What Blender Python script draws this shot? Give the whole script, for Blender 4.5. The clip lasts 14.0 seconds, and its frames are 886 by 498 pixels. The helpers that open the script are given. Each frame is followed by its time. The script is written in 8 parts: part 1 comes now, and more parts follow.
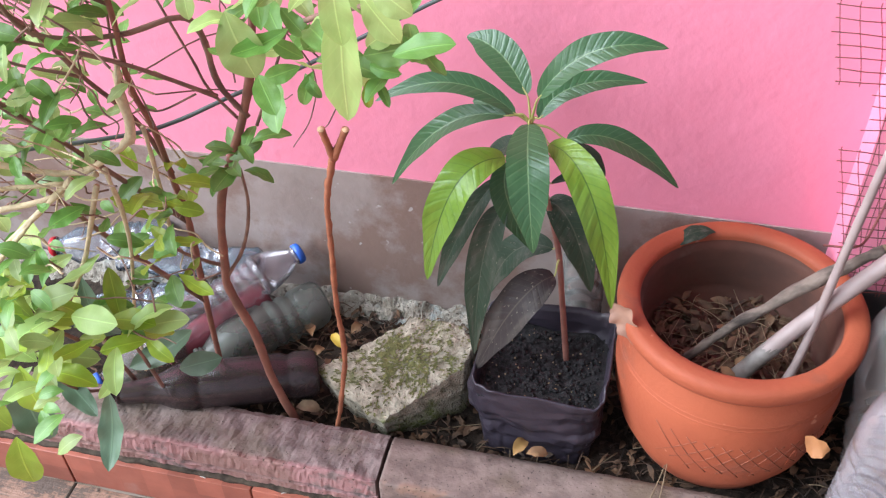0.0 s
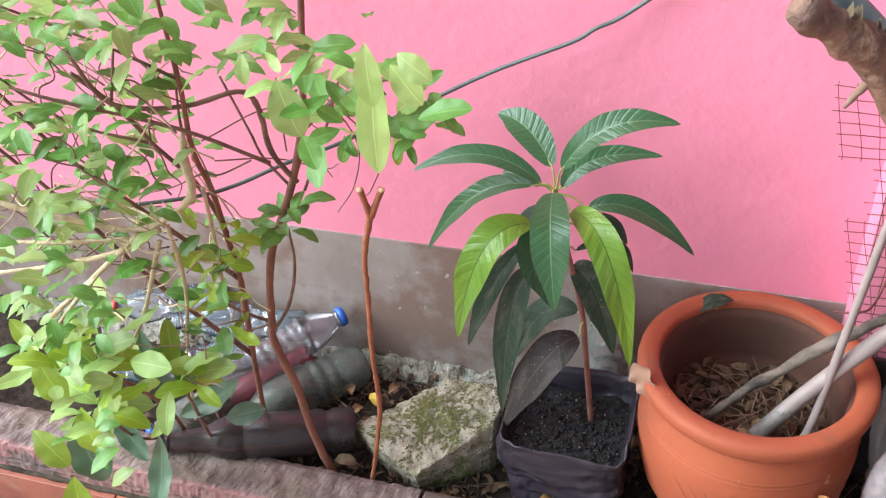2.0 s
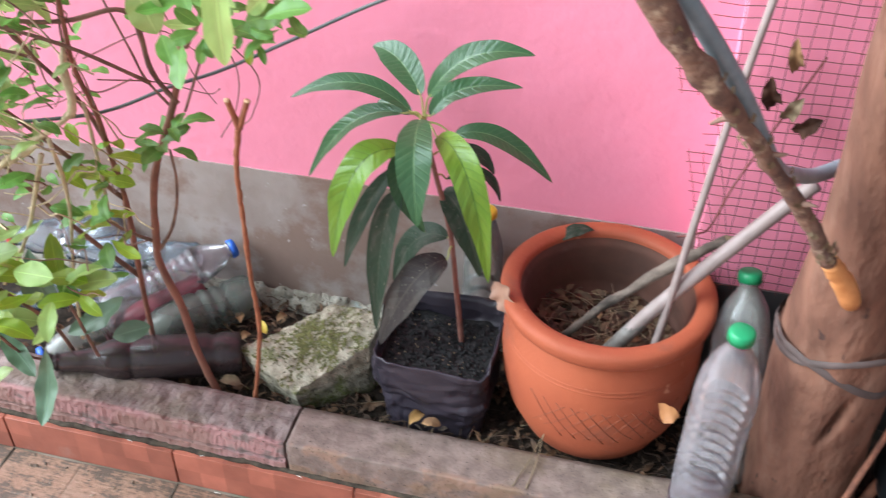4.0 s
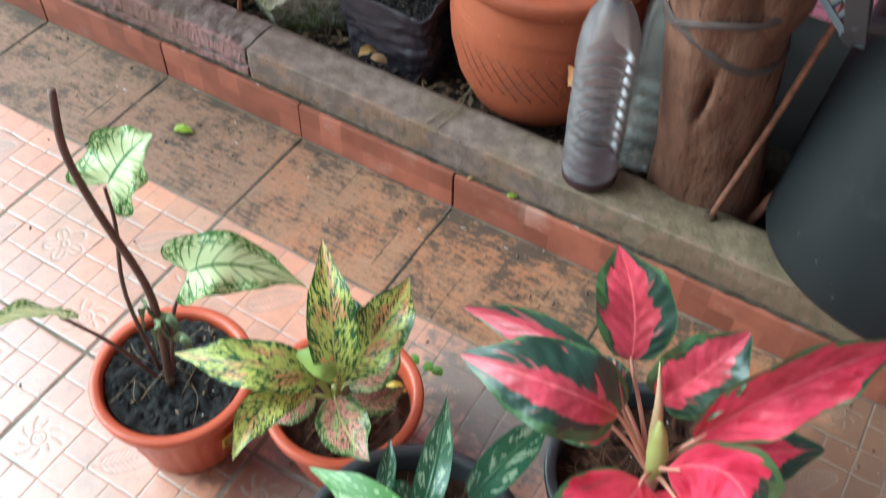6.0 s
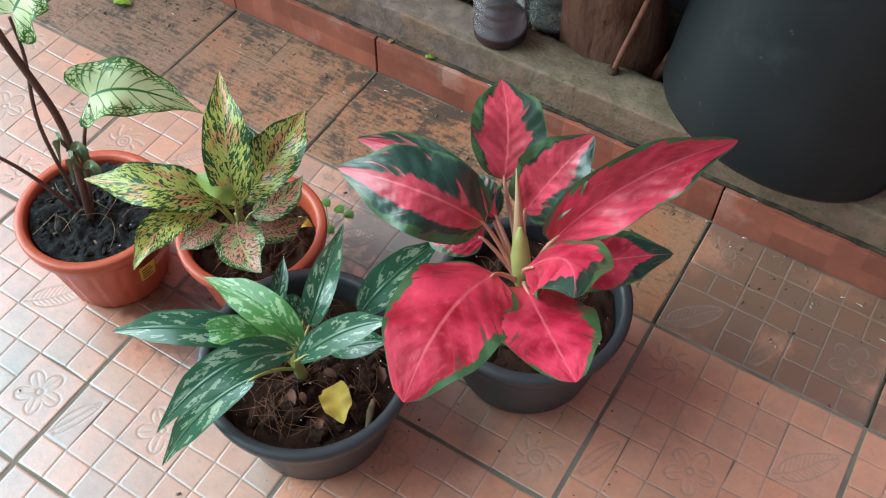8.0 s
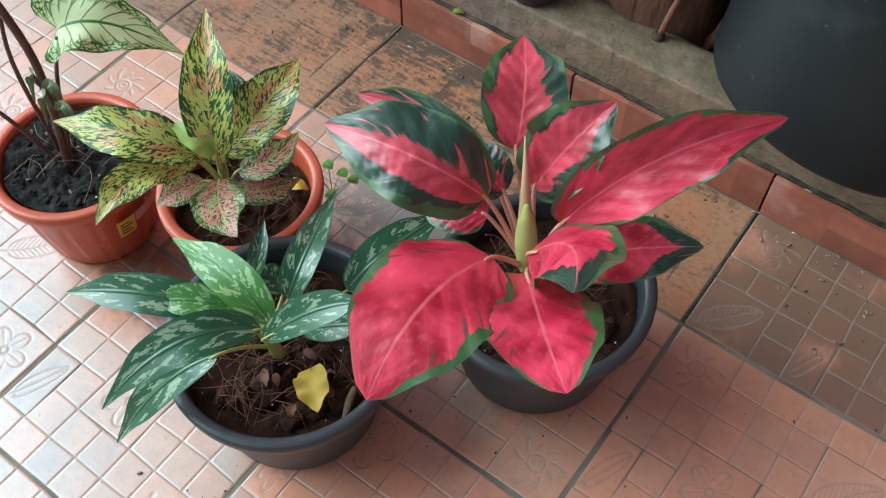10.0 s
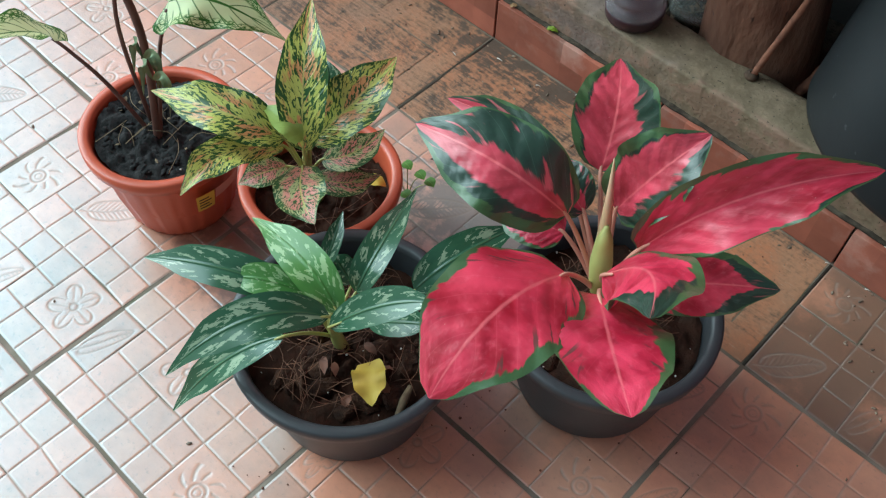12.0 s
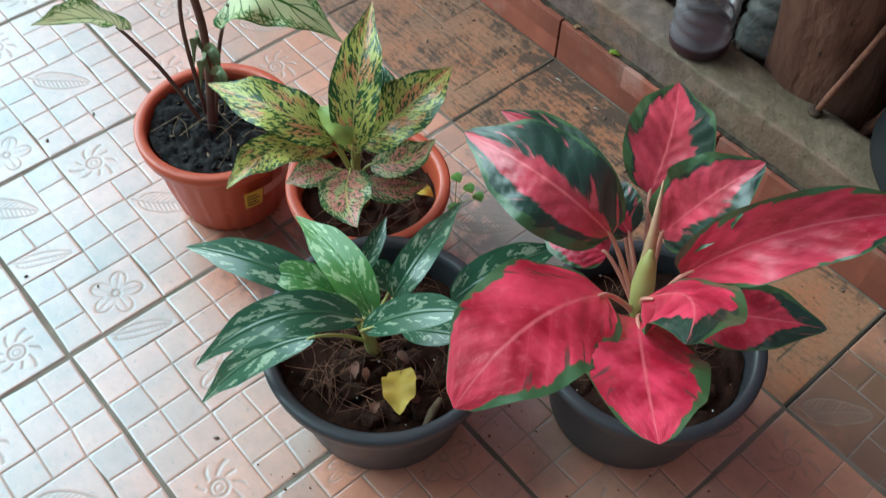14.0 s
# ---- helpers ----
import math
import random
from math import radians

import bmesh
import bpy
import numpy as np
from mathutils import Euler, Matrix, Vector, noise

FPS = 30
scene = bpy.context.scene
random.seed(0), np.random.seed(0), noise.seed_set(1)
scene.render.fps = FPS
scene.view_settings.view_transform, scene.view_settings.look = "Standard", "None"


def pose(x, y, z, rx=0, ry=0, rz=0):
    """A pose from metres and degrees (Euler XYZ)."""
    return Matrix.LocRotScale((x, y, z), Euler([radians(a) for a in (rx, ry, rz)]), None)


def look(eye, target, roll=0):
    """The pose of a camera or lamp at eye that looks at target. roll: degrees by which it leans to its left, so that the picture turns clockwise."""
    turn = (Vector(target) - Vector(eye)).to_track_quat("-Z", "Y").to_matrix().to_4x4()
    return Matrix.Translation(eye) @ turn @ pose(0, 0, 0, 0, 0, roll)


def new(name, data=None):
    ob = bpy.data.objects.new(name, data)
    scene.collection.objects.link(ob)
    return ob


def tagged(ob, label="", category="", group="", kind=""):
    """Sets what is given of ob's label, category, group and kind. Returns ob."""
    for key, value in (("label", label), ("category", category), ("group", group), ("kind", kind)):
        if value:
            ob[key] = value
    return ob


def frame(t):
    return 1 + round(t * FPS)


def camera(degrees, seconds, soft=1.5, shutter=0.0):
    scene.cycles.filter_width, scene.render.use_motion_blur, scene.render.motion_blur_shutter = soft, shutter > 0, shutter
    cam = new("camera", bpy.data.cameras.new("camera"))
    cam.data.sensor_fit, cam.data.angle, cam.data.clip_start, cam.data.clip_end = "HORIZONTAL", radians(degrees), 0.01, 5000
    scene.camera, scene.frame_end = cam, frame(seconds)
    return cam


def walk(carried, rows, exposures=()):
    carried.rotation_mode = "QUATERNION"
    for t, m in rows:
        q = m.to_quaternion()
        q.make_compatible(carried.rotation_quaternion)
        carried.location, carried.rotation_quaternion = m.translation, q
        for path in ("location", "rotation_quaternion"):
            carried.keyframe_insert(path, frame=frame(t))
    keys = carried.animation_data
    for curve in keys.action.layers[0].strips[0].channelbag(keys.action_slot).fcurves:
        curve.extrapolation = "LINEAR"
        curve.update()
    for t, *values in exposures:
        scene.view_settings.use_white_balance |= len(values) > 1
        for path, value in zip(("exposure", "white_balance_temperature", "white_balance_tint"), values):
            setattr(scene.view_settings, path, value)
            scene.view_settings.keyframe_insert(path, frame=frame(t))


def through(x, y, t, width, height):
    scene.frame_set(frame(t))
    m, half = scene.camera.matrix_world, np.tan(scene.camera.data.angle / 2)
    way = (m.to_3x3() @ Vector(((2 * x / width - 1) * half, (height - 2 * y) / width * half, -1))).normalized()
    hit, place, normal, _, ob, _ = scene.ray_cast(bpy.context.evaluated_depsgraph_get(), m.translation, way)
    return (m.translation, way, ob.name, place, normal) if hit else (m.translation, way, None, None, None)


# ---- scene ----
cam = camera(49.1, 14.0, soft=1.2, shutter=0.4)
PATH = [
    (0, (-0.116, -0.695, 1.259), (-0.495, 0.729, -0.093), -2.2),
    (0.5, (-0.072, -0.737, 1.284), (-0.475, 0.697, -0.05), -2.7),
    (0.8, (-0.047, -0.748, 1.285), (-0.47, 0.691, -0.039), -3.0),
    (1, (-0.048, -0.752, 1.286), (-0.47, 0.692, -0.032), -2.9),
    (1.5, (-0.056, -0.76, 1.296), (-0.517, 0.709, 0.018), -3.0),
    (2, (-0.064, -0.781, 1.288), (-0.573, 0.733, 0.084), -3.4),
    (4.5, (0.161, -0.878, 1.259), (-0.139, 0.654, 0.009), 3.1),
    (5, (0.294, -0.831, 1.238), (0.011, 0.614, -0.115), 7.2),
    (5.5, (0.384, -0.874, 1.202), (-0.167, 0.4, -0.238), 4.4),
    (6, (0.513, -0.914, 1.167), (-0.123, 0.186, -0.377), 1.5),
    (6.5, (0.536, -0.953, 1.135), (-0.05, 0.063, -0.485), -0.0),
    (7, (0.56, -0.955, 1.113), (-0.008, 0.051, -0.519), 0.9),
    (7.5, (0.66, -0.958, 1.125), (0.076, 0.048, -0.502), 1.0),
    (8, (0.711, -0.969, 1.148), (0.11, 0.039, -0.472), 0.8),
    (10.5, (0.717, -0.857, 1.031), (0.036, 0.018, -0.633), 0.6),
    (11, (0.692, -0.871, 1.031), (-0.005, -0.019, -0.639), 1.7),
    (11.5, (0.696, -0.887, 1.029), (-0.019, -0.042, -0.637), 3.0),
    (12, (0.704, -0.891, 1.043), (-0.056, -0.032, -0.595), 2.8),
    (12.5, (0.715, -0.889, 1.03), (-0.064, -0.029, -0.599), 2.7),
    (13, (0.733, -0.842, 1.045), (-0.052, 0.019, -0.581), 3.7),
    (13.5, (0.711, -0.851, 1.002), (-0.095, -0.077, -0.657), 3.0),
    (14, (0.716, -0.884, 1.027), (-0.149, -0.078, -0.586), 2.7),
]
EXPOSURE = [(0, 0.92, 6150, 18), (1, 0.92, 6150, 18), (2, 0.90, 6250, 10), (4.5, 0.98, 6100, 10), (5, 1.16, 6200, 4), (5.5, 1.12, 5950, -1), (6, 0.52, 5900, -4), (7, 0.08, 5650, -6), (8, 0.20, 5850, -4), (10.5, 0.14, 5900, -4), (12, 0.02, 5850, -6), (13, 0.08, 6150, -4), (14, -0.06, 5700, -7)]
walk(cam, [(t, look(eye, target, roll)) for t, eye, target, roll in PATH], EXPOSURE)

random.seed(7)


# ---- world, sun, exposure ----
world = bpy.data.worlds.new("world")
scene.world = world
world.use_nodes = True
wn = world.node_tree.nodes
sky = wn.new("ShaderNodeTexSky")
sky.sky_type, sky.sun_disc = "NISHITA", False
sky.sun_elevation, sky.sun_rotation = radians(37), radians(-107)
sky.air_density, sky.dust_density = 1.0, 4.0
soften = wn.new("ShaderNodeHueSaturation")
soften.inputs["Saturation"].default_value = 0.35
world.node_tree.links.new(sky.outputs[0], soften.inputs["Color"])
world.node_tree.links.new(soften.outputs[0], wn["Background"].inputs[0])
wn["Background"].inputs[1].default_value = 0.13
sun = new("sun", bpy.data.lights.new("sun", "SUN"))
sun.data.energy, sun.data.angle, sun.data.color = 4.3, radians(56), (0.77, 0.925, 1.0)
sun.matrix_world = look((-4.0, -1.2, 3.2), (0, 0, 0))


# ---- small helpers ----
def shade(nt):
    return nt.nodes["Principled BSDF"]


def mat(name, colour, rough=0.6, metal=0.0, var=None, scale=20.0, detail=6.0, bump=0.0, bscale=80.0, bdist=0.002, trans=0.0, spec=0.5, per_object=0.0, stain=None, stain_scale=3.0, stain_at=0.55, coords="Object", stretch=None, speck=None, speck_scale=150.0, speck_at=0.66):
    """A procedural material: two colours mixed by grain, a larger stain, and fine relief."""
    m = bpy.data.materials.new(name)
    m.use_nodes = True
    nt = m.node_tree
    b = shade(nt)
    b.inputs["Roughness"].default_value, b.inputs["Metallic"].default_value = rough, metal
    b.inputs["Specular IOR Level"].default_value = spec
    if trans:
        b.inputs["Transmission Weight"].default_value = trans
    tc = nt.nodes.new("ShaderNodeTexCoord")
    vec = tc.outputs[coords]
    if stretch:
        mp = nt.nodes.new("ShaderNodeMapping")
        mp.inputs["Scale"].default_value = stretch
        nt.links.new(vec, mp.inputs["Vector"])
        vec = mp.outputs[0]
    if per_object:
        info = nt.nodes.new("ShaderNodeObjectInfo")
        add = nt.nodes.new("ShaderNodeVectorMath")
        nt.links.new(vec, add.inputs[0])
        nt.links.new(info.outputs["Random"], add.inputs[1])
        mul = nt.nodes.new("ShaderNodeVectorMath")
        mul.operation = "SCALE"
        nt.links.new(info.outputs["Random"], mul.inputs[0])
        mul.inputs["Scale"].default_value = 37.0
        nt.links.new(mul.outputs[0], add.inputs[1])
        vec = add.outputs[0]
    col = None
    n1 = nt.nodes.new("ShaderNodeTexNoise")
    n1.inputs["Scale"].default_value, n1.inputs["Detail"].default_value = scale, detail
    nt.links.new(vec, n1.inputs["Vector"])
    ramp = nt.nodes.new("ShaderNodeValToRGB")
    ramp.color_ramp.elements[0].position, ramp.color_ramp.elements[1].position = 0.35, 0.65
    ramp.color_ramp.elements[0].color = (*(var or [c * 0.8 for c in colour]), 1)
    ramp.color_ramp.elements[1].color = (*colour, 1)
    nt.links.new(n1.outputs["Fac"], ramp.inputs[0])
    col = ramp.outputs[0]
    if stain:
        n2 = nt.nodes.new("ShaderNodeTexNoise")
        n2.inputs["Scale"].default_value, n2.inputs["Detail"].default_value, n2.inputs["Roughness"].default_value = stain_scale, 8, 0.65
        nt.links.new(vec, n2.inputs["Vector"])
        r2 = nt.nodes.new("ShaderNodeValToRGB")
        r2.color_ramp.elements[0].position, r2.color_ramp.elements[1].position = stain_at, stain_at + 0.12
        nt.links.new(n2.outputs["Fac"], r2.inputs[0])
        mix = nt.nodes.new("ShaderNodeMix")
        mix.data_type = "RGBA"
        nt.links.new(r2.outputs[0], mix.inputs["Factor"])
        nt.links.new(col, mix.inputs["A"])
        mix.inputs["B"].default_value = (*stain, 1)
        col = mix.outputs["Result"]
    if speck:
        n4 = nt.nodes.new("ShaderNodeTexNoise")
        n4.inputs["Scale"].default_value, n4.inputs["Detail"].default_value = speck_scale, 2
        nt.links.new(vec, n4.inputs["Vector"])
        r4 = nt.nodes.new("ShaderNodeValToRGB")
        r4.color_ramp.elements[0].position, r4.color_ramp.elements[1].position = speck_at, speck_at + 0.04
        nt.links.new(n4.outputs["Fac"], r4.inputs[0])
        mix4 = nt.nodes.new("ShaderNodeMix")
        mix4.data_type = "RGBA"
        nt.links.new(r4.outputs[0], mix4.inputs["Factor"])
        nt.links.new(col, mix4.inputs["A"])
        mix4.inputs["B"].default_value = (*speck, 1)
        col = mix4.outputs["Result"]
    if per_object:
        hsv = nt.nodes.new("ShaderNodeHueSaturation")
        mr = nt.nodes.new("ShaderNodeMapRange")
        mr.inputs["To Min"].default_value, mr.inputs["To Max"].default_value = 1 - 0.35 * per_object, 1 + 0.35 * per_object
        nt.links.new(info.outputs["Random"], mr.inputs["Value"])
        nt.links.new(mr.outputs[0], hsv.inputs["Value"])
        nt.links.new(col, hsv.inputs["Color"])
        col = hsv.outputs[0]
    nt.links.new(col, b.inputs["Base Color"])
    if bump:
        n3 = nt.nodes.new("ShaderNodeTexNoise")
        n3.inputs["Scale"].default_value, n3.inputs["Detail"].default_value = bscale, 5
        nt.links.new(vec, n3.inputs["Vector"])
        bp = nt.nodes.new("ShaderNodeBump")
        bp.inputs["Strength"].default_value, bp.inputs["Distance"].default_value = min(1.0, bump), bdist
        nt.links.new(n3.outputs["Fac"], bp.inputs["Height"])
        nt.links.new(bp.outputs[0], b.inputs["Normal"])
    return m


def mesh_of(bm, name, smooth=True):
    me = bpy.data.meshes.new(name)
    bm.normal_update()
    bm.to_mesh(me)
    bm.free()
    if smooth:
        me.shade_smooth()
    return me


def part(name, bm, material, parent=None, label="", smooth=True):
    """One mesh object, under a thing or a part."""
    me = mesh_of(bm, name, smooth)
    me.materials.append(material)
    ob = new(name, me)
    ob.parent = parent
    if label:
        ob["label"] = label
    return ob


def thing(name, place, label, category, group=""):
    ob = new(name)
    ob.location = place
    ob.empty_display_size = 0.05
    bpy.context.view_layer.update()
    return tagged(ob, label, category, group)


def box(x0, y0, z0, x1, y1, z1, bevel=0.0, cuts=0, rough=0.0, seed=0):
    bm = bmesh.new()
    bmesh.ops.create_cube(bm, size=1)
    for v in bm.verts:
        v.co = Vector(((x0 + x1) / 2 + v.co.x * (x1 - x0), (y0 + y1) / 2 + v.co.y * (y1 - y0), (z0 + z1) / 2 + v.co.z * (z1 - z0)))
    if bevel:
        bmesh.ops.bevel(bm, geom=bm.edges[:], offset=bevel, segments=2, affect="EDGES", profile=0.6)
    if cuts:
        bmesh.ops.subdivide_edges(bm, edges=bm.edges[:], cuts=cuts, use_grid_fill=True)
    if rough:
        for v in bm.verts:
            v.co += noise.noise_vector(v.co * 24 + Vector((seed, 0, 0))) * rough + noise.noise_vector(v.co * 90 + Vector((0, seed, 0))) * rough * 0.4
    return bm


def lathe(profile, seg=48, close=False, centre=(0, 0, 0)):
    """A turned body from (radius, height) pairs."""
    bm = bmesh.new()
    rings = []
    for r, z in profile:
        if r < 1e-5:
            rings.append([bm.verts.new((centre[0], centre[1], centre[2] + z))])
        else:
            rings.append([bm.verts.new((centre[0] + r * math.cos(2 * math.pi * k / seg), centre[1] + r * math.sin(2 * math.pi * k / seg), centre[2] + z)) for k in range(seg)])
    for a, b in zip(rings, rings[1:]):
        for k in range(seg):
            j = (k + 1) % seg
            if len(a) == 1 and len(b) == 1:
                continue
            if len(a) == 1:
                bm.faces.new((a[0], b[j], b[k]))
            elif len(b) == 1:
                bm.faces.new((a[k], a[j], b[0]))
            else:
                bm.faces.new((a[k], a[j], b[j], b[k]))
    bmesh.ops.recalc_face_normals(bm, faces=bm.faces)
    return bm


def smooth_path(points, n=8):
    """Points on a Catmull-Rom curve through the given ones."""
    p = [Vector(q) for q in points]
    p = [2 * p[0] - p[1]] + p + [2 * p[-1] - p[-2]]
    out = []
    for i in range(1, len(p) - 2):
        for k in range(n):
            t = k / n
            out.append(0.5 * (2 * p[i] + (p[i + 1] - p[i - 1]) * t + (2 * p[i - 1] - 5 * p[i] + 4 * p[i + 1] - p[i + 2]) * t * t + (3 * p[i] - p[i - 1] - 3 * p[i + 1] + p[i + 2]) * t ** 3))
    return out + [p[-2]]


def tube(points, radii, seg=8, n=6, knobs=0.0, bm=None, seed=0.0):
    """A bent rod, tapering from radius to radius along the points."""
    bm = bm or bmesh.new()
    path = smooth_path(points, n) if n > 1 else [Vector(q) for q in points]
    radii = radii if isinstance(radii, (list, tuple)) else (radii, radii)
    total = len(path) - 1
    side = None
    rings = []
    for i, c in enumerate(path):
        d = (path[min(i + 1, total)] - path[max(i - 1, 0)]).normalized()
        if side is None:
            side = d.orthogonal().normalized()
        side = (side - d * side.dot(d)).normalized()
        other = d.cross(side)
        f = i / total * (len(radii) - 1)
        k = min(int(f), len(radii) - 2)
        r = radii[k] + (radii[k + 1] - radii[k]) * (f - k)
        ring = []
        for s in range(seg):
            a = 2 * math.pi * s / seg
            w = side * math.cos(a) + other * math.sin(a)
            rr = r * (1 + knobs * noise.noise((c + w * r) * (0.35 / max(r, 0.002)) + Vector((seed, seed, 0))))
            ring.append(bm.verts.new(c + w * rr))
        rings.append(ring)
    for a, b in zip(rings, rings[1:]):
        for s in range(seg):
            j = (s + 1) % seg
            bm.faces.new((a[s], a[j], b[j], b[s]))
    bm.faces.new(rings[0][::-1])
    bm.faces.new(rings[-1])
    return bm


def leaf(base, mid, tip, width, face=(0, 0, 1), fold=0.25, wave=0.0, shape=(0.9, 0.55), rows=14, cols=6, quilt=0.0, twist=0.0, bm=None, seed=0.0, heart=0.0, acum=0.5):
    """A leaf blade bent through three points; uv: across, along. shape: fullness near base and near tip."""
    bm = bm or bmesh.new()
    uvl = bm.loops.layers.uv.verify()
    b, m, t = Vector(base), Vector(mid), Vector(tip)
    ctrl = 2 * m - (b + t) / 2
    up = Vector(face).normalized()
    grid = []
    for i in range(rows + 1):
        v = i / rows
        c = b * (1 - v) ** 2 + ctrl * 2 * v * (1 - v) + t * v * v
        d = ((ctrl - b) * (1 - v) + (t - ctrl) * v).normalized()
        s = d.cross(up).normalized()
        nrm = s.cross(d).normalized()
        if twist:
            a = twist * (v - 0.3)
            s, nrm = s * math.cos(a) + nrm * math.sin(a), nrm * math.cos(a) - s * math.sin(a)
        w = width / 2 * (math.sin(math.pi * min(1, v ** shape[0])) ** shape[1]) if 0 < v < 1 else width * 0.012
        if v > 0.72:
            w *= 1 - acum * math.sin((v - 0.72) / 0.28 * math.pi / 2)
        row = []
        for k in range(cols + 1):
            u = 2 * k / cols - 1
            off = nrm * (abs(u) * fold * w)
            off += nrm * wave * w * math.sin(v * 17 + seed * 3 + (2.2 if u > 0 else 0)) * abs(u) ** 2
            off += nrm * quilt * w * math.sin((v * 9.5 - abs(u) * 1.6) * 2 * math.pi) * (1 - abs(u)) * abs(u) * 2
            back = -d * heart * w * abs(u) ** 1.5 * (1 - v) ** 3
            row.append((bm.verts.new(c + s * (u * w) + off + back), (0.5 + u / 2, v)))
        grid.append(row)
    for i in range(rows):
        for k in range(cols):
            q = (grid[i][k], grid[i][k + 1], grid[i + 1][k + 1], grid[i + 1][k])
            f = bm.faces.new([x[0] for x in q])
            f.smooth = True
            for loop, x in zip(f.loops, q):
                loop[uvl].uv = x[1]
    return bm



# ---- materials ----
M_PINK = mat("pink paint", (0.86, 0.285, 0.40), 0.55, var=(0.83, 0.265, 0.375), scale=4, bump=0.7, bscale=48, stain=(0.76, 0.22, 0.31), stain_scale=5, stain_at=0.66, speck=(0.50, 0.16, 0.21), speck_scale=55, speck_at=0.77)
M_DADO = mat("grey dado paint", (0.35, 0.295, 0.272), 0.65, var=(0.275, 0.218, 0.195), scale=12, detail=9, bump=0.5, bscale=60, stain=(0.225, 0.150, 0.122), stain_scale=9, stain_at=0.46, speck=(0.42, 0.38, 0.36), speck_scale=70, speck_at=0.72)

M_MOSS = mat("mossy rubble", (0.44, 0.40, 0.31), 0.95, var=(0.20, 0.175, 0.125), scale=50, detail=9, bump=1.0, bscale=300, bdist=0.005, stain=(0.11, 0.135, 0.025), stain_scale=14, stain_at=0.52, speck=(0.10, 0.09, 0.06), speck_scale=150, speck_at=0.66, spec=0.2)
M_REDT = mat("red face tile", (0.37, 0.118, 0.076), 0.42, var=(0.29, 0.090, 0.058), scale=26, bump=0.15, bscale=90, per_object=0.15, stain=(0.40, 0.21, 0.165), stain_scale=8, stain_at=0.56)
M_GROUT = mat("dirty grout", (0.25, 0.205, 0.165), 0.9, spec=0.2, var=(0.14, 0.112, 0.085), scale=14, bump=0.6, stain=(0.12, 0.13, 0.08), stain_scale=5)
M_SOIL = mat("dark moist soil", (0.05, 0.036, 0.026), 1.0, spec=0.2, var=(0.018, 0.014, 0.011), scale=90, bump=1.0, bscale=260)
M_POTSOIL = mat("black potting soil", (0.032, 0.030, 0.030), 1.0, spec=0.3, var=(0.012, 0.012, 0.012), scale=150, bump=1.0, bscale=320)
M_COIR = mat("brown coir", (0.045, 0.019, 0.012), 1.0, spec=0.15, var=(0.03, 0.016, 0.011), scale=70, bump=1.0, bscale=220)
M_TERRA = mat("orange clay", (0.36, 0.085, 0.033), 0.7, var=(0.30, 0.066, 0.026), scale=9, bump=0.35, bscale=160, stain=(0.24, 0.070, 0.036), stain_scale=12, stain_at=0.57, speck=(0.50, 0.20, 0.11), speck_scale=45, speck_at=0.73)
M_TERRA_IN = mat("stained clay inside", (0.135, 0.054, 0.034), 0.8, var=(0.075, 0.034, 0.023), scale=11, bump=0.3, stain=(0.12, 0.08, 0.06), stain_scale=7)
M_BLACK = mat("black plastic", (0.03, 0.033, 0.038), 0.42, var=(0.04, 0.043, 0.048), scale=8, bump=0.1, bscale=200, stain=(0.07, 0.06, 0.055), stain_scale=9, stain_at=0.68)
M_OPLAST = mat("orange plastic", (0.52, 0.098, 0.046), 0.36, var=(0.47, 0.084, 0.040), scale=6, bump=0.08, stain=(0.45, 0.13, 0.08), stain_scale=10, stain_at=0.68)
M_BAG = mat("dusty black polybag", (0.037, 0.030, 0.041), 0.42, var=(0.021, 0.017, 0.025), scale=14, bump=0.6, bscale=45, bdist=0.004, stain=(0.065, 0.052, 0.052), stain_scale=12, stain_at=0.66)
M_BARK = mat("brown bark", (0.215, 0.104, 0.068), 0.85, spec=0.25, var=(0.110, 0.051, 0.034), scale=26, detail=12, stretch=(1, 1, 0.35), bump=1.0, bscale=95, bdist=0.004, speck=(0.06, 0.032, 0.025), speck_scale=70, speck_at=0.68, stain=(0.235, 0.130, 0.090), stain_scale=12, stain_at=0.55)
M_CUT = mat("cut orange wood", (0.62, 0.27, 0.09), 0.7, var=(0.52, 0.2, 0.06), scale=60, bump=0.4)
M_BIN = mat("dark grey bin plastic", (0.017, 0.020, 0.022), 0.52, spec=0.30, var=(0.012, 0.014, 0.016), scale=5, bump=0.1, speck=(0.06, 0.06, 0.065), speck_scale=60, speck_at=0.73, stain=(0.026, 0.029, 0.031), stain_scale=9, stain_at=0.60)
M_LID = mat("blue grey lid plastic", (0.25, 0.33, 0.36), 0.55, var=(0.22, 0.30, 0.34), scale=6, bump=0.1)
M_HANDLE = mat("grey bin handle plastic", (0.050, 0.052, 0.058), 0.45, var=(0.034, 0.036, 0.041), scale=14)
M_TWIG = mat("red brown twig bark", (0.36, 0.13, 0.06), 0.75, var=(0.25, 0.085, 0.04), scale=50, bump=0.6, bscale=160)
M_STEM = mat("dark woody stem", (0.25, 0.145, 0.10), 0.8, var=(0.13, 0.075, 0.055), scale=40, bump=0.5, bscale=140)
M_DEADWOOD = mat("dry beige branch", (0.60, 0.49, 0.30), 0.85, var=(0.42, 0.33, 0.20), scale=70, bump=1.0, bscale=120, bdist=0.003, speck=(0.24, 0.17, 0.10), speck_scale=90, speck_at=0.69)
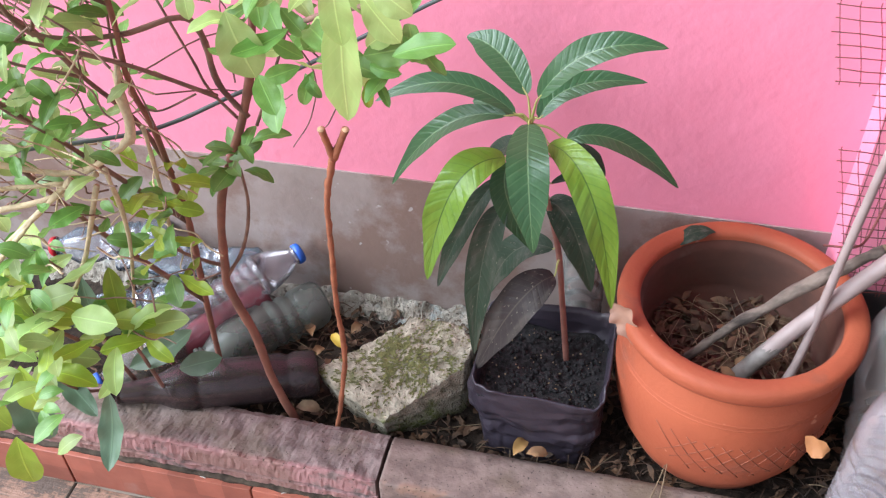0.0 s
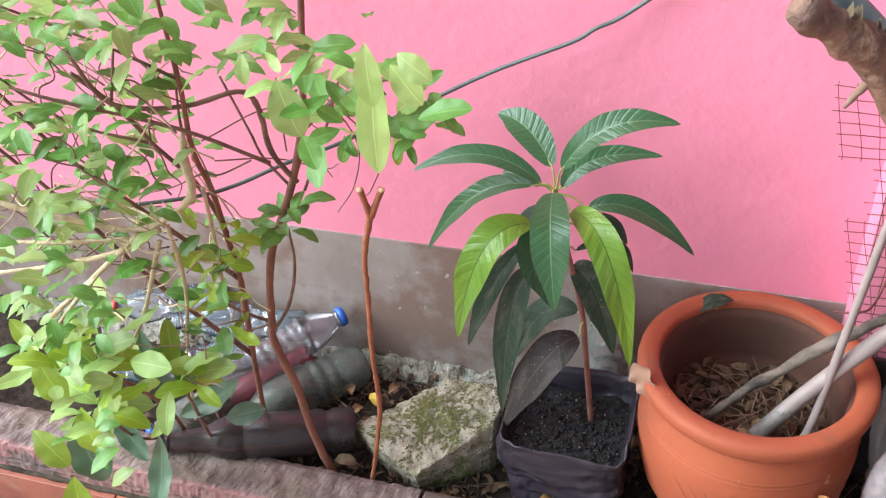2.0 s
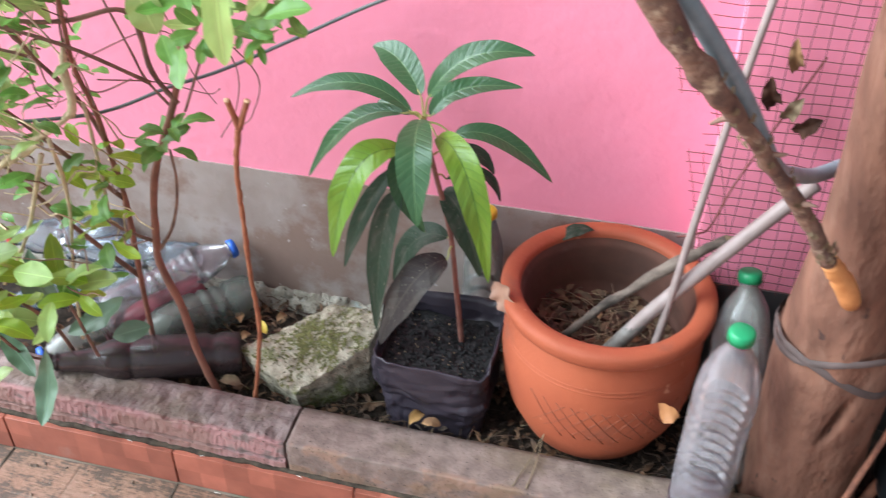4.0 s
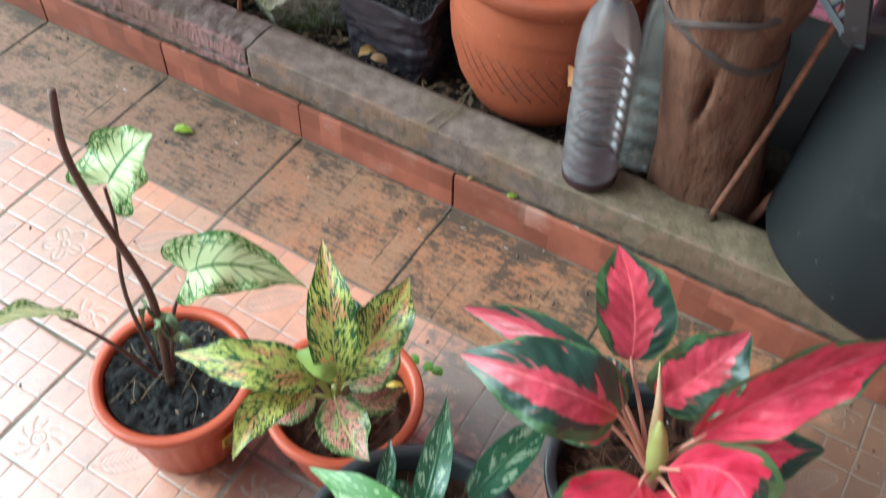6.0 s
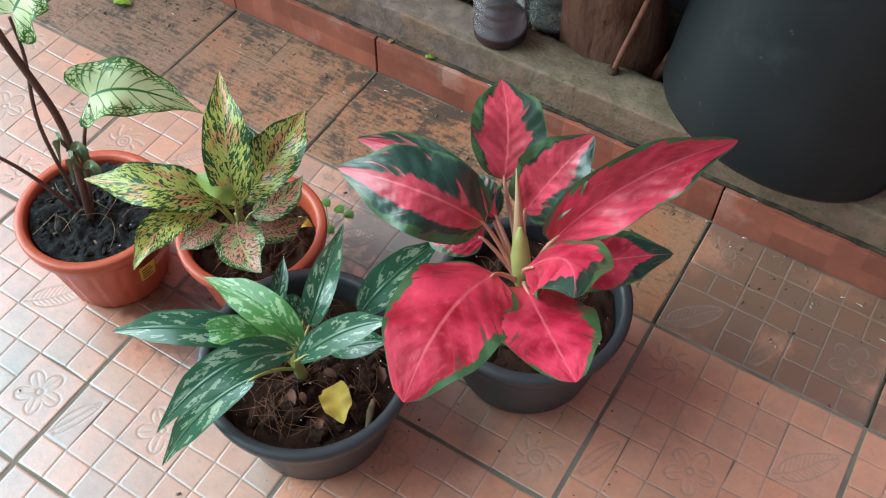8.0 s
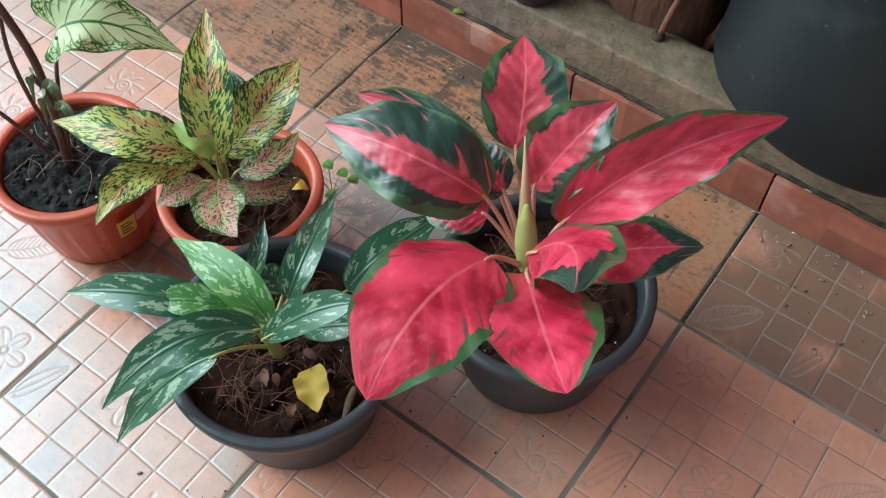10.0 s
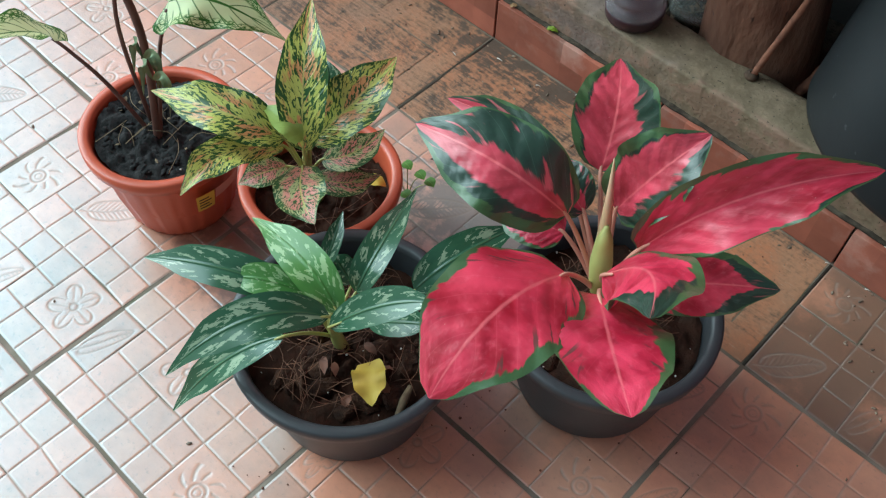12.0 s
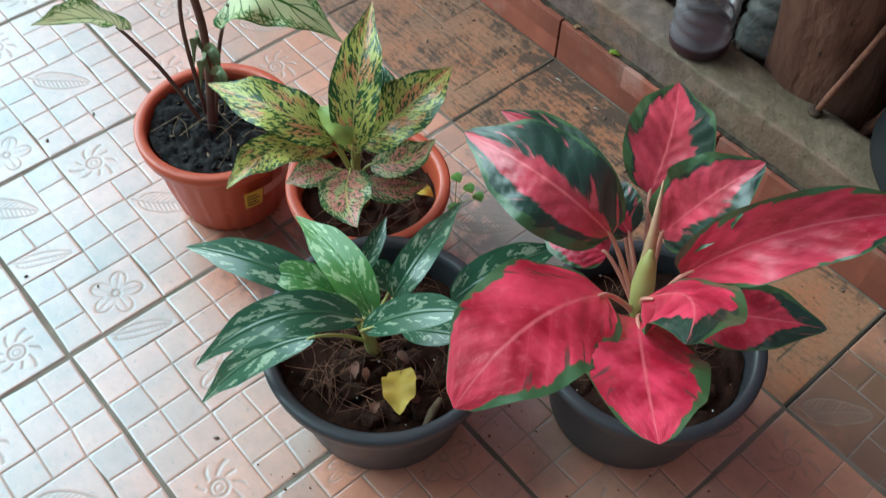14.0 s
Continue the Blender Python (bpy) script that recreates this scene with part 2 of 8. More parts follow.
M_LOG = mat("grey weathered stick", (0.19, 0.15, 0.118), 0.9, var=(0.045, 0.035, 0.027), scale=60, detail=10, stretch=(0.5, 1, 0.6), bump=1.0, bscale=120, bdist=0.004)
M_POLE = mat("dirty white plastic pole", (0.35, 0.28, 0.26), 0.5, var=(0.27, 0.21, 0.19), scale=24, bump=0.1, stain=(0.35, 0.26, 0.22), stain_scale=20, stain_at=0.64)
M_RUST = mat("rusty wire", (0.20, 0.06, 0.045), 0.8, var=(0.12, 0.035, 0.03), scale=80)
M_ROD = mat("rusty iron rod", (0.32, 0.13, 0.075), 0.85, var=(0.17, 0.070, 0.045), scale=60, bump=0.6)
M_CABLE = mat("grey green cable", (0.10, 0.13, 0.12), 0.5, var=(0.08, 0.10, 0.095), scale=30)
M_HOSE = mat("blue grey hose", (0.22, 0.28, 0.30), 0.5, var=(0.17, 0.22, 0.24), scale=80)
M_STRAP = mat("brown grey tied strip", (0.105, 0.075, 0.068), 0.7, var=(0.07, 0.05, 0.045), scale=30)
M_DRY = mat("dry brown leaf", (0.30, 0.17, 0.075), 0.8, var=(0.16, 0.085, 0.04), scale=40, bump=0.5, per_object=0.8)
M_YEL = mat("yellow fallen leaf", (0.62, 0.45, 0.06), 0.6, var=(0.52, 0.34, 0.05), scale=40)
M_STRAW = mat("pale straw", (0.26, 0.19, 0.11), 0.8, var=(0.13, 0.09, 0.05), scale=60, per_object=0.5)
M_DARKTWIG = mat("dark rotting twig", (0.11, 0.062, 0.036), 0.9, var=(0.03, 0.019, 0.013), scale=18, bump=0.5)
M_PLASTER = mat("white plaster crumbs", (0.36, 0.335, 0.28), 0.95, var=(0.19, 0.165, 0.125), scale=60, detail=9, bump=1.0, bscale=260, bdist=0.005, speck=(0.09, 0.07, 0.05), speck_scale=110, speck_at=0.62, stain=(0.30, 0.36, 0.36), stain_scale=14)
M_GREENCAP = mat("green cap plastic", (0.016, 0.27, 0.105), 0.4, var=(0.014, 0.22, 0.085), scale=10)
M_BLUECAP = mat("blue cap plastic", (0.03, 0.13, 0.55), 0.4, var=(0.025, 0.11, 0.48), scale=10)
M_REDCAP = mat("red cap plastic", (0.5, 0.02, 0.03), 0.4, var=(0.42, 0.02, 0.03), scale=10)
M_STICKER = mat("yellow sticker", (0.7, 0.48, 0.06), 0.5, var=(0.62, 0.42, 0.06), scale=20)
M_STICKER2 = mat("faded pink sticker", (0.62, 0.33, 0.27), 0.5, var=(0.56, 0.27, 0.22), scale=20)
M_INK = mat("dark ink", (0.05, 0.02, 0.02), 0.6)
M_WHITE = mat("white speck", (0.7, 0.67, 0.62), 0.7)


def plastic_clear(name, colour, rough, weight, alpha=0.55):
    """Cloudy thin clear plastic: part of the light passes straight, the rest is a milky glossy skin."""
    m = bpy.data.materials.new(name)
    m.use_nodes = True
    nt = m.node_tree
    b = shade(nt)
    b.inputs["Base Color"].default_value = (*colour, 1)
    b.inputs["Roughness"].default_value = rough
    b.inputs["IOR"].default_value = 1.45
    n = nt.nodes.new("ShaderNodeTexNoise")
    n.inputs["Scale"].default_value, n.inputs["Detail"].default_value = 22, 5
    tc = nt.nodes.new("ShaderNodeTexCoord")
    nt.links.new(tc.outputs["Object"], n.inputs["Vector"])
    mr = nt.nodes.new("ShaderNodeMapRange")
    mr.inputs["From Min"].default_value, mr.inputs["From Max"].default_value = 0.3, 0.7
    mr.inputs["To Min"].default_value, mr.inputs["To Max"].default_value = alpha - 0.12, alpha + 0.12
    nt.links.new(n.outputs["Fac"], mr.inputs["Value"])
    nt.links.new(mr.outputs[0], b.inputs["Alpha"])
    b.inputs["Transmission Weight"].default_value = weight
    return m


M_GREENP = plastic_clear("dull green grey plastic", (0.17, 0.19, 0.165), 0.28, 0.0, 0.62)
M_BROWNP = plastic_clear("brown violet plastic", (0.048, 0.034, 0.034), 0.16, 0.0, 0.85)
M_MAROON = plastic_clear("maroon plastic", (0.25, 0.06, 0.075), 0.3, 0.0, 0.8)
M_WATER = plastic_clear("violet dregs", (0.05, 0.022, 0.03), 0.3, 0.0, 0.93)


def plastic_thin(name, colour, milky, rough):
    """Thin clear plastic: a straight see-through skin, a little milky dirt, and gloss that grows towards the rim."""
    m = bpy.data.materials.new(name)
    m.use_nodes = True
    nt = m.node_tree
    nt.nodes.clear()
    out = nt.nodes.new("ShaderNodeOutputMaterial")
    clear = nt.nodes.new("ShaderNodeBsdfTransparent")
    clear.inputs["Color"].default_value = (0.93, 0.92, 0.94, 1)
    dull = nt.nodes.new("ShaderNodeBsdfDiffuse")
    dull.inputs["Color"].default_value = (*colour, 1)
    gloss = nt.nodes.new("ShaderNodeBsdfGlossy")
    gloss.inputs["Roughness"].default_value = rough
    n = nt.nodes.new("ShaderNodeTexNoise")
    n.inputs["Scale"].default_value, n.inputs["Detail"].default_value = 24, 6
    tc = nt.nodes.new("ShaderNodeTexCoord")
    nt.links.new(tc.outputs["Object"], n.inputs["Vector"])
    mr = nt.nodes.new("ShaderNodeMapRange")
    mr.inputs["From Min"].default_value, mr.inputs["From Max"].default_value = 0.3, 0.7
    mr.inputs["To Min"].default_value, mr.inputs["To Max"].default_value = milky * 0.55, milky * 1.45
    nt.links.new(n.outputs["Fac"], mr.inputs["Value"])
    skin = nt.nodes.new("ShaderNodeMixShader")
    nt.links.new(mr.outputs[0], skin.inputs[0])
    nt.links.new(clear.outputs[0], skin.inputs[1])
    nt.links.new(dull.outputs[0], skin.inputs[2])
    rim = nt.nodes.new("ShaderNodeLayerWeight")
    rim.inputs["Blend"].default_value = 0.30
    mix = nt.nodes.new("ShaderNodeMixShader")
    nt.links.new(rim.outputs["Fresnel"], mix.inputs[0])
    nt.links.new(skin.outputs[0], mix.inputs[1])
    nt.links.new(gloss.outputs[0], mix.inputs[2])
    nt.links.new(mix.outputs[0], out.inputs["Surface"])
    return m


M_CLEAR = plastic_thin("cloudy clear plastic", (0.66, 0.62, 0.65), 0.18, 0.2)
M_CLEARD = plastic_thin("dusty clear plastic", (0.62, 0.63, 0.58), 0.22, 0.22)
M_BLUEP = plastic_thin("bluish clear plastic", (0.45, 0.58, 0.70), 0.16, 0.1)


class Net:
    """Short names for building shader maths on a leaf's uv."""

    def __init__(self, name, rough=0.4, spec=0.5):
        self.m = bpy.data.materials.new(name)
        self.m.use_nodes = True
        self.nt = self.m.node_tree
        self.b = shade(self.nt)
        self.b.inputs["Roughness"].default_value = rough
        self.b.inputs["Specular IOR Level"].default_value = spec
        tc = self.nt.nodes.new("ShaderNodeTexCoord")
        sep = self.nt.nodes.new("ShaderNodeSeparateXYZ")
        self.nt.links.new(tc.outputs["UV"], sep.inputs[0])
        self.uv, self.obj = tc.outputs["UV"], tc.outputs["Object"]
        self.v = sep.outputs["Y"]
        self.u = self.op("ABSOLUTE", self.op("MULTIPLY_ADD", sep.outputs["X"], 2.0, -1.0))
        self.side = self.op("MULTIPLY_ADD", sep.outputs["X"], 2.0, -1.0)

    def op(self, kind, a, b=None, c=None):
        n = self.nt.nodes.new("ShaderNodeMath")
        n.operation = kind
        for k, x in enumerate((a, b, c)):
            if x is None:
                continue
            if isinstance(x, (int, float)):
                n.inputs[k].default_value = x
            else:
                self.nt.links.new(x, n.inputs[k])
        return n.outputs[0]

    def noise(self, scale, stretch=(1, 1, 1), detail=3, offset=None, coords=None):
        mp = self.nt.nodes.new("ShaderNodeMapping")
        mp.inputs["Scale"].default_value = stretch
        self.nt.links.new(coords or self.uv, mp.inputs["Vector"])
        n = self.nt.nodes.new("ShaderNodeTexNoise")
        n.noise_dimensions = "4D"
        info = self.nt.nodes.new("ShaderNodeObjectInfo")
        self.nt.links.new(self.op("MULTIPLY", info.outputs["Random"], 60.0), n.inputs["W"])
        n.inputs["Scale"].default_value, n.inputs["Detail"].default_value = scale, detail
        self.nt.links.new(mp.outputs[0], n.inputs["Vector"])
        return n.outputs["Fac"]

    def noise_at(self, x, y, z, detail=2):
        c = self.nt.nodes.new("ShaderNodeCombineXYZ")
        for k, q in enumerate((x, y, z)):
            self.nt.links.new(q, c.inputs[k])
        n = self.nt.nodes.new("ShaderNodeTexNoise")
        n.noise_dimensions = "4D"
        info = self.nt.nodes.new("ShaderNodeObjectInfo")
        self.nt.links.new(self.op("MULTIPLY", info.outputs["Random"], 60.0), n.inputs["W"])
        n.inputs["Scale"].default_value, n.inputs["Detail"].default_value = 1.0, detail
        self.nt.links.new(c.outputs[0], n.inputs["Vector"])
        return n.outputs["Fac"]

    def step(self, x, lo, hi):
        n = self.nt.nodes.new("ShaderNodeMapRange")
        n.interpolation_type = "SMOOTHSTEP"
        n.inputs["From Min"].default_value, n.inputs["From Max"].default_value = lo, hi
        self.nt.links.new(x, n.inputs["Value"])
        return n.outputs[0]

    def mix(self, f, a, b):
        n = self.nt.nodes.new("ShaderNodeMix")
        n.data_type = "RGBA"
        if isinstance(f, (int, float)):
            n.inputs["Factor"].default_value = f
        else:
            self.nt.links.new(f, n.inputs["Factor"])
        for key, x in (("A", a), ("B", b)):
            if isinstance(x, tuple):
                n.inputs[key].default_value = (*x, 1)
            else:
                self.nt.links.new(x, n.inputs[key])
        return n.outputs["Result"]

    def veins(self, count, slant, width):
        """Lines that leave the midrib aslant: 1 on a vein."""
        w = self.op("FRACT", self.op("SUBTRACT", self.op("MULTIPLY", self.v, count), self.op("MULTIPLY", self.u, slant)))
        d = self.op("ABSOLUTE", self.op("SUBTRACT", w, 0.5))
        return self.step(d, width, 0.0)

    def done(self, col, height=None, strength=0.4, vary=0.0, through=0.25):
        if vary:
            info = self.nt.nodes.new("ShaderNodeObjectInfo")
            hsv = self.nt.nodes.new("ShaderNodeHueSaturation")
            self.nt.links.new(self.op("MULTIPLY_ADD", info.outputs["Random"], 2 * vary, 1 - vary), hsv.inputs["Value"])
            self.nt.links.new(self.op("MULTIPLY_ADD", info.outputs["Random"], 0.05 * vary, 0.5 - 0.025 * vary), hsv.inputs["Hue"])
            self.nt.links.new(col, hsv.inputs["Color"])
            col = hsv.outputs[0]
        self.nt.links.new(col, self.b.inputs["Base Color"])
        if height is not None:
            bp = self.nt.nodes.new("ShaderNodeBump")
            bp.inputs["Strength"].default_value, bp.inputs["Distance"].default_value = strength, 0.002
            self.nt.links.new(height, bp.inputs["Height"])
            self.nt.links.new(bp.outputs[0], self.b.inputs["Normal"])
        if through:
            out = self.nt.nodes["Material Output"]
            tr = self.nt.nodes.new("ShaderNodeBsdfTranslucent")
            self.nt.links.new(col, tr.inputs["Color"])
            ms = self.nt.nodes.new("ShaderNodeMixShader")
            ms.inputs[0].default_value = through
            self.nt.links.new(self.b.outputs[0], ms.inputs[1])
            self.nt.links.new(tr.outputs[0], ms.inputs[2])
            self.nt.links.new(ms.outputs[0], out.inputs[0])
        return self.m


def kerb_material(name, light, dark, pink, pink_at):
    """Weathered concrete: grain, pits, brown stains, and worn pink paint on the upright face."""
    n = Net(name, 0.9, 0.25)
    nt = n.nt

    def cloud(stretch, detail):
        mp = nt.nodes.new("ShaderNodeMapping")
        mp.inputs["Scale"].default_value = stretch
        nt.links.new(n.obj, mp.inputs["Vector"])
        t = nt.nodes.new("ShaderNodeTexNoise")
        t.inputs["Scale"].default_value, t.inputs["Detail"].default_value = 1.0, detail
        nt.links.new(mp.outputs[0], t.inputs["Vector"])
        return t.outputs["Fac"]

    xyz = nt.nodes.new("ShaderNodeSeparateXYZ")
    nt.links.new(n.obj, xyz.inputs[0])
    grain, middle, broad, pits = cloud((170, 170, 170), 8), cloud((38, 38, 38), 9), cloud((9, 14, 16), 7), cloud((240, 240, 240), 2)
    col = n.mix(n.step(middle, 0.34, 0.68), dark, light)
    col = n.mix(n.op("MULTIPLY", n.step(grain, 0.5, 0.75), 0.45), col, tuple(min(1, c * 1.35) for c in light))
    # thin pinkish wash over the older end of the kerb
    wash = n.step(n.op("ADD", xyz.outputs["X"], n.op("MULTIPLY", n.op("SUBTRACT", broad, 0.5), 0.9)), 0.30, -0.05)
    col = n.mix(n.op("MULTIPLY", wash, 0.72), col, n.mix(n.step(middle, 0.34, 0.68), (0.150, 0.110, 0.103), (0.235, 0.176, 0.165)))
    face = n.step(xyz.outputs["Y"], 0.024, 0.015)
    paint = n.op("MULTIPLY", face, n.step(n.op("ADD", broad, n.op("MULTIPLY", n.op("SUBTRACT", middle, 0.5), 0.6)), pink_at, pink_at + 0.12))
    col = n.mix(n.op("MULTIPLY", paint, 0.88), col, pink)
    low = n.op("MULTIPLY", n.step(xyz.outputs["Z"], 0.118, 0.10), face)
    algae = n.step(n.op("ADD", broad, n.op("MULTIPLY", low, 0.06)), 0.50, 0.60)
    col = n.mix(n.op("MULTIPLY", algae, 0.38), col, (0.125, 0.095, 0.055))
    col = n.mix(n.op("MULTIPLY", n.step(pits, 0.66, 0.70), 0.8), col, (0.05, 0.04, 0.03))
    return n.done(col, n.op("ADD", n.op("MULTIPLY", middle, 2.2), n.op("MULTIPLY", grain, 1.3)), 0.55, 0.0, 0.0)


M_CONC = kerb_material("weathered concrete", (0.245, 0.182, 0.122), (0.172, 0.127, 0.082), (0.250, 0.155, 0.112), 0.42)
M_CONCP = kerb_material("pink-stained concrete", (0.30, 0.245, 0.215), (0.115, 0.090, 0.077), (0.33, 0.175, 0.168), 0.34)


def red_material(name, green_at, streak, bites, asym=0.0, tip_green=0.0, dusky=0.0, slash=0.0):
    """Red blade whose dark green margins and blotches feather out along the side veins."""
    n = Net(name, 0.40, 0.40)
    n.b.inputs["Coat Weight"].default_value, n.b.inputs["Coat Roughness"].default_value = 0.32, 0.22
    w = n.op("SUBTRACT", n.op("MULTIPLY", n.v, 7.0), n.op("MULTIPLY", n.u, 2.4))
    half = n.op("MULTIPLY", n.op("SIGN", n.side), 4.0)
    broad = n.noise_at(n.op("MULTIPLY", w, 0.45), n.op("MULTIPLY", n.u, 1.1), half, 2)
    mid = n.noise_at(n.op("MULTIPLY", w, 1.5), n.op("MULTIPLY", n.u, 1.5), n.op("ADD", half, 5.0), 3)
    fine = n.noise_at(n.op("MULTIPLY", w, 4.0), n.op("MULTIPLY", n.u, 1.8), half, 4)
    f = n.op("ADD", n.op("MULTIPLY", n.op("SUBTRACT", broad, 0.5), streak), n.op("MULTIPLY", n.op("SUBTRACT", mid, 0.5), 0.45 * streak))
    f = n.op("ADD", f, n.op("MULTIPLY", n.op("SUBTRACT", fine, 0.5), 0.20))
    f = n.op("ADD", f, n.op("MULTIPLY", n.op("SIGN", n.side), asym))
    if tip_green:
        f = n.op("ADD", f, n.op("MULTIPLY", n.step(n.v, 0.45, 0.95), tip_green))
    g = n.step(n.op("ADD", n.u, f), green_at, green_at + 0.07)
    island = n.op("MULTIPLY", n.step(mid, 0.58, 0.66), bites)
    edge = n.op("ADD", n.u, n.op("ADD", n.op("MULTIPLY", n.op("SUBTRACT", n.op("ADD", n.op("MULTIPLY", mid, 0.75), broad), 0.875), 0.75), n.op("MULTIPLY", n.op("SUBTRACT", fine, 0.5), 0.16)))
    edge = n.op("ADD", edge, n.op("MULTIPLY", n.op("SIGN", n.side), -0.07))
    edge = n.op("MAXIMUM", n.step(edge, 0.83, 0.88), n.step(n.u, 0.955, 0.985))
    rib = n.step(n.u, 0.045, 0.01)
    vein = n.veins(7.0, 2.4, 0.035)
    red = n.mix(n.step(n.noise(1.0, (2.5, 4, 1), 4), 0.34, 0.66), (0.34, 0.006, 0.024), (0.68, 0.046, 0.098))
    red = n.mix(n.op("MULTIPLY", n.step(mid, 0.5, 0.8), 0.30), red, (0.34, 0.005, 0.016))
    red = n.mix(n.op("MULTIPLY", n.step(n.noise(1.0, (14, 18, 1), 4), 0.52, 0.72), 0.22), red, (0.80, 0.16, 0.22))
    red = n.mix(n.op("MULTIPLY", vein, 0.12), red, (0.80, 0.18, 0.22))
    if dusky:
        red = n.mix(dusky, red, n.mix(n.noise(1.0, (3, 5, 1), 3), (0.30, 0.05, 0.075), (0.55, 0.16, 0.19)))
    pink = n.mix(n.noise(1.0, (6, 8, 1), 3), (0.60, 0.06, 0.10), (0.72, 0.17, 0.20))
    green = n.mix(n.noise(1.0, (8, 8, 1), 4), (0.009, 0.026, 0.019), (0.025, 0.060, 0.036))
    green = n.mix(n.op("MULTIPLY", vein, 0.35), green, (0.07, 0.13, 0.09))
    green2 = n.mix(n.noise(1.0, (8, 8, 1), 3), (0.032, 0.080, 0.030), (0.075, 0.14, 0.052))
    col = n.mix(g, red, green)
    if slash:
        cut = n.op("MULTIPLY", n.step(n.noise_at(n.op("MULTIPLY", w, 2.6), n.op("MULTIPLY", n.u, 1.2), n.op("ADD", half, 9.0), 2), 0.575, 0.62), n.op("MULTIPLY", n.step(n.u, 0.46, 0.66), n.step(n.v, 0.85, 0.65)))
        col = n.mix(n.op("MULTIPLY", cut, slash), col, (0.085, 0.050, 0.040))
    col = n.mix(n.op("MULTIPLY", island, g), col, pink)
    col = n.mix(edge, col, green2)
    col = n.mix(n.op("MULTIPLY", rib, 0.6), col, (0.74, 0.16, 0.18))
    col = n.mix(n.op("MULTIPLY", n.step(n.noise(1.0, (60, 80, 1), 2), 0.73, 0.76), 0.55), col, (0.62, 0.42, 0.38))
    pucker = n.step(n.op("ABSOLUTE", n.op("SUBTRACT", n.op("FRACT", n.op("ADD", w, n.op("MULTIPLY", mid, 0.5))), 0.5)), 0.5, 0.0)
    return n.done(col, n.op("ADD", n.op("MULTIPLY", n.op("MULTIPLY", pucker, 0.6), n.step(n.v, 0.92, 0.65)), n.op("MULTIPLY", n.noise(1.0, (5, 8, 1), 4), 2.4)), 0.42, 0.08, 0.08)


M_RED = red_material("red leaf", 1.0, 0.75, 0.1, slash=0.85)
M_REDTOP = red_material("red leaf with green blotched margins", 0.54, 1.0, 0.5, asym=0.14, dusky=0.28)
M_REDMIX = red_material("red and green leaf", 0.30, 0.85, 0.65)
M_REDHALF = red_material("dark green leaf striped with red", 0.30, 0.55, 0.85, asym=0.13, dusky=0.25)
M_REDSIDE = red_material("red leaf with green patches", 0.98, 1.1, 0.2, tip_green=0.25)
M_REDEND = red_material("red leaf with a green end", 0.95, 0.8, 0.3, tip_green=1.1)

n = Net("dark green leaf with silver flecks", 0.26, 0.6)
w = n.op("SUBTRACT", n.op("MULTIPLY", n.v, 12.0), n.op("MULTIPLY", n.u, 1.6))
half = n.op("MULTIPLY", n.op("SIGN", n.side), 4.0)
warp = n.op("MULTIPLY", n.op("SUBTRACT", n.noise(1.0, (11, 15, 1), 3), 0.5), 2.2)
fleck = n.noise_at(n.op("ADD", n.op("MULTIPLY", w, 0.95), warp), n.op("ADD", n.op("MULTIPLY", n.u, 2.9), warp), half, 5)
band = n.op("MULTIPLY", n.step(n.u, 0.06, 0.25), n.step(n.u, 0.98, 0.72))
mask = n.op("MULTIPLY", n.step(fleck, 0.54, 0.565), band)
base = n.mix(n.noise(1.0, (5, 7, 1), 5), (0.022, 0.082, 0.046), (0.055, 0.15, 0.075))
col = n.mix(n.op("MULTIPLY", mask, 0.85), base, n.mix(n.noise(1.0, (16, 22, 1), 3), (0.26, 0.38, 0.24), (0.42, 0.52, 0.36)))
col = n.mix(n.op("MULTIPLY", n.step(n.u, 0.06, 0.0), 0.6), col, (0.10, 0.2, 0.08))
M_GREENL = n.done(col, n.step(n.u, 0.12, 0.0), 0.4, 0.12)

n = Net("light green leaf with flecks", 0.3)
w = n.op("SUBTRACT", n.op("MULTIPLY", n.v, 10.0), n.op("MULTIPLY", n.u, 1.6))
warp = n.op("MULTIPLY", n.op("SUBTRACT", n.noise(1.0, (10, 13, 1), 3), 0.5), 2.2)
fleck = n.noise_at(n.op("ADD", n.op("MULTIPLY", w, 1.1), warp), n.op("ADD", n.op("MULTIPLY", n.u, 2.4), warp), n.op("MULTIPLY", n.op("SIGN", n.side), 4.0), 5)
mask = n.op("MULTIPLY", n.step(fleck, 0.53, 0.56), n.step(n.u, 1.0, 0.85))
col = n.mix(n.op("MULTIPLY", mask, 0.8), n.mix(n.noise(1.0, (4, 5, 1), 5), (0.045, 0.15, 0.035), (0.12, 0.27, 0.06)), (0.36, 0.50, 0.25))
M_GREENY = n.done(col, n.step(n.u, 0.12, 0.0), 0.4, 0.08)


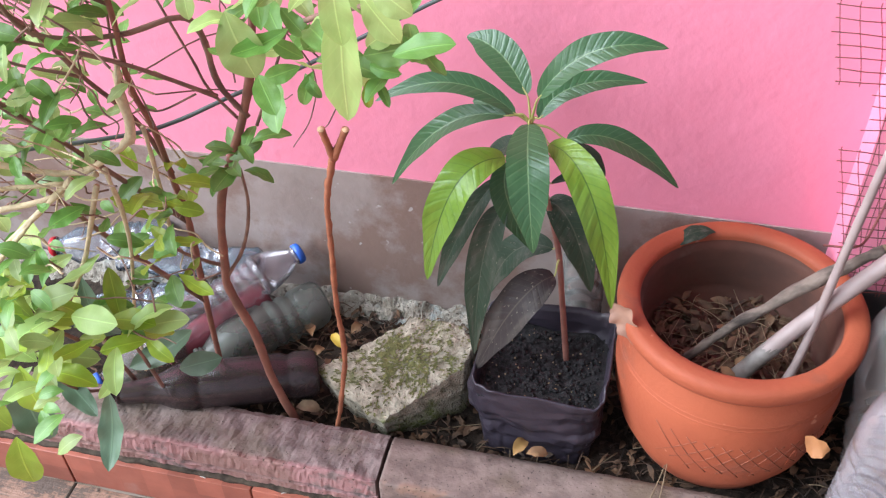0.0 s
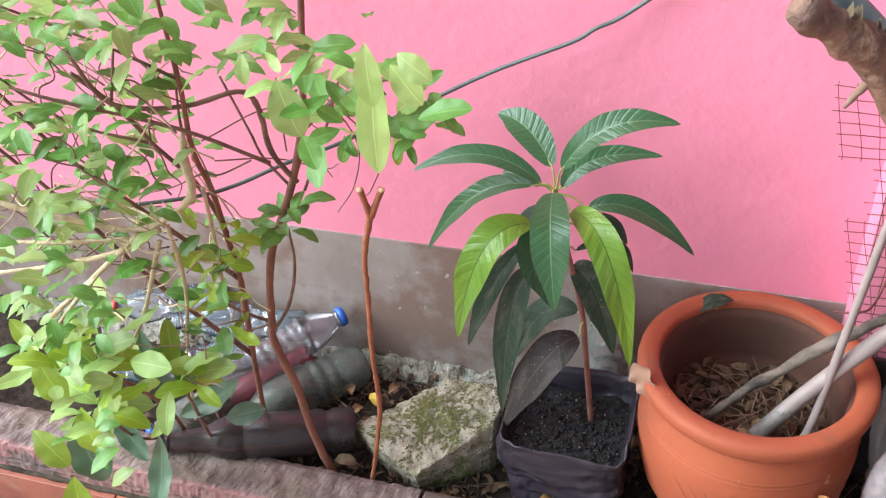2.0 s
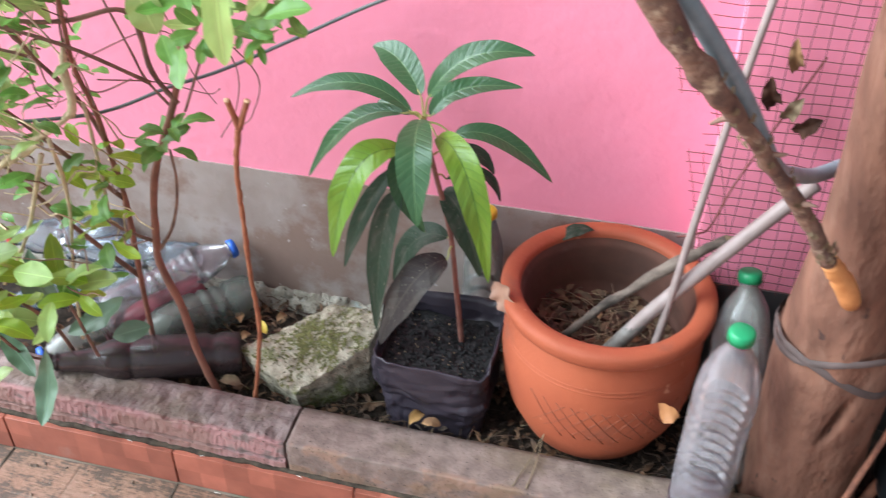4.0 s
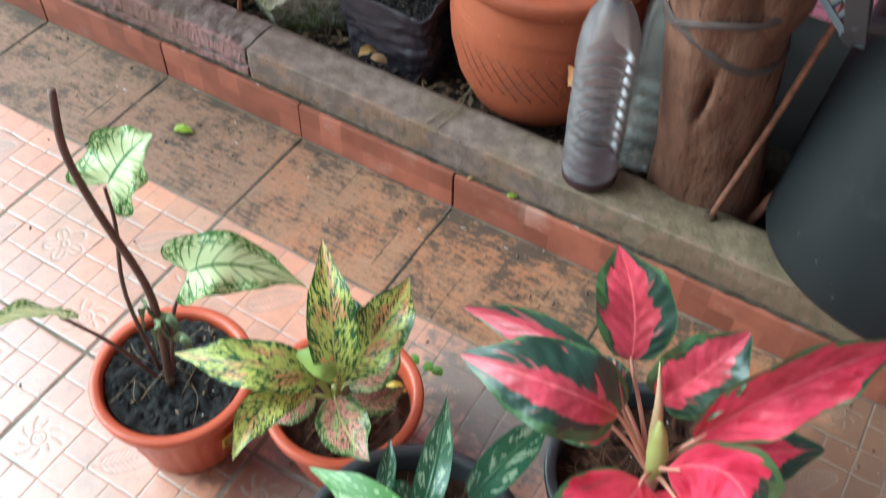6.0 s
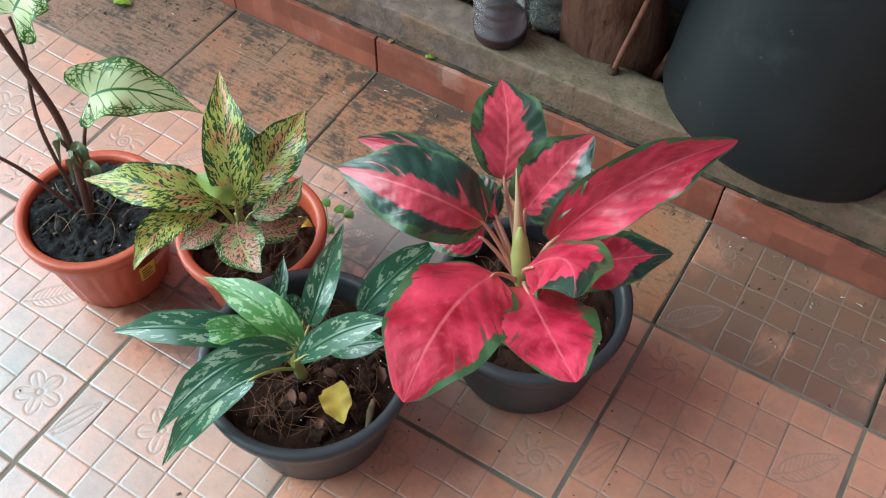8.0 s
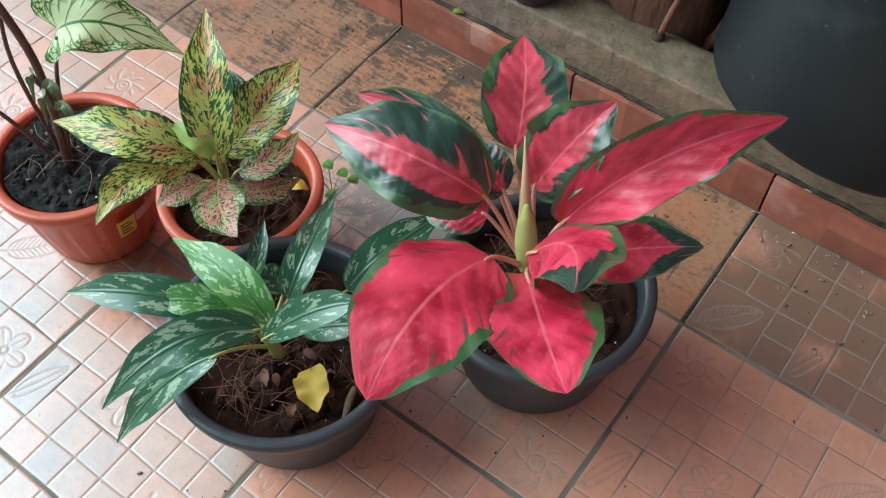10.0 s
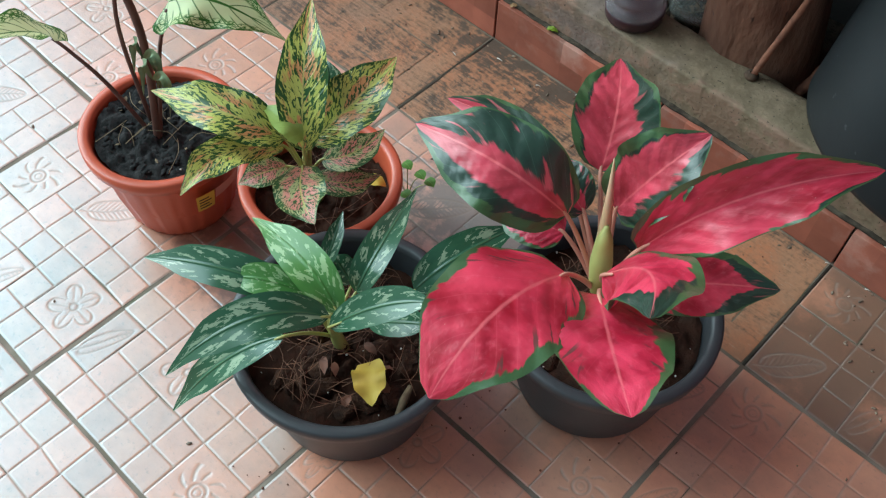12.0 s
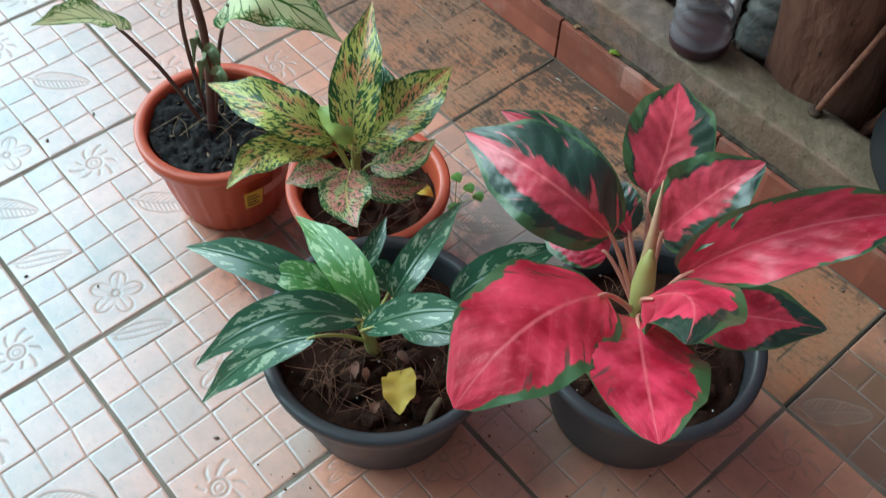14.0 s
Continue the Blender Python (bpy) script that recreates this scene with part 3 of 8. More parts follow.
def dotted_material(name, ground, patch, patch_at, dark_at=0.5):
    """Pale blade peppered with dark green flecks that run along the side veins, and with orange or pink blotches."""
    n = Net(name, 0.32)
    w = n.op("SUBTRACT", n.op("MULTIPLY", n.v, 12.0), n.op("MULTIPLY", n.u, 3.4))
    half = n.op("MULTIPLY", n.op("SIGN", n.side), 6.0)
    warp = n.op("MULTIPLY", n.op("SUBTRACT", n.noise(1.0, (11, 15, 1), 3), 0.5), 2.6)
    flecks = n.noise_at(n.op("ADD", n.op("MULTIPLY", w, 3.0), warp), n.op("SUBTRACT", n.op("MULTIPLY", n.u, 8.0), warp), half, 4)
    large = n.noise_at(n.op("MULTIPLY", w, 0.5), n.op("MULTIPLY", n.u, 1.6), n.op("ADD", half, 3.0), 2)
    rim = n.op("MULTIPLY", n.step(n.u, 0.62, 1.0), 0.09)
    dark = n.step(n.op("ADD", n.op("ADD", flecks, rim), n.op("MULTIPLY", n.op("SUBTRACT", large, 0.5), 0.30)), dark_at + 0.015, dark_at + 0.045)
    orange = n.op("MULTIPLY", n.step(n.noise_at(n.op("MULTIPLY", w, 0.45), n.op("MULTIPLY", n.u, 1.8), n.op("ADD", half, 11.0), 3), patch_at, patch_at + 0.05), n.step(n.u, 0.92, 0.5))
    col = n.mix(n.noise(1.0, (7, 9, 1), 4), tuple(c * 0.82 for c in ground), tuple(min(1, c * 1.25) for c in ground))
    col = n.mix(orange, col, n.mix(n.noise(1.0, (9, 9, 1), 3), tuple(c * 0.85 for c in patch), patch))
    col = n.mix(dark, col, n.mix(n.noise(1.0, (6, 8, 1), 3), (0.020, 0.065, 0.016), (0.045, 0.125, 0.028)))
    col = n.mix(n.op("MULTIPLY", n.step(n.u, 0.05, 0.01), 0.8), col, (0.56, 0.50, 0.16))
    return n.done(col, n.op("ADD", n.veins(10, 2.4, 0.12), n.op("MULTIPLY", n.noise(1.0, (8, 10, 1), 3), 1.5)), 0.3, 0.06)


M_DOT = dotted_material("yellow green dotted leaf", (0.52, 0.55, 0.13), (0.70, 0.34, 0.14), 0.505, 0.50)
M_DOTP = dotted_material("pink and green dotted leaf", (0.40, 0.42, 0.19), (0.68, 0.27, 0.22), 0.45, 0.50)

n = Net("fresh pale leaf", 0.35)
M_FRESH = n.done(n.mix(n.noise(1.0, (5, 5, 1), 2), (0.32, 0.48, 0.10), (0.48, 0.60, 0.17)), n.veins(8, 1.5, 0.1), 0.3)

n = Net("white leaf with green veins", 0.4)
vein = n.op("MAXIMUM", n.veins(6.0, 1.9, 0.085), n.step(n.u, 0.06, 0.03))
fine = n.step(n.op("ABSOLUTE", n.op("SUBTRACT", n.noise(1.0, (15, 15, 1), 1), 0.5)), 0.070, 0.035)
edge = n.op("MULTIPLY", n.step(n.op("ADD", n.u, n.op("MULTIPLY", n.v, 0.12)), 0.56, 0.74), fine)
vein = n.op("MAXIMUM", vein, n.op("MULTIPLY", n.veins(12, 2.6, 0.13), n.step(n.u, 0.32, 0.5)))
vein = n.op("MAXIMUM", vein, n.op("MULTIPLY", n.veins(18, -3.0, 0.10), n.step(n.u, 0.45, 0.7)))
rim = n.step(n.op("ADD", n.u, n.op("MULTIPLY", n.op("SUBTRACT", n.noise(1.0, (9, 9, 1), 3), 0.5), 0.45)), 0.93, 0.97)
white = n.mix(n.noise(1.0, (3, 3, 1), 2), (0.58, 0.70, 0.32), (0.76, 0.82, 0.50))
col = n.mix(n.op("MAXIMUM", n.op("MAXIMUM", vein, edge), rim), white, (0.045, 0.165, 0.018))
M_CALAD = n.done(col, vein, 0.2, 0.0, 0.35)


def mango_material(name, dark, light, vein_col, rough=0.3, spots=0.0):
    n = Net(name, rough, 0.5 if rough < 0.35 else 0.22)
    vein = n.veins(15, 1.5, 0.10)
    rib = n.step(n.u, 0.055, 0.015)
    base = n.mix(n.noise(1.0, (5, 7, 1), 3), dark, light)
    col = n.mix(n.op("MULTIPLY", vein, 0.3), base, vein_col)
    col = n.mix(rib, col, vein_col)
    if spots:
        col = n.mix(n.op("MULTIPLY", n.step(n.noise(1.0, (20, 30, 1), 2), 0.66, 0.70), spots), col, (0.28, 0.26, 0.2))
        col = n.mix(n.op("MULTIPLY", n.step(n.noise(1.0, (3, 4, 1), 3), 0.45, 0.7), 0.35), col, (0.17, 0.155, 0.13))
    hgt = n.op("SUBTRACT", 1.0, n.op("MAXIMUM", n.step(n.op("ABSOLUTE", n.op("SUBTRACT", n.op("FRACT", n.op("SUBTRACT", n.op("MULTIPLY", n.v, 15), n.op("MULTIPLY", n.u, 1.5))), 0.5)), 0.25, 0.0), rib))
    return n.done(col, n.op("ADD", hgt, n.op("MULTIPLY", n.noise(1.0, (7, 16, 1), 4), 1.6)), 0.18, 0.1, 0.2)


M_MANGO = mango_material("green mango leaf", (0.030, 0.095, 0.034), (0.060, 0.150, 0.058), (0.14, 0.25, 0.11))
M_MANGOY = mango_material("young mango leaf", (0.105, 0.225, 0.018), (0.20, 0.34, 0.035), (0.055, 0.125, 0.014))
M_MANGOD = mango_material("dusty old mango leaf", (0.022, 0.045, 0.026), (0.04, 0.065, 0.04), (0.07, 0.09, 0.06), 0.5, 0.6)
M_MANGOB = mango_material("brown torn mango leaf", (0.035, 0.029, 0.028), (0.055, 0.046, 0.042), (0.085, 0.072, 0.06), 0.55, 0.5)


def shrub_material(name, a, b, through=0.3):
    n = Net(name, 0.42)
    rib = n.step(n.u, 0.07, 0.02)
    col = n.mix(n.noise(1.0, (4, 4, 1), 3), a, b)
    col = n.mix(n.op("MULTIPLY", rib, 0.45), col, tuple(min(1, c * 1.6) for c in b))
    col = n.mix(n.op("MULTIPLY", n.veins(7, 1.2, 0.08), 0.07), col, tuple(min(1, c * 1.6) for c in b))
    return n.done(col, n.op("ADD", rib, n.op("MULTIPLY", n.noise(1.0, (7, 7, 1), 2), 0.8)), 0.22, 0.25, through)


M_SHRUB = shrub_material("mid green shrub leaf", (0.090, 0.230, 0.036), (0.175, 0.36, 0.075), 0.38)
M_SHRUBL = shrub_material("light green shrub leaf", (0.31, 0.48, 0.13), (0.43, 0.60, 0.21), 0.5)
M_SHRUBY = shrub_material("yellow green shrub leaf", (0.20, 0.33, 0.022), (0.34, 0.46, 0.05), 0.35)
M_SHRUBD = shrub_material("blue green broad leaf", (0.075, 0.135, 0.080), (0.115, 0.195, 0.115), 0.15)


def tile_material(name, worn, grime=0.36):
    """Glazed floor tile: each raised square has its own shade; old ones carry blotches and streaks of black dirt."""
    n = Net(name, 0.35, 0.42 if worn else 0.74)
    nt = n.nt
    geo = nt.nodes.new("ShaderNodeNewGeometry")
    info = nt.nodes.new("ShaderNodeObjectInfo")
    place = geo.outputs["Position"]
    xyz = nt.nodes.new("ShaderNodeSeparateXYZ")
    nt.links.new(place, xyz.inputs[0])

    def cloud(stretch, detail, rough=0.6):
        mp = nt.nodes.new("ShaderNodeMapping")
        mp.inputs["Scale"].default_value = stretch
        nt.links.new(place, mp.inputs["Vector"])
        t = nt.nodes.new("ShaderNodeTexNoise")
        t.inputs["Scale"].default_value, t.inputs["Detail"].default_value, t.inputs["Roughness"].default_value = 1.0, detail, rough
        nt.links.new(mp.outputs[0], t.inputs["Vector"])
        return t.outputs["Fac"]

    chance = n.op("FRACT", n.op("ADD", geo.outputs["Random Per Island"], info.outputs["Random"]))
    ramp = nt.nodes.new("ShaderNodeValToRGB")
    ramp.color_ramp.interpolation = "CONSTANT"
    e = ramp.color_ramp.elements
    e[0].position, e[0].color = 0.0, (0.565, 0.247, 0.150, 1)
    e[1].position, e[1].color = 0.90, (0.54, 0.262, 0.168, 1)
    for p, c in ((0.24, (0.59, 0.244, 0.144)), (0.44, (0.545, 0.252, 0.158)), (0.58, (0.58, 0.250, 0.150)), (0.74, (0.50, 0.236, 0.152)), (0.81, (0.53, 0.250, 0.160))):
        e.new(p).color = (*c, 1)
    nt.links.new(chance, ramp.inputs[0])
    grain = cloud((150, 150, 1), 8)
    middle = cloud((42, 46, 1), 6)
    broad = cloud((8, 8, 1), 6)
    patch = cloud((4.6, 5.2, 1), 4)
    groove = n.step(xyz.outputs["Z"], -0.00022, -0.0006)
    if worn:
        streak = cloud((24, 170, 1), 9, 0.72)
        scratch = cloud((60, 420, 1), 3)
        col = n.mix(n.step(broad, 0.40, 0.62), (0.29, 0.165, 0.090), (0.36, 0.125, 0.046))
        col = n.mix(0.35, col, ramp.outputs[0])
        col = n.mix(n.op("MULTIPLY", n.step(n.op("ADD", xyz.outputs["X"], n.op("MULTIPLY", n.op("SUBTRACT", broad, 0.5), 0.6)), -0.05, -0.45), 0.70), col, (0.215, 0.142, 0.112))
        col = n.mix(n.op("MULTIPLY", n.step(grain, 0.35, 0.75), 0.5), col, (0.22, 0.135, 0.09))
        col = n.mix(n.op("MULTIPLY", n.step(scratch, 0.60, 0.70), 0.35), col, (0.46, 0.36, 0.28))
        spot = cloud((10, 13, 1), 7, 0.65)
        dirt = n.op("ADD", n.op("MULTIPLY", n.op("SUBTRACT", streak, 0.5), 1.7), n.op("MULTIPLY", n.op("SUBTRACT", spot, 0.5), 1.4))
        dirt = n.op("ADD", dirt, n.op("MULTIPLY", n.op("SUBTRACT", patch, 0.5), 0.9))
        dirt = n.op("ADD", dirt, n.op("MULTIPLY", n.op("SUBTRACT", middle, 0.5), 1.1))
        dirt = n.op("ADD", dirt, n.op("MULTIPLY", n.op("SUBTRACT", grain, 0.5), 0.9))
        dirt = n.op("ADD", dirt, n.op("MULTIPLY", n.step(xyz.outputs["Y"], -0.05, -0.004), 0.22))
        dirt = n.op("ADD", dirt, n.op("MULTIPLY", groove, 0.10))
        dirt = n.op("SUBTRACT", dirt, n.op("MULTIPLY", n.step(xyz.outputs["X"], 0.44, 0.62), 0.4))
        black = n.step(dirt, 0.02, 0.34)
        film = n.step(dirt, -0.22, 0.10)
        col = n.mix(n.op("MULTIPLY", film, 0.42), col, (0.17, 0.092, 0.050))
        col = n.mix(n.op("MULTIPLY", black, 0.90), col, n.mix(grain, (0.035, 0.026, 0.021), (0.10, 0.072, 0.052)))
        nt.links.new(n.op("MULTIPLY_ADD", film, 0.26, 0.30), n.b.inputs["Roughness"])
        height = n.op("ADD", n.op("MULTIPLY", streak, 1.0), n.op("MULTIPLY", grain, 0.6))
    else:
        shift = n.op("FRACT", n.op("MULTIPLY", chance, 37.7))
        value = n.op("MULTIPLY", n.op("MULTIPLY_ADD", middle, 0.5, 0.82), n.op("MULTIPLY_ADD", shift, 0.12, 0.96))
        hsv = nt.nodes.new("ShaderNodeHueSaturation")
        nt.links.new(value, hsv.inputs["Value"])
        nt.links.new(ramp.outputs[0], hsv.inputs["Color"])
        col = hsv.outputs[0]
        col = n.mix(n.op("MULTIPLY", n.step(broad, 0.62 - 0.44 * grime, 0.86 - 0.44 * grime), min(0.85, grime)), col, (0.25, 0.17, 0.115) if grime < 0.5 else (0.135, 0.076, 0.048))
        col = n.mix(n.op("MULTIPLY", n.step(grain, 0.56, 0.70), 0.30), col, (0.18, 0.11, 0.08))
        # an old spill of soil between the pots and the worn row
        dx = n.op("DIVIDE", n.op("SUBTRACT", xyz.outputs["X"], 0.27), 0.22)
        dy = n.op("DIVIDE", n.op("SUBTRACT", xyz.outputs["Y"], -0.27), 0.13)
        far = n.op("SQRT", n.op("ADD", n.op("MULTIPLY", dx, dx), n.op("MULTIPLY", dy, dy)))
        # a second one, reddish: damp and painted contact shade round the small pots' feet
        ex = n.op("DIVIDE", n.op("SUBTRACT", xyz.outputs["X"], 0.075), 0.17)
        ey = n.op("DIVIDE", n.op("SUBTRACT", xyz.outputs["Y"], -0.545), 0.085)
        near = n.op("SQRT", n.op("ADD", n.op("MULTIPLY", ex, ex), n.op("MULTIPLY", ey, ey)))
        damp_shade = n.step(n.op("ADD", n.op("SUBTRACT", 1.0, near), n.op("MULTIPLY", n.op("SUBTRACT", middle, 0.5), 1.6)), 0.0, 0.55)
        col = n.mix(n.op("MULTIPLY", damp_shade, 0.85), col, n.mix(grain, (0.10, 0.030, 0.018), (0.21, 0.075, 0.045)))
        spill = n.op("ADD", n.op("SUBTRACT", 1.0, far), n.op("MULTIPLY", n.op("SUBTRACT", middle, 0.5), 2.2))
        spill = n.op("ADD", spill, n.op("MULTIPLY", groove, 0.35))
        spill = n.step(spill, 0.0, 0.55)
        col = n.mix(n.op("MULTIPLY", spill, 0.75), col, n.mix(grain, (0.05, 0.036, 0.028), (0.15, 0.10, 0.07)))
        col = n.mix(n.op("MULTIPLY", groove, 0.42), col, (0.26, 0.18, 0.125))
        rough = n.op("MULTIPLY_ADD", broad, 0.16, 0.28)
        nt.links.new(n.op("ADD", rough, n.op("ADD", n.op("MULTIPLY", spill, 0.25), n.op("MULTIPLY", groove, 0.22))), n.b.inputs["Roughness"])
        n.b.inputs["IOR"].default_value = 1.9
        # blue tint paints the sky's colour into the tile's reflections
        n.b.inputs["Specular Tint"].default_value = (0.40, 0.84, 1.0, 1)
        height = n.op("ADD", n.op("MULTIPLY", middle, 1.0), n.op("MULTIPLY", grain, 0.5))
    n.done(col, height, 0.6 if worn else 0.16, 0.0, 0.0)
    return n.m


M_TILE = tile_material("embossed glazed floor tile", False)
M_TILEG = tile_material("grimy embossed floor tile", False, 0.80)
M_TILEW = tile_material("worn dirty floor tile", True)


def check_tile(name):
    """Red face tile printed with squares of slightly different red."""
    m = M_REDT.copy()
    m.name = name
    nt = m.node_tree
    b = shade(nt)
    col = b.inputs["Base Color"].links[0].from_socket
    tc = nt.nodes.new("ShaderNodeTexCoord")
    snap = nt.nodes.new("ShaderNodeVectorMath")
    snap.operation = "SNAP"
    nt.links.new(tc.outputs["Object"], snap.inputs[0])
    snap.inputs[1].default_value = (0.0425, 10, 0.0368)
    info = nt.nodes.new("ShaderNodeObjectInfo")
    wn2 = nt.nodes.new("ShaderNodeTexWhiteNoise")
    wn2.noise_dimensions = "4D"
    nt.links.new(snap.outputs[0], wn2.inputs["Vector"])
    nt.links.new(info.outputs["Random"], wn2.inputs["W"])
    mr = nt.nodes.new("ShaderNodeMapRange")
    mr.inputs["To Min"].default_value, mr.inputs["To Max"].default_value = 0.72, 1.2
    nt.links.new(wn2.outputs["Value"], mr.inputs["Value"])
    hsv = nt.nodes.new("ShaderNodeHueSaturation")
    nt.links.new(mr.outputs[0], hsv.inputs["Value"])
    nt.links.new(col, hsv.inputs["Color"])
    nt.links.new(hsv.outputs[0], b.inputs["Base Color"])
    return m


M_CHECK = check_tile("red checked face tile")

# ---- wall, bed, kerb ----
KERB = 0.137
WALL = 0.385
DADO = 0.366
SOIL = 0.088
PX = 0.146
tagged(part("ground", box(-30, -30, -0.12, 30, WALL + 30, -0.0012), M_GROUT), "dark dirty grout bed under the floor tiles", "ground", kind="structure")
tagged(part("wall_north", box(-3.2, WALL, DADO, PX, WALL + 0.12, 3.2), M_PINK, smooth=False), "pink painted plaster wall with small bumps", "wall", kind="structure")
tagged(part("dado", box(-3.2, WALL - 0.003, -0.1, PX, WALL + 0.12, DADO), M_DADO, smooth=False), "grey painted lower band of wall, stained near soil", "wall", kind="structure")
tagged(part("roof", box(-1.0, -0.9, 2.7, 5.0, WALL - 0.07, 2.76), mat("grey roof underside", (0.50, 0.50, 0.49), 0.8, scale=3), smooth=False), "plain grey roof over the planting bed", "roof", kind="structure")
tagged(part("pillar", box(PX, WALL - 0.065, 0.33, 5.0, WALL + 0.12, 3.2), M_PINK, smooth=False), "pink painted pillar face behind rusty wire mesh", "wall", kind="structure")
tagged(part("pillar_base", box(PX, WALL - 0.067, -0.1, 5.0, WALL + 0.12, 0.33), mat("dark grey base paint", (0.06, 0.055, 0.055), 0.7, var=(0.035, 0.032, 0.03), scale=9, bump=0.4), smooth=False), "dark grey painted base of the pillar", "wall", kind="structure")


def ground_sheet(x0, x1, y0, y1, z, step, rough, seed):
    """An uneven sheet of earth."""
    bm = bmesh.new()
    nx, ny = int((x1 - x0) / step), max(2, int((y1 - y0) / step))
    rows = []
    for j in range(ny + 1):
        rows.append([])
        for i in range(nx + 1):
            p = Vector((x0 + (x1 - x0) * i / nx, y0 + (y1 - y0) * j / ny, z))
            q = p + Vector((seed, 0, 0))
            p.z += noise.noise(q * 9) * rough + noise.noise(q * 40) * rough * 0.5 + noise.noise(q * 110) * rough * 0.3
            rows[-1].append(bm.verts.new(p))
    for a, b in zip(rows, rows[1:]):
        for i in range(nx):
            bm.faces.new((a[i], a[i + 1], b[i + 1], b[i]))
    return bm


tagged(part("soil_bed", ground_sheet(-2.6, 2.0, 0.095, WALL, SOIL, 0.012, 0.012, 3), M_SOIL), "dark moist soil of the planting bed", "soil", kind="structure")


def beam(x0, x1, rough, seed, chips, crack=0.0):
    """A cast kerb with a rounded, crumbling upper edge."""
    bm = bmesh.new()
    prof = [(0.014, 0.0), (0.014, 0.03), (0.014, 0.06), (0.0145, 0.084), (0.0135, 0.092), (0.0135 + crack, 0.0965), (0.0130, 0.1005), (0.013, 0.112), (0.0130, 0.125), (0.0131, 0.1325), (0.0136, KERB - 0.0012), (0.0150, KERB - 0.0003), (0.0175, KERB), (0.022, KERB), (0.027, KERB), (0.034, KERB), (0.042, KERB), (0.050, KERB), (0.058, KERB), (0.066, KERB), (0.075, KERB), (0.084, KERB - 0.001), (0.095, KERB - 0.006), (0.1, KERB - 0.02), (0.1, 0.06), (0.1, 0.0)]
    n = int((x1 - x0) / 0.004)
    rings = []
    for i in range(n + 1):
        x = x0 + (x1 - x0) * i / n
        ring = []
        for y, z in prof:
            p = Vector((x, y, z))
            q = p + Vector((seed, 0, 0))
            d = noise.noise_vector(q * 16) * rough * 0.45 + noise.noise_vector(q * 60) * rough * 0.75 + noise.noise_vector(q * 160) * rough * 0.7
            if z > 0.1:
                d.z -= max(0, noise.noise(q * 22) - 0.15) * chips
            if i in (0, n):
                d.x *= 0.3
            ring.append(bm.verts.new(p + d * (1 if z > 0.05 else 0.3)))
        rings.append(ring)
    for a, b in zip(rings, rings[1:]):
        for k in range(len(prof) - 1):
            bm.faces.new((a[k], a[k + 1], b[k + 1], b[k]))
    bm.faces.new(rings[0][::-1])
    bm.faces.new(rings[-1])
    bmesh.ops.recalc_face_normals(bm, faces=bm.faces)
    return bm


kerb = thing("kerb", (0, 0, 0), "weathered concrete kerb of the planting bed, cracked across", "kerb")
kerb["kind"] = "structure"
part("kerb_block", beam(-2.6, -0.4135, 0.0024, 2, 0.010, 0.011), M_CONCP, kerb, "rough crumbling concrete with a pinkish stain", smooth=False)
part("kerb_block", beam(-0.4075, 2.2, 0.0009, 8, 0.003), M_CONC, kerb, "smoother grey brown concrete")


def ledge(x0, x1):
    """A crumbling strip of plaster along the foot of the wall."""
    bm = bmesh.new()
    n = int((x1 - x0) / 0.006)
    rings = []
    for i in range(n + 1):
        x = x0 + (x1 - x0) * i / n
        wide = 0.050 + 0.020 * noise.noise(Vector((x * 14, 0, 0))) + 0.008 * noise.noise(Vector((x * 50, 3, 0)))
        high = 0.022 + 0.010 * noise.noise(Vector((x * 18, 7, 0)))
        ring = []
        for k in range(9):
            f = k / 8
            p = Vector((x, WALL - 0.004 - wide * f, SOIL - 0.012 + (high + 0.012) * (1 - f ** 2.6)))
            p += noise.noise_vector(p * 60) * 0.008 + noise.noise_vector(p * 150) * 0.006
            ring.append(bm.verts.new(p))
        rings.append(ring)
    for a, b in zip(rings, rings[1:]):
        for k in range(8):
            bm.faces.new((a[k], b[k], b[k + 1], a[k + 1]))
    bmesh.ops.recalc_face_normals(bm, faces=bm.faces)
    return bm


tagged(part("plaster_ledge", ledge(-1.3, 0.14), M_PLASTER), "crumbled white plaster ledge along the foot of wall", "plaster", kind="structure")



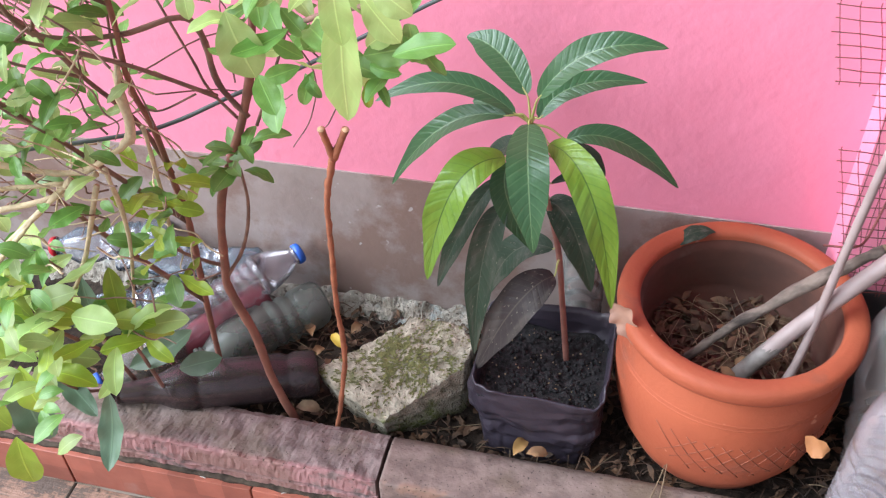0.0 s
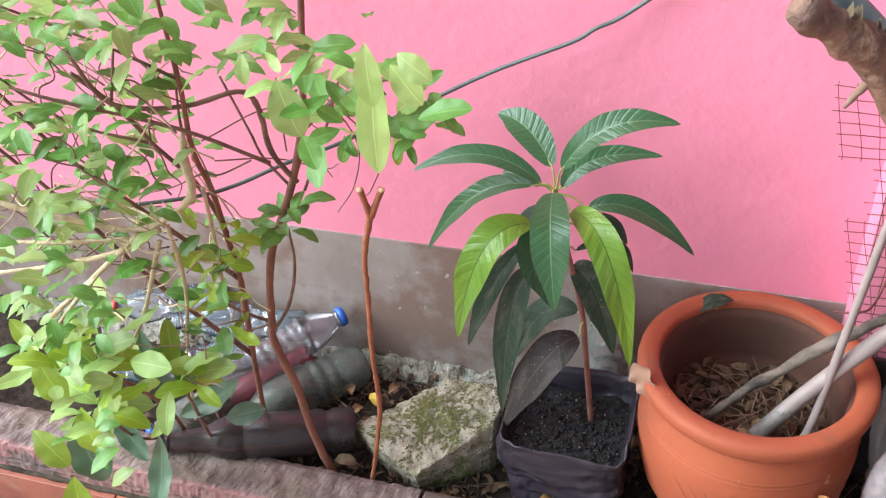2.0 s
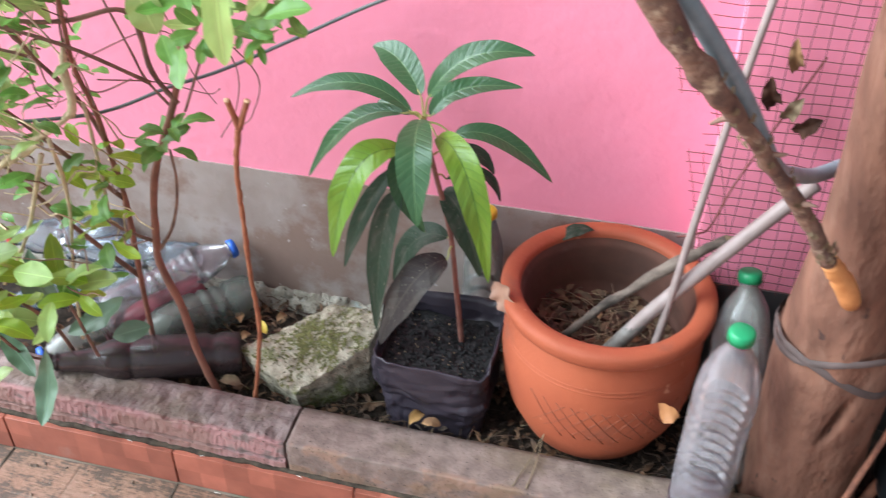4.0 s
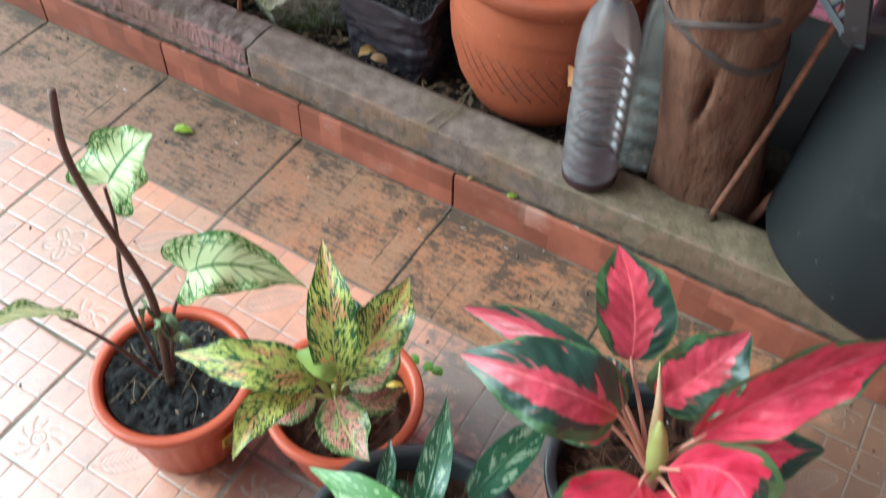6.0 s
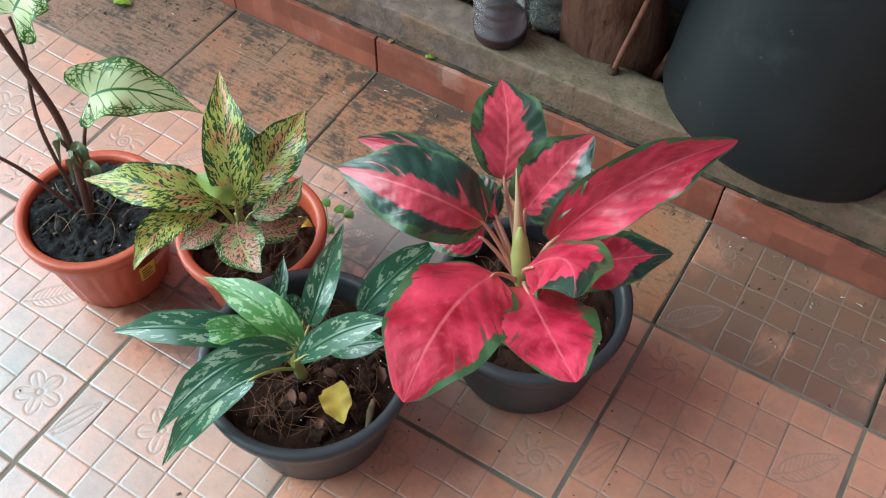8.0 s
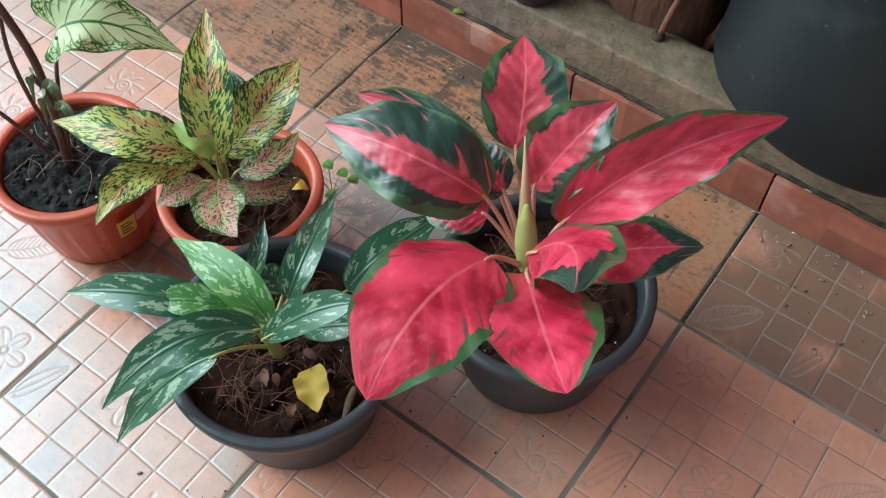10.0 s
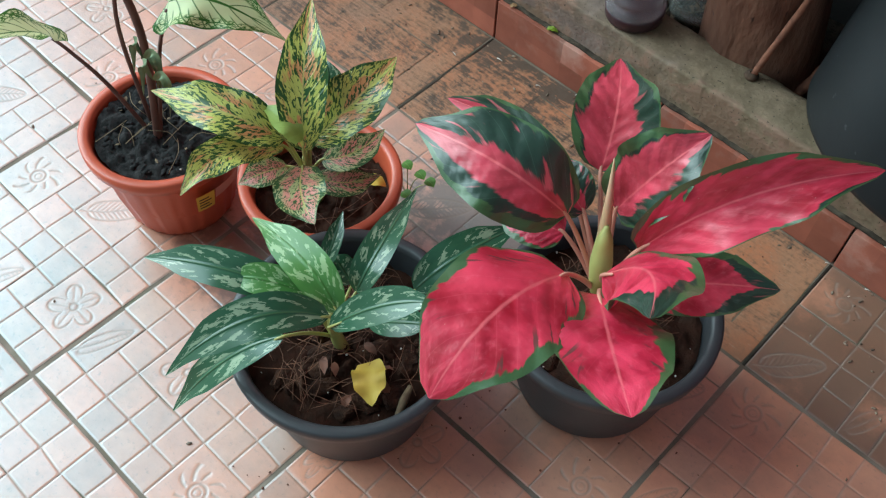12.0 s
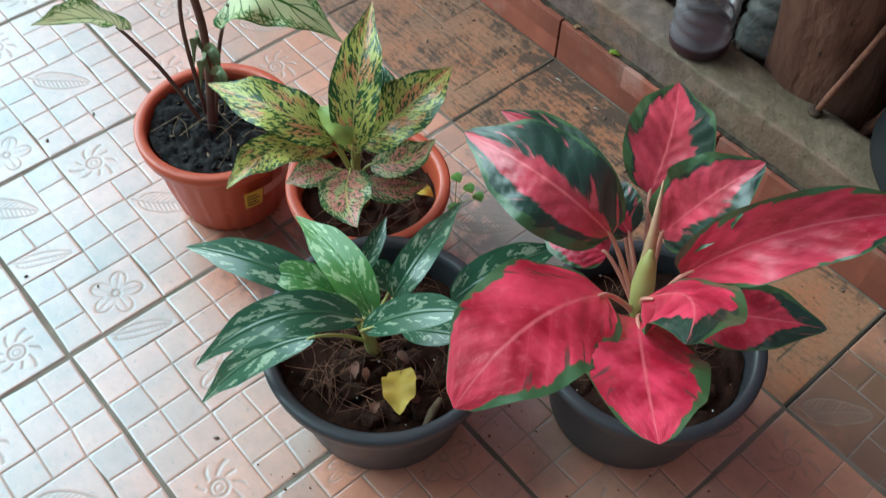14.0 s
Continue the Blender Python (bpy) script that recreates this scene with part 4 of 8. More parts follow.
# ---- pots on the tiles ----
def pot_plain(name, place, r, rb, h, material, soil, label, fluted=0, soil_drop=0.03):
    t = thing(name, place, label, "flower pot", "pots on the tiles")
    bm = bmesh.new()
    seg = 72
    prof = [(rb * 0.97, 0.0), (rb, 0.006), (rb + (r - rb) * 0.45, h * 0.5), (r - 0.008, h - 0.026), (r - 0.007, h - 0.022), (r - 0.001, h - 0.019), (r, h - 0.004), (r - 0.002, h), (r - 0.007, h), (r - 0.009, h - 0.005), (r - 0.012, h - 0.03), (rb + (r - rb) * 0.3, h * 0.35)]
    rings = []
    for i, (q, z) in enumerate(prof):
        ring = []
        for k in range(seg):
            a = 2 * math.pi * k / seg
            qq = q
            if fluted and 1 <= i <= 3:
                qq = q + 0.0022 * math.cos(a * fluted) * (1 if i < 3 else 0.3)
            ring.append(bm.verts.new((qq * math.cos(a), qq * math.sin(a), z)))
        rings.append(ring)
    for a, b in zip(rings, rings[1:]):
        for k in range(seg):
            bm.faces.new((a[k], a[(k + 1) % seg], b[(k + 1) % seg], b[k]))
    bm.faces.new(rings[0][::-1])
    part("body", bm, material, t)
    part("rim", lathe([(r - 0.010, h - 0.004), (r - 0.0085, h + 0.0005), (r - 0.006, h + 0.0022), (r + 0.002, h + 0.0024), (r + 0.0045, h + 0.0008), (r + 0.0048, h - 0.006), (r + 0.003, h - 0.016), (r - 0.001, h - 0.017)], 72), material, t)
    bm = bmesh.new()
    zs = h - soil_drop
    rs = r - 0.013
    centre = bm.verts.new((0, 0, zs + 0.006))
    prev = None
    for ring_i in range(1, 29):
        ring = []
        for k in range(96):
            a = 2 * math.pi * k / 96
            p = Vector((rs * ring_i / 28 * math.cos(a), rs * ring_i / 28 * math.sin(a), zs))
            q = p + Vector(place)
            p.z += noise.noise(q * 40) * 0.007 + noise.noise(q * 110) * 0.006 + noise.noise(q * 240) * 0.004
            ring.append(bm.verts.new(p))
        for k in range(96):
            if prev is None:
                bm.faces.new((centre, ring[k], ring[(k + 1) % 96]))
            else:
                bm.faces.new((prev[k], ring[k], ring[(k + 1) % 96], prev[(k + 1) % 96]))
        prev = ring
    part("soil", bm, soil, t, "dark soil filling the pot")
    return t


P1, P2, P3, P4 = (-0.092, -0.527, 0.0), (0.105, -0.442, 0.0), (0.285, -0.565, 0.0), (0.47, -0.347, 0.0)
pot1 = pot_plain("flower_pot", P1, 0.097, 0.070, 0.138, M_OPLAST, M_POTSOIL, "orange plastic flower pot with black soil and stickers", 28, 0.008)
pot_plain("flower_pot", P2, 0.094, 0.068, 0.136, M_OPLAST, M_COIR, "orange plastic flower pot with brown fibrous soil", 28, 0.03)
pot_plain("flower_pot", P3, 0.124, 0.094, 0.145, M_BLACK, M_COIR, "black plastic flower pot with coir and dry leaves", 0, 0.035)
pot_plain("flower_pot", P4, 0.119, 0.092, 0.147, M_BLACK, M_COIR, "black plastic flower pot under a red leaved plant", 0, 0.03)


def bent_patch(a0, a1, z0, z1, r_of, off=0.0012, n=6):
    """A sticker that follows a pot's side."""
    bm = bmesh.new()
    rows = []
    for j in (0, 1):
        z = (z0, z1)[j]
        rows.append([bm.verts.new(((r_of(z) + off) * math.cos(a0 + (a1 - a0) * k / n), (r_of(z) + off) * math.sin(a0 + (a1 - a0) * k / n), z)) for k in range(n + 1)])
    for k in range(n):
        bm.faces.new((rows[0][k], rows[0][k + 1], rows[1][k + 1], rows[1][k]))
    return bm


side1 = lambda z: 0.070 + 0.027 * (z - 0.0) / 0.112 + 0.002
st = part("sticker", bent_patch(radians(-17), radians(-2), 0.062, 0.10, side1), M_STICKER, pot1, "yellow sticker")
part("sticker", bent_patch(radians(-1), radians(22), 0.078, 0.10, side1), M_STICKER2, pot1, "faded pink sticker")
for k in range(4):
    part("print_bar", bent_patch(radians(-15), radians(-5 - 2 * (k % 2)), 0.068 + 0.007 * k, 0.071 + 0.007 * k, side1, 0.0016, 3), M_INK, st)


def bed_of(place, r, z, material_list, count, size, seed, name="litter", straw=0, label="", category="litter"):
    """Fallen leaves and fibres lying on a pot's soil."""
    rnd = random.Random(seed)
    bm = bmesh.new()
    for _ in range(count):
        a, q = rnd.uniform(0, 6.3), r * math.sqrt(rnd.random()) * 0.93
        c = Vector((place[0] + q * math.cos(a), place[1] + q * math.sin(a), z + rnd.uniform(0.002, 0.008)))
        d = Vector((math.cos(t := rnd.uniform(0, 6.3)), math.sin(t), rnd.uniform(-0.2, 0.3))) * size * rnd.uniform(0.5, 1.2)
        leaf(c - d / 2, c + Vector((0, 0, size * 0.12)), c + d / 2, size * rnd.uniform(0.25, 0.5), (rnd.uniform(-0.5, 0.5), rnd.uniform(-0.5, 0.5), 1), rnd.uniform(-0.5, 0.7), 0.2, rows=6, cols=4, bm=bm)
    ob = part(name, bm, material_list[0])
    tagged(ob, label or "dry brown leaves lying on the soil", category, kind="stuff")
    if straw:
        bm = bmesh.new()
        for _ in range(straw):
            a, q = rnd.uniform(0, 6.3), r * math.sqrt(rnd.random()) * 0.85
            c = Vector((place[0] + q * math.cos(a), place[1] + q * math.sin(a), z + rnd.uniform(0.003, 0.012)))
            t = rnd.uniform(0, 6.3)
            d = Vector((math.cos(t), math.sin(t), rnd.uniform(-0.15, 0.35))) * rnd.uniform(0.01, 0.03)
            b = Vector((rnd.uniform(-1, 1), rnd.uniform(-1, 1), rnd.uniform(0, 1))) * 0.008
            tube([c - d, c + b, c + d], (0.0005, 0.0003), 4, 3, bm=bm)
        tagged(part("fibres", bm, material_list[1]), "pale dry fibres and straws on the soil", "fibres", kind="stuff")


def husk(place, r, z, count, size, seed, material, label):
    """Rough lumps of coconut husk bedded in a pot."""
    rnd = random.Random(seed)
    bm = bmesh.new()
    for _ in range(count):
        a, q = rnd.uniform(0, 6.3), r * math.sqrt(rnd.random()) * 0.9
        m = Matrix.LocRotScale((place[0] + q * math.cos(a), place[1] + q * math.sin(a), z), Euler([rnd.uniform(-0.4, 0.4), rnd.uniform(-0.4, 0.4), rnd.uniform(0, 6.3)]), Vector((rnd.uniform(0.8, 1.6), rnd.uniform(0.5, 0.9), rnd.uniform(0.4, 0.7))) * size * rnd.uniform(0.6, 1.2))
        made = bmesh.ops.create_icosphere(bm, subdivisions=3, radius=1, matrix=m)
        for v in made["verts"]:
            v.co += noise.noise_vector(v.co * 130) * size * 0.22 + noise.noise_vector(v.co * 420) * size * 0.10
    tagged(part("husk_lumps", bm, material), label, "coconut husk", kind="stuff")


M_DARKDRY = mat("dark wet dry leaf", (0.07, 0.03, 0.017), 0.8, spec=0.25, var=(0.035, 0.016, 0.010), scale=40, bump=0.5)
M_FIBRE = mat("brown coir fibre", (0.22, 0.095, 0.050), 0.85, var=(0.07, 0.032, 0.018), scale=60)
M_REDDRY = mat("reddish brown husk", (0.17, 0.062, 0.032), 0.7, var=(0.09, 0.034, 0.02), scale=50, bump=0.6)
M_HUSK = mat("dark coconut husk", (0.075, 0.034, 0.020), 0.95, spec=0.2, var=(0.028, 0.014, 0.010), scale=90, detail=9, bump=1.0, bscale=420, bdist=0.004)
husk(P3, 0.100, 0.112, 42, 0.015, 31, M_HUSK, "dark brown husk lumps filling a black pot")
husk(P4, 0.095, 0.117, 34, 0.015, 32, M_HUSK, "dark brown husk lumps around the red plant")
bed_of(P3, 0.105, 0.120, (M_REDDRY, M_FIBRE), 10, 0.024, 21, straw=150, label="curled reddish brown husk pieces on coir")
bed_of(P4, 0.095, 0.124, (M_REDDRY, M_FIBRE), 8, 0.024, 22, straw=120, label="curled reddish brown husk pieces around red plant")
bed_of(P2, 0.078, 0.108, (M_DARKDRY, M_FIBRE), 12, 0.03, 13, straw=50, label="brown dry leaves on the pot soil")
husk(P1, 0.080, 0.130, 130, 0.0042, 41, M_POTSOIL, "black crumbs of potting soil in orange pot")
bed_of(P1, 0.082, 0.131, (M_STRAW, M_STRAW), 14, 0.009, 14, straw=14, label="few dry bits on black soil")
bm = bmesh.new()
rnd = random.Random(5)
for c, r, z, k in ((P1, 0.08, 0.124, 22), (P3, 0.1, 0.115, 14), (P4, 0.1, 0.12, 14)):
    for _ in range(k):
        a, q = rnd.uniform(0, 6.3), r * math.sqrt(rnd.random())
        bmesh.ops.create_icosphere(bm, subdivisions=1, radius=rnd.uniform(0.0005, 0.0016), matrix=Matrix.Translation((c[0] + q * math.cos(a), c[1] + q * math.sin(a), z + 0.003)))
tagged(part("grit", bm, M_WHITE), "white grit specks on potting soil", "grit", kind="stuff")
for c in ((0.345, -0.59, 0.128), ):
    yl = part("fallen_leaf", leaf(Vector(c) + Vector((-0.018, 0.016, 0.004)), Vector(c) + Vector((0, 0, 0.010)), Vector(c) + Vector((0.022, -0.018, 0.006)), 0.036, (0.4, -0.5, 0.8), 0.2, 0.25, (0.8, 0.4)), M_YEL)
    tagged(yl, "bright yellow fallen leaf on dark coir", "leaf")
tagged(part("fallen_leaf", leaf((0.14, -0.405, 0.118), (0.15, -0.395, 0.126), (0.162, -0.388, 0.118), 0.018, (0, 0, 1), 0.2, 0.1, (0.8, 0.4)), M_YEL), "small yellow leaf on the pot soil", "leaf")
tagged(part("bark_chip", tube([(0.375, -0.56, 0.122), (0.383, -0.578, 0.126), (0.392, -0.60, 0.124)], (0.003, 0.005, 0.002), 6), M_STRAW), "pale curled wood chip on dark coir", "wood chip")


# ---- potted plants ----
def plant(name, place, label, category):
    return thing(name, place, label, category, "potted plants on the tiles")


def add_leaf(owner, material, base, mid, tip, width, name="leaf", stalk=None, stalk_mat=None, stalk_r=0.003, label="", **kw):
    """A leaf blade as a part, with its stalk from the plant's crown."""
    o = Vector(owner.location)
    b = [Vector(p) - o for p in (base, mid, tip)]
    ob = part(name, leaf(*b, width, **kw), material, owner, label)
    if stalk is not None:
        s = Vector(stalk) - o
        part("leaf_stalk", tube([s, (s + b[0]) / 2 + Vector((0, 0, 0.006)), b[0], b[0] + (b[1] - b[0]) * 0.25], (stalk_r, stalk_r * 0.8, stalk_r * 0.6, stalk_r * 0.35), 8, 5), stalk_mat, owner)
    return ob


UPW = (0.25, -0.3, 0.92)
M_PINKSTALK = mat("pinkish leaf stalk", (0.62, 0.30, 0.22), 0.45, var=(0.55, 0.24, 0.18), scale=20)
M_PALESTALK = mat("pale green stalk", (0.42, 0.42, 0.14), 0.45, var=(0.34, 0.34, 0.10), scale=20)
M_SPATHE = mat("cream beige sheath", (0.55, 0.34, 0.23), 0.5, var=(0.52, 0.38, 0.19), scale=14)
red = plant("red_aglaonema", (P4[0], P4[1], 0.117), "red and dark green aglaonema in a black pot", "potted plant")
RS = (0.470, -0.385, 0.215)
o = Vector(red.location)
part("stem", tube([Vector((0.47, -0.35, 0.115)) - o, Vector((0.472, -0.37, 0.18)) - o, Vector((0.471, -0.395, 0.25)) - o], (0.010, 0.009, 0.006), 12), M_PINKSTALK, red, "pale pink stem")
part("sheath", tube([Vector((0.471, -0.40, 0.25)) - o, Vector((0.462, -0.392, 0.305)) - o, Vector((0.453, -0.383, 0.35)) - o, Vector((0.440, -0.369, 0.388)) - o], (0.0060, 0.0070, 0.0040, 0.0006), 12), M_SPATHE, red, "rolled pink and cream new leaf sheath")
part("spathe", tube([Vector(p) - o for p in ((0.474, -0.404, 0.246), (0.474, -0.404, 0.268), (0.471, -0.402, 0.292), (0.466, -0.397, 0.316), (0.462, -0.392, 0.330))], (0.005, 0.0095, 0.0112, 0.0082, 0.002), 14), M_PALESTALK, red, "swollen yellow green sheath at the stem")
RL = dict(face=UPW, quilt=0.085, shape=(0.80, 0.54), rows=30, cols=12, acum=0.42)
def red_leaf(m, b, c, t, w, **kw):
    add_leaf(red, m, b, c, t, w, stalk=RS, stalk_mat=M_PINKSTALK, stalk_r=0.0035, **{**RL, **kw})
red_leaf(M_REDTOP, (0.405, -0.322, 0.300), (0.380, -0.272, 0.330), (0.331, -0.199, 0.319), 0.088, fold=0.2, wave=0.08, label="red centred leaf with green margins")
red_leaf(M_REDHALF, (0.424, -0.402, 0.320), (0.362, -0.434, 0.369), (0.262, -0.440, 0.350), 0.092, fold=0.12, wave=0.10, face=(0.30, -0.55, 0.8), label="dark green leaf with a red midrib")
red_leaf(M_REDTOP, (0.394, -0.352, 0.290), (0.309, -0.343, 0.300), (0.205, -0.331, 0.262), 0.050, fold=0.25, wave=0.08, face=(0.2, -0.75, 0.6))
red_leaf(M_REDMIX, (0.418, -0.360, 0.280), (0.391, -0.358, 0.300), (0.354, -0.338, 0.300), 0.05, fold=0.2)
red_leaf(M_REDTOP, (0.453, -0.364, 0.320), (0.482, -0.363, 0.400), (0.503, -0.332, 0.440), 0.074, fold=0.3, wave=0.16, face=(0.1, -0.6, 0.8), label="red and dark green curled leaf")
red_leaf(M_REDSIDE, (0.499, -0.393, 0.330), (0.556, -0.350, 0.420), (0.628, -0.275, 0.452), 0.066, fold=0.40, wave=0.14, face=(0.32, -0.72, 0.6), acum=0.35, label="long red leaf with a green tip")
red_leaf(M_REDEND, (0.499, -0.394, 0.275), (0.555, -0.356, 0.295), (0.612, -0.322, 0.308), 0.066, fold=0.15, wave=0.05)
red_leaf(M_REDEND, (0.487, -0.425, 0.31), (0.535, -0.448, 0.392), (0.571, -0.506, 0.429), 0.085, fold=-0.35, wave=0.1, face=(-0.2, -0.2, 1), label="leaf folded to show its green underside")
red_leaf(M_RED, (0.498, -0.444, 0.310), (0.555, -0.517, 0.378), (0.608, -0.572, 0.414), 0.098, fold=0.10, wave=0.08, quilt=0.05, shape=(0.80, 0.50), acum=0.22, label="broad deep red leaf with thin green edge")
red_leaf(M_RED, (0.473, -0.465, 0.340), (0.473, -0.563, 0.392), (0.476, -0.641, 0.356), 0.112, fold=-0.06, wave=0.08, quilt=0.05, shape=(0.80, 0.50), acum=0.20, face=(0.1, -0.15, 1), label="broad bright red leaf with green margins")
red_leaf(M_RED, (0.417, -0.387, 0.270), (0.385, -0.399, 0.272), (0.341, -0.403, 0.255), 0.055, fold=0.15)

dot = plant("dotted_aglaonema", (P2[0], P2[1], 0.106), "yellow green aglaonema with dark dots and orange patches", "potted plant")
o = Vector(dot.location)
DS = (0.110, -0.462, 0.15)
part("stem", tube([Vector((0.106, -0.45, 0.10)) - o, Vector((0.109, -0.46, 0.15)) - o, Vector((0.116, -0.467, 0.20)) - o], (0.008, 0.007, 0.005), 10), M_PALESTALK, dot)
DL = dict(face=UPW, quilt=0.04, shape=(0.85, 0.62), rows=20, cols=8)
def dot_leaf(m, b, c, t, w, **kw):
    add_leaf(dot, m, b, c, t, w, stalk=DS, stalk_mat=M_PALESTALK, stalk_r=0.0028, **{**DL, **kw})
dot_leaf(M_DOT, (0.128, -0.478, 0.230), (0.112, -0.455, 0.310), (0.055, -0.388, 0.346), 0.054, fold=0.3, wave=0.12)
dot_leaf(M_DOT, (0.127, -0.466, 0.235), (0.149, -0.417, 0.280), (0.144, -0.350, 0.295), 0.064, fold=0.25, wave=0.18)
dot_leaf(M_DOT, (0.108, -0.486, 0.240), (0.058, -0.525, 0.275), (-0.038, -0.552, 0.256), 0.056, fold=0.25, wave=0.15)
dot_leaf(M_DOT, (0.101, -0.483, 0.220), (0.088, -0.552, 0.252), (0.094, -0.616, 0.244), 0.044, fold=0.25, wave=0.16)
dot_leaf(M_DOTP, (0.123, -0.478, 0.200), (0.166, -0.516, 0.222), (0.211, -0.536, 0.230), 0.058, fold=0.2, wave=0.14, label="pink and green dotted leaf")
dot_leaf(M_DOTP, (0.117, -0.447, 0.180), (0.142, -0.417, 0.190), (0.141, -0.368, 0.190), 0.04, fold=0.2)
dot_leaf(M_DOTP, (0.119, -0.462, 0.165), (0.155, -0.445, 0.170), (0.172, -0.405, 0.165), 0.036, fold=0.15)
dot_leaf(M_DOTP, (0.090, -0.476, 0.170), (0.081, -0.505, 0.175), (0.067, -0.532, 0.165), 0.036, fold=0.15)
dot_leaf(M_GREENL, (0.109, -0.449, 0.240), (0.109, -0.422, 0.275), (0.089, -0.405, 0.290), 0.036, fold=0.2)
dot_leaf(M_FRESH, (0.128, -0.474, 0.245), (0.118, -0.482, 0.272), (0.078, -0.490, 0.272), 0.036, fold=0.3, wave=0.1, label="fresh pale green new leaf")

grn = plant("green_aglaonema", (P3[0], P3[1], 0.11), "dark green aglaonema with silver flecks in black pot", "potted plant")
o = Vector(grn.location)
GS = (0.285, -0.585, 0.15)
part("stem", tube([Vector((0.283, -0.572, 0.10)) - o, Vector((0.286, -0.582, 0.15)) - o, Vector((0.298, -0.594, 0.22)) - o], (0.008, 0.007, 0.005), 10), M_PALESTALK, grn)
GL = dict(face=UPW, shape=(0.82, 0.6), rows=20, cols=8)
def green_leaf(m, b, c, t, w, **kw):
    add_leaf(grn, m, b, c, t, w, stalk=GS, stalk_mat=M_PALESTALK, stalk_r=0.0025, **{**GL, **kw})
green_leaf(M_GREENL, (0.265, -0.600, 0.222), (0.196, -0.646, 0.25), (0.119, -0.684, 0.228), 0.040, fold=0.2, wave=0.05)
green_leaf(M_GREENY, (0.275, -0.597, 0.232), (0.238, -0.622, 0.247), (0.202, -0.647, 0.240), 0.034, fold=0.2, label="lighter green flecked leaf")
green_leaf(M_GREENY, (0.309, -0.594, 0.235), (0.255, -0.587, 0.262), (0.165, -0.580, 0.240), 0.042, fold=0.25, wave=0.04, label="lighter green flecked leaf")
green_leaf(M_GREENL, (0.231, -0.548, 0.180), (0.226, -0.526, 0.205), (0.213, -0.499, 0.220), 0.020, fold=0.4)
green_leaf(M_GREENL, (0.259, -0.533, 0.165), (0.241, -0.532, 0.180), (0.228, -0.530, 0.185), 0.030, fold=0.3)
green_leaf(M_GREENL, (0.277, -0.543, 0.180), (0.270, -0.500, 0.212), (0.228, -0.402, 0.186), 0.036, fold=0.3, face=(0.2, -0.5, 0.85))
green_leaf(M_GREENL, (0.320, -0.614, 0.245), (0.362, -0.581, 0.295), (0.410, -0.558, 0.325), 0.034, fold=0.2)
green_leaf(M_GREENL, (0.333, -0.576, 0.225), (0.369, -0.566, 0.255), (0.402, -0.555, 0.275), 0.030, fold=0.15)
green_leaf(M_GREENL, (0.310, -0.489, 0.160), (0.328, -0.437, 0.192), (0.346, -0.353, 0.184), 0.046, fold=0.15)
green_leaf(M_GREENL, (0.312, -0.606, 0.245), (0.272, -0.672, 0.270), (0.235, -0.748, 0.215), 0.042, fold=0.15, wave=0.04)
green_leaf(M_GREENL, (0.282, -0.641, 0.215), (0.243, -0.692, 0.180), (0.208, -0.748, 0.098), 0.036, fold=0.2, wave=0.06)

cal = plant("caladium", (P1[0], P1[1], 0.122), "caladium with white green-veined leaves and dark stalks", "potted plant")
o = Vector(cal.location)
M_DSTALK = mat("dark purple brown stalk", (0.13, 0.06, 0.045), 0.5, var=(0.09, 0.04, 0.03), scale=30)
M_WITHER = mat("withered green strip", (0.22, 0.29, 0.16), 0.7, var=(0.15, 0.2, 0.10), scale=40)
def stalk(name, pts, r, m=M_DSTALK, owner=None, label=""):
    own = owner or cal
    q = Vector(own.location)
    return part(name, tube([Vector(p) - q for p in pts], r, 10, 6), m, own, label)
stalk("flower_stalk", [(-0.089, -0.539, 0.118), (-0.094, -0.522, 0.22), (-0.100, -0.516, 0.300), (-0.121, -0.526, 0.420), (-0.135, -0.527, 0.500), (-0.142, -0.512, 0.562)], (0.0055, 0.005, 0.0045, 0.004), label="tall dark cut stalk")
stalk("leaf_stalk", [(-0.092, -0.533, 0.12), (-0.070, -0.515, 0.262), (-0.024, -0.516, 0.357)], (0.0028, 0.002))
stalk("leaf_stalk", [(-0.100, -0.538, 0.12), (-0.130, -0.560, 0.205), (-0.160, -0.578, 0.25), (-0.177, -0.585, 0.262)], (0.003, 0.0018))
stalk("leaf_stalk", [(-0.112, -0.529, 0.12), (-0.129, -0.526, 0.27), (-0.140, -0.500, 0.36), (-0.139, -0.497, 0.418)], (0.003, 0.002))
add_leaf(cal, M_CALAD, (-0.030, -0.508, 0.360), (0.012, -0.476, 0.366), (0.066, -0.436, 0.322), 0.074, face=(0.15, -0.45, 0.9), fold=0.14, wave=0.26, shape=(0.50, 0.80), rows=30, cols=16, heart=1.15, label="white leaf with green veins")
add_leaf(cal, M_CALAD, (-0.139, -0.492, 0.420), (-0.130, -0.462, 0.445), (-0.112, -0.440, 0.462), 0.088, face=(0.1, -0.45, 0.9), fold=0.12, wave=0.24, shape=(0.52, 0.78), rows=26, cols=14, heart=1.0, label="white leaf with green veins and edges")
add_leaf(cal, M_CALAD, (-0.172, -0.585, 0.262), (-0.200, -0.605, 0.27), (-0.262, -0.655, 0.245), 0.075, face=(-0.2, 0.9, 0.45), fold=0.25, wave=0.12, shape=(0.62, 0.75), rows=20, cols=10, heart=0.5, label="leaf seen edge on")
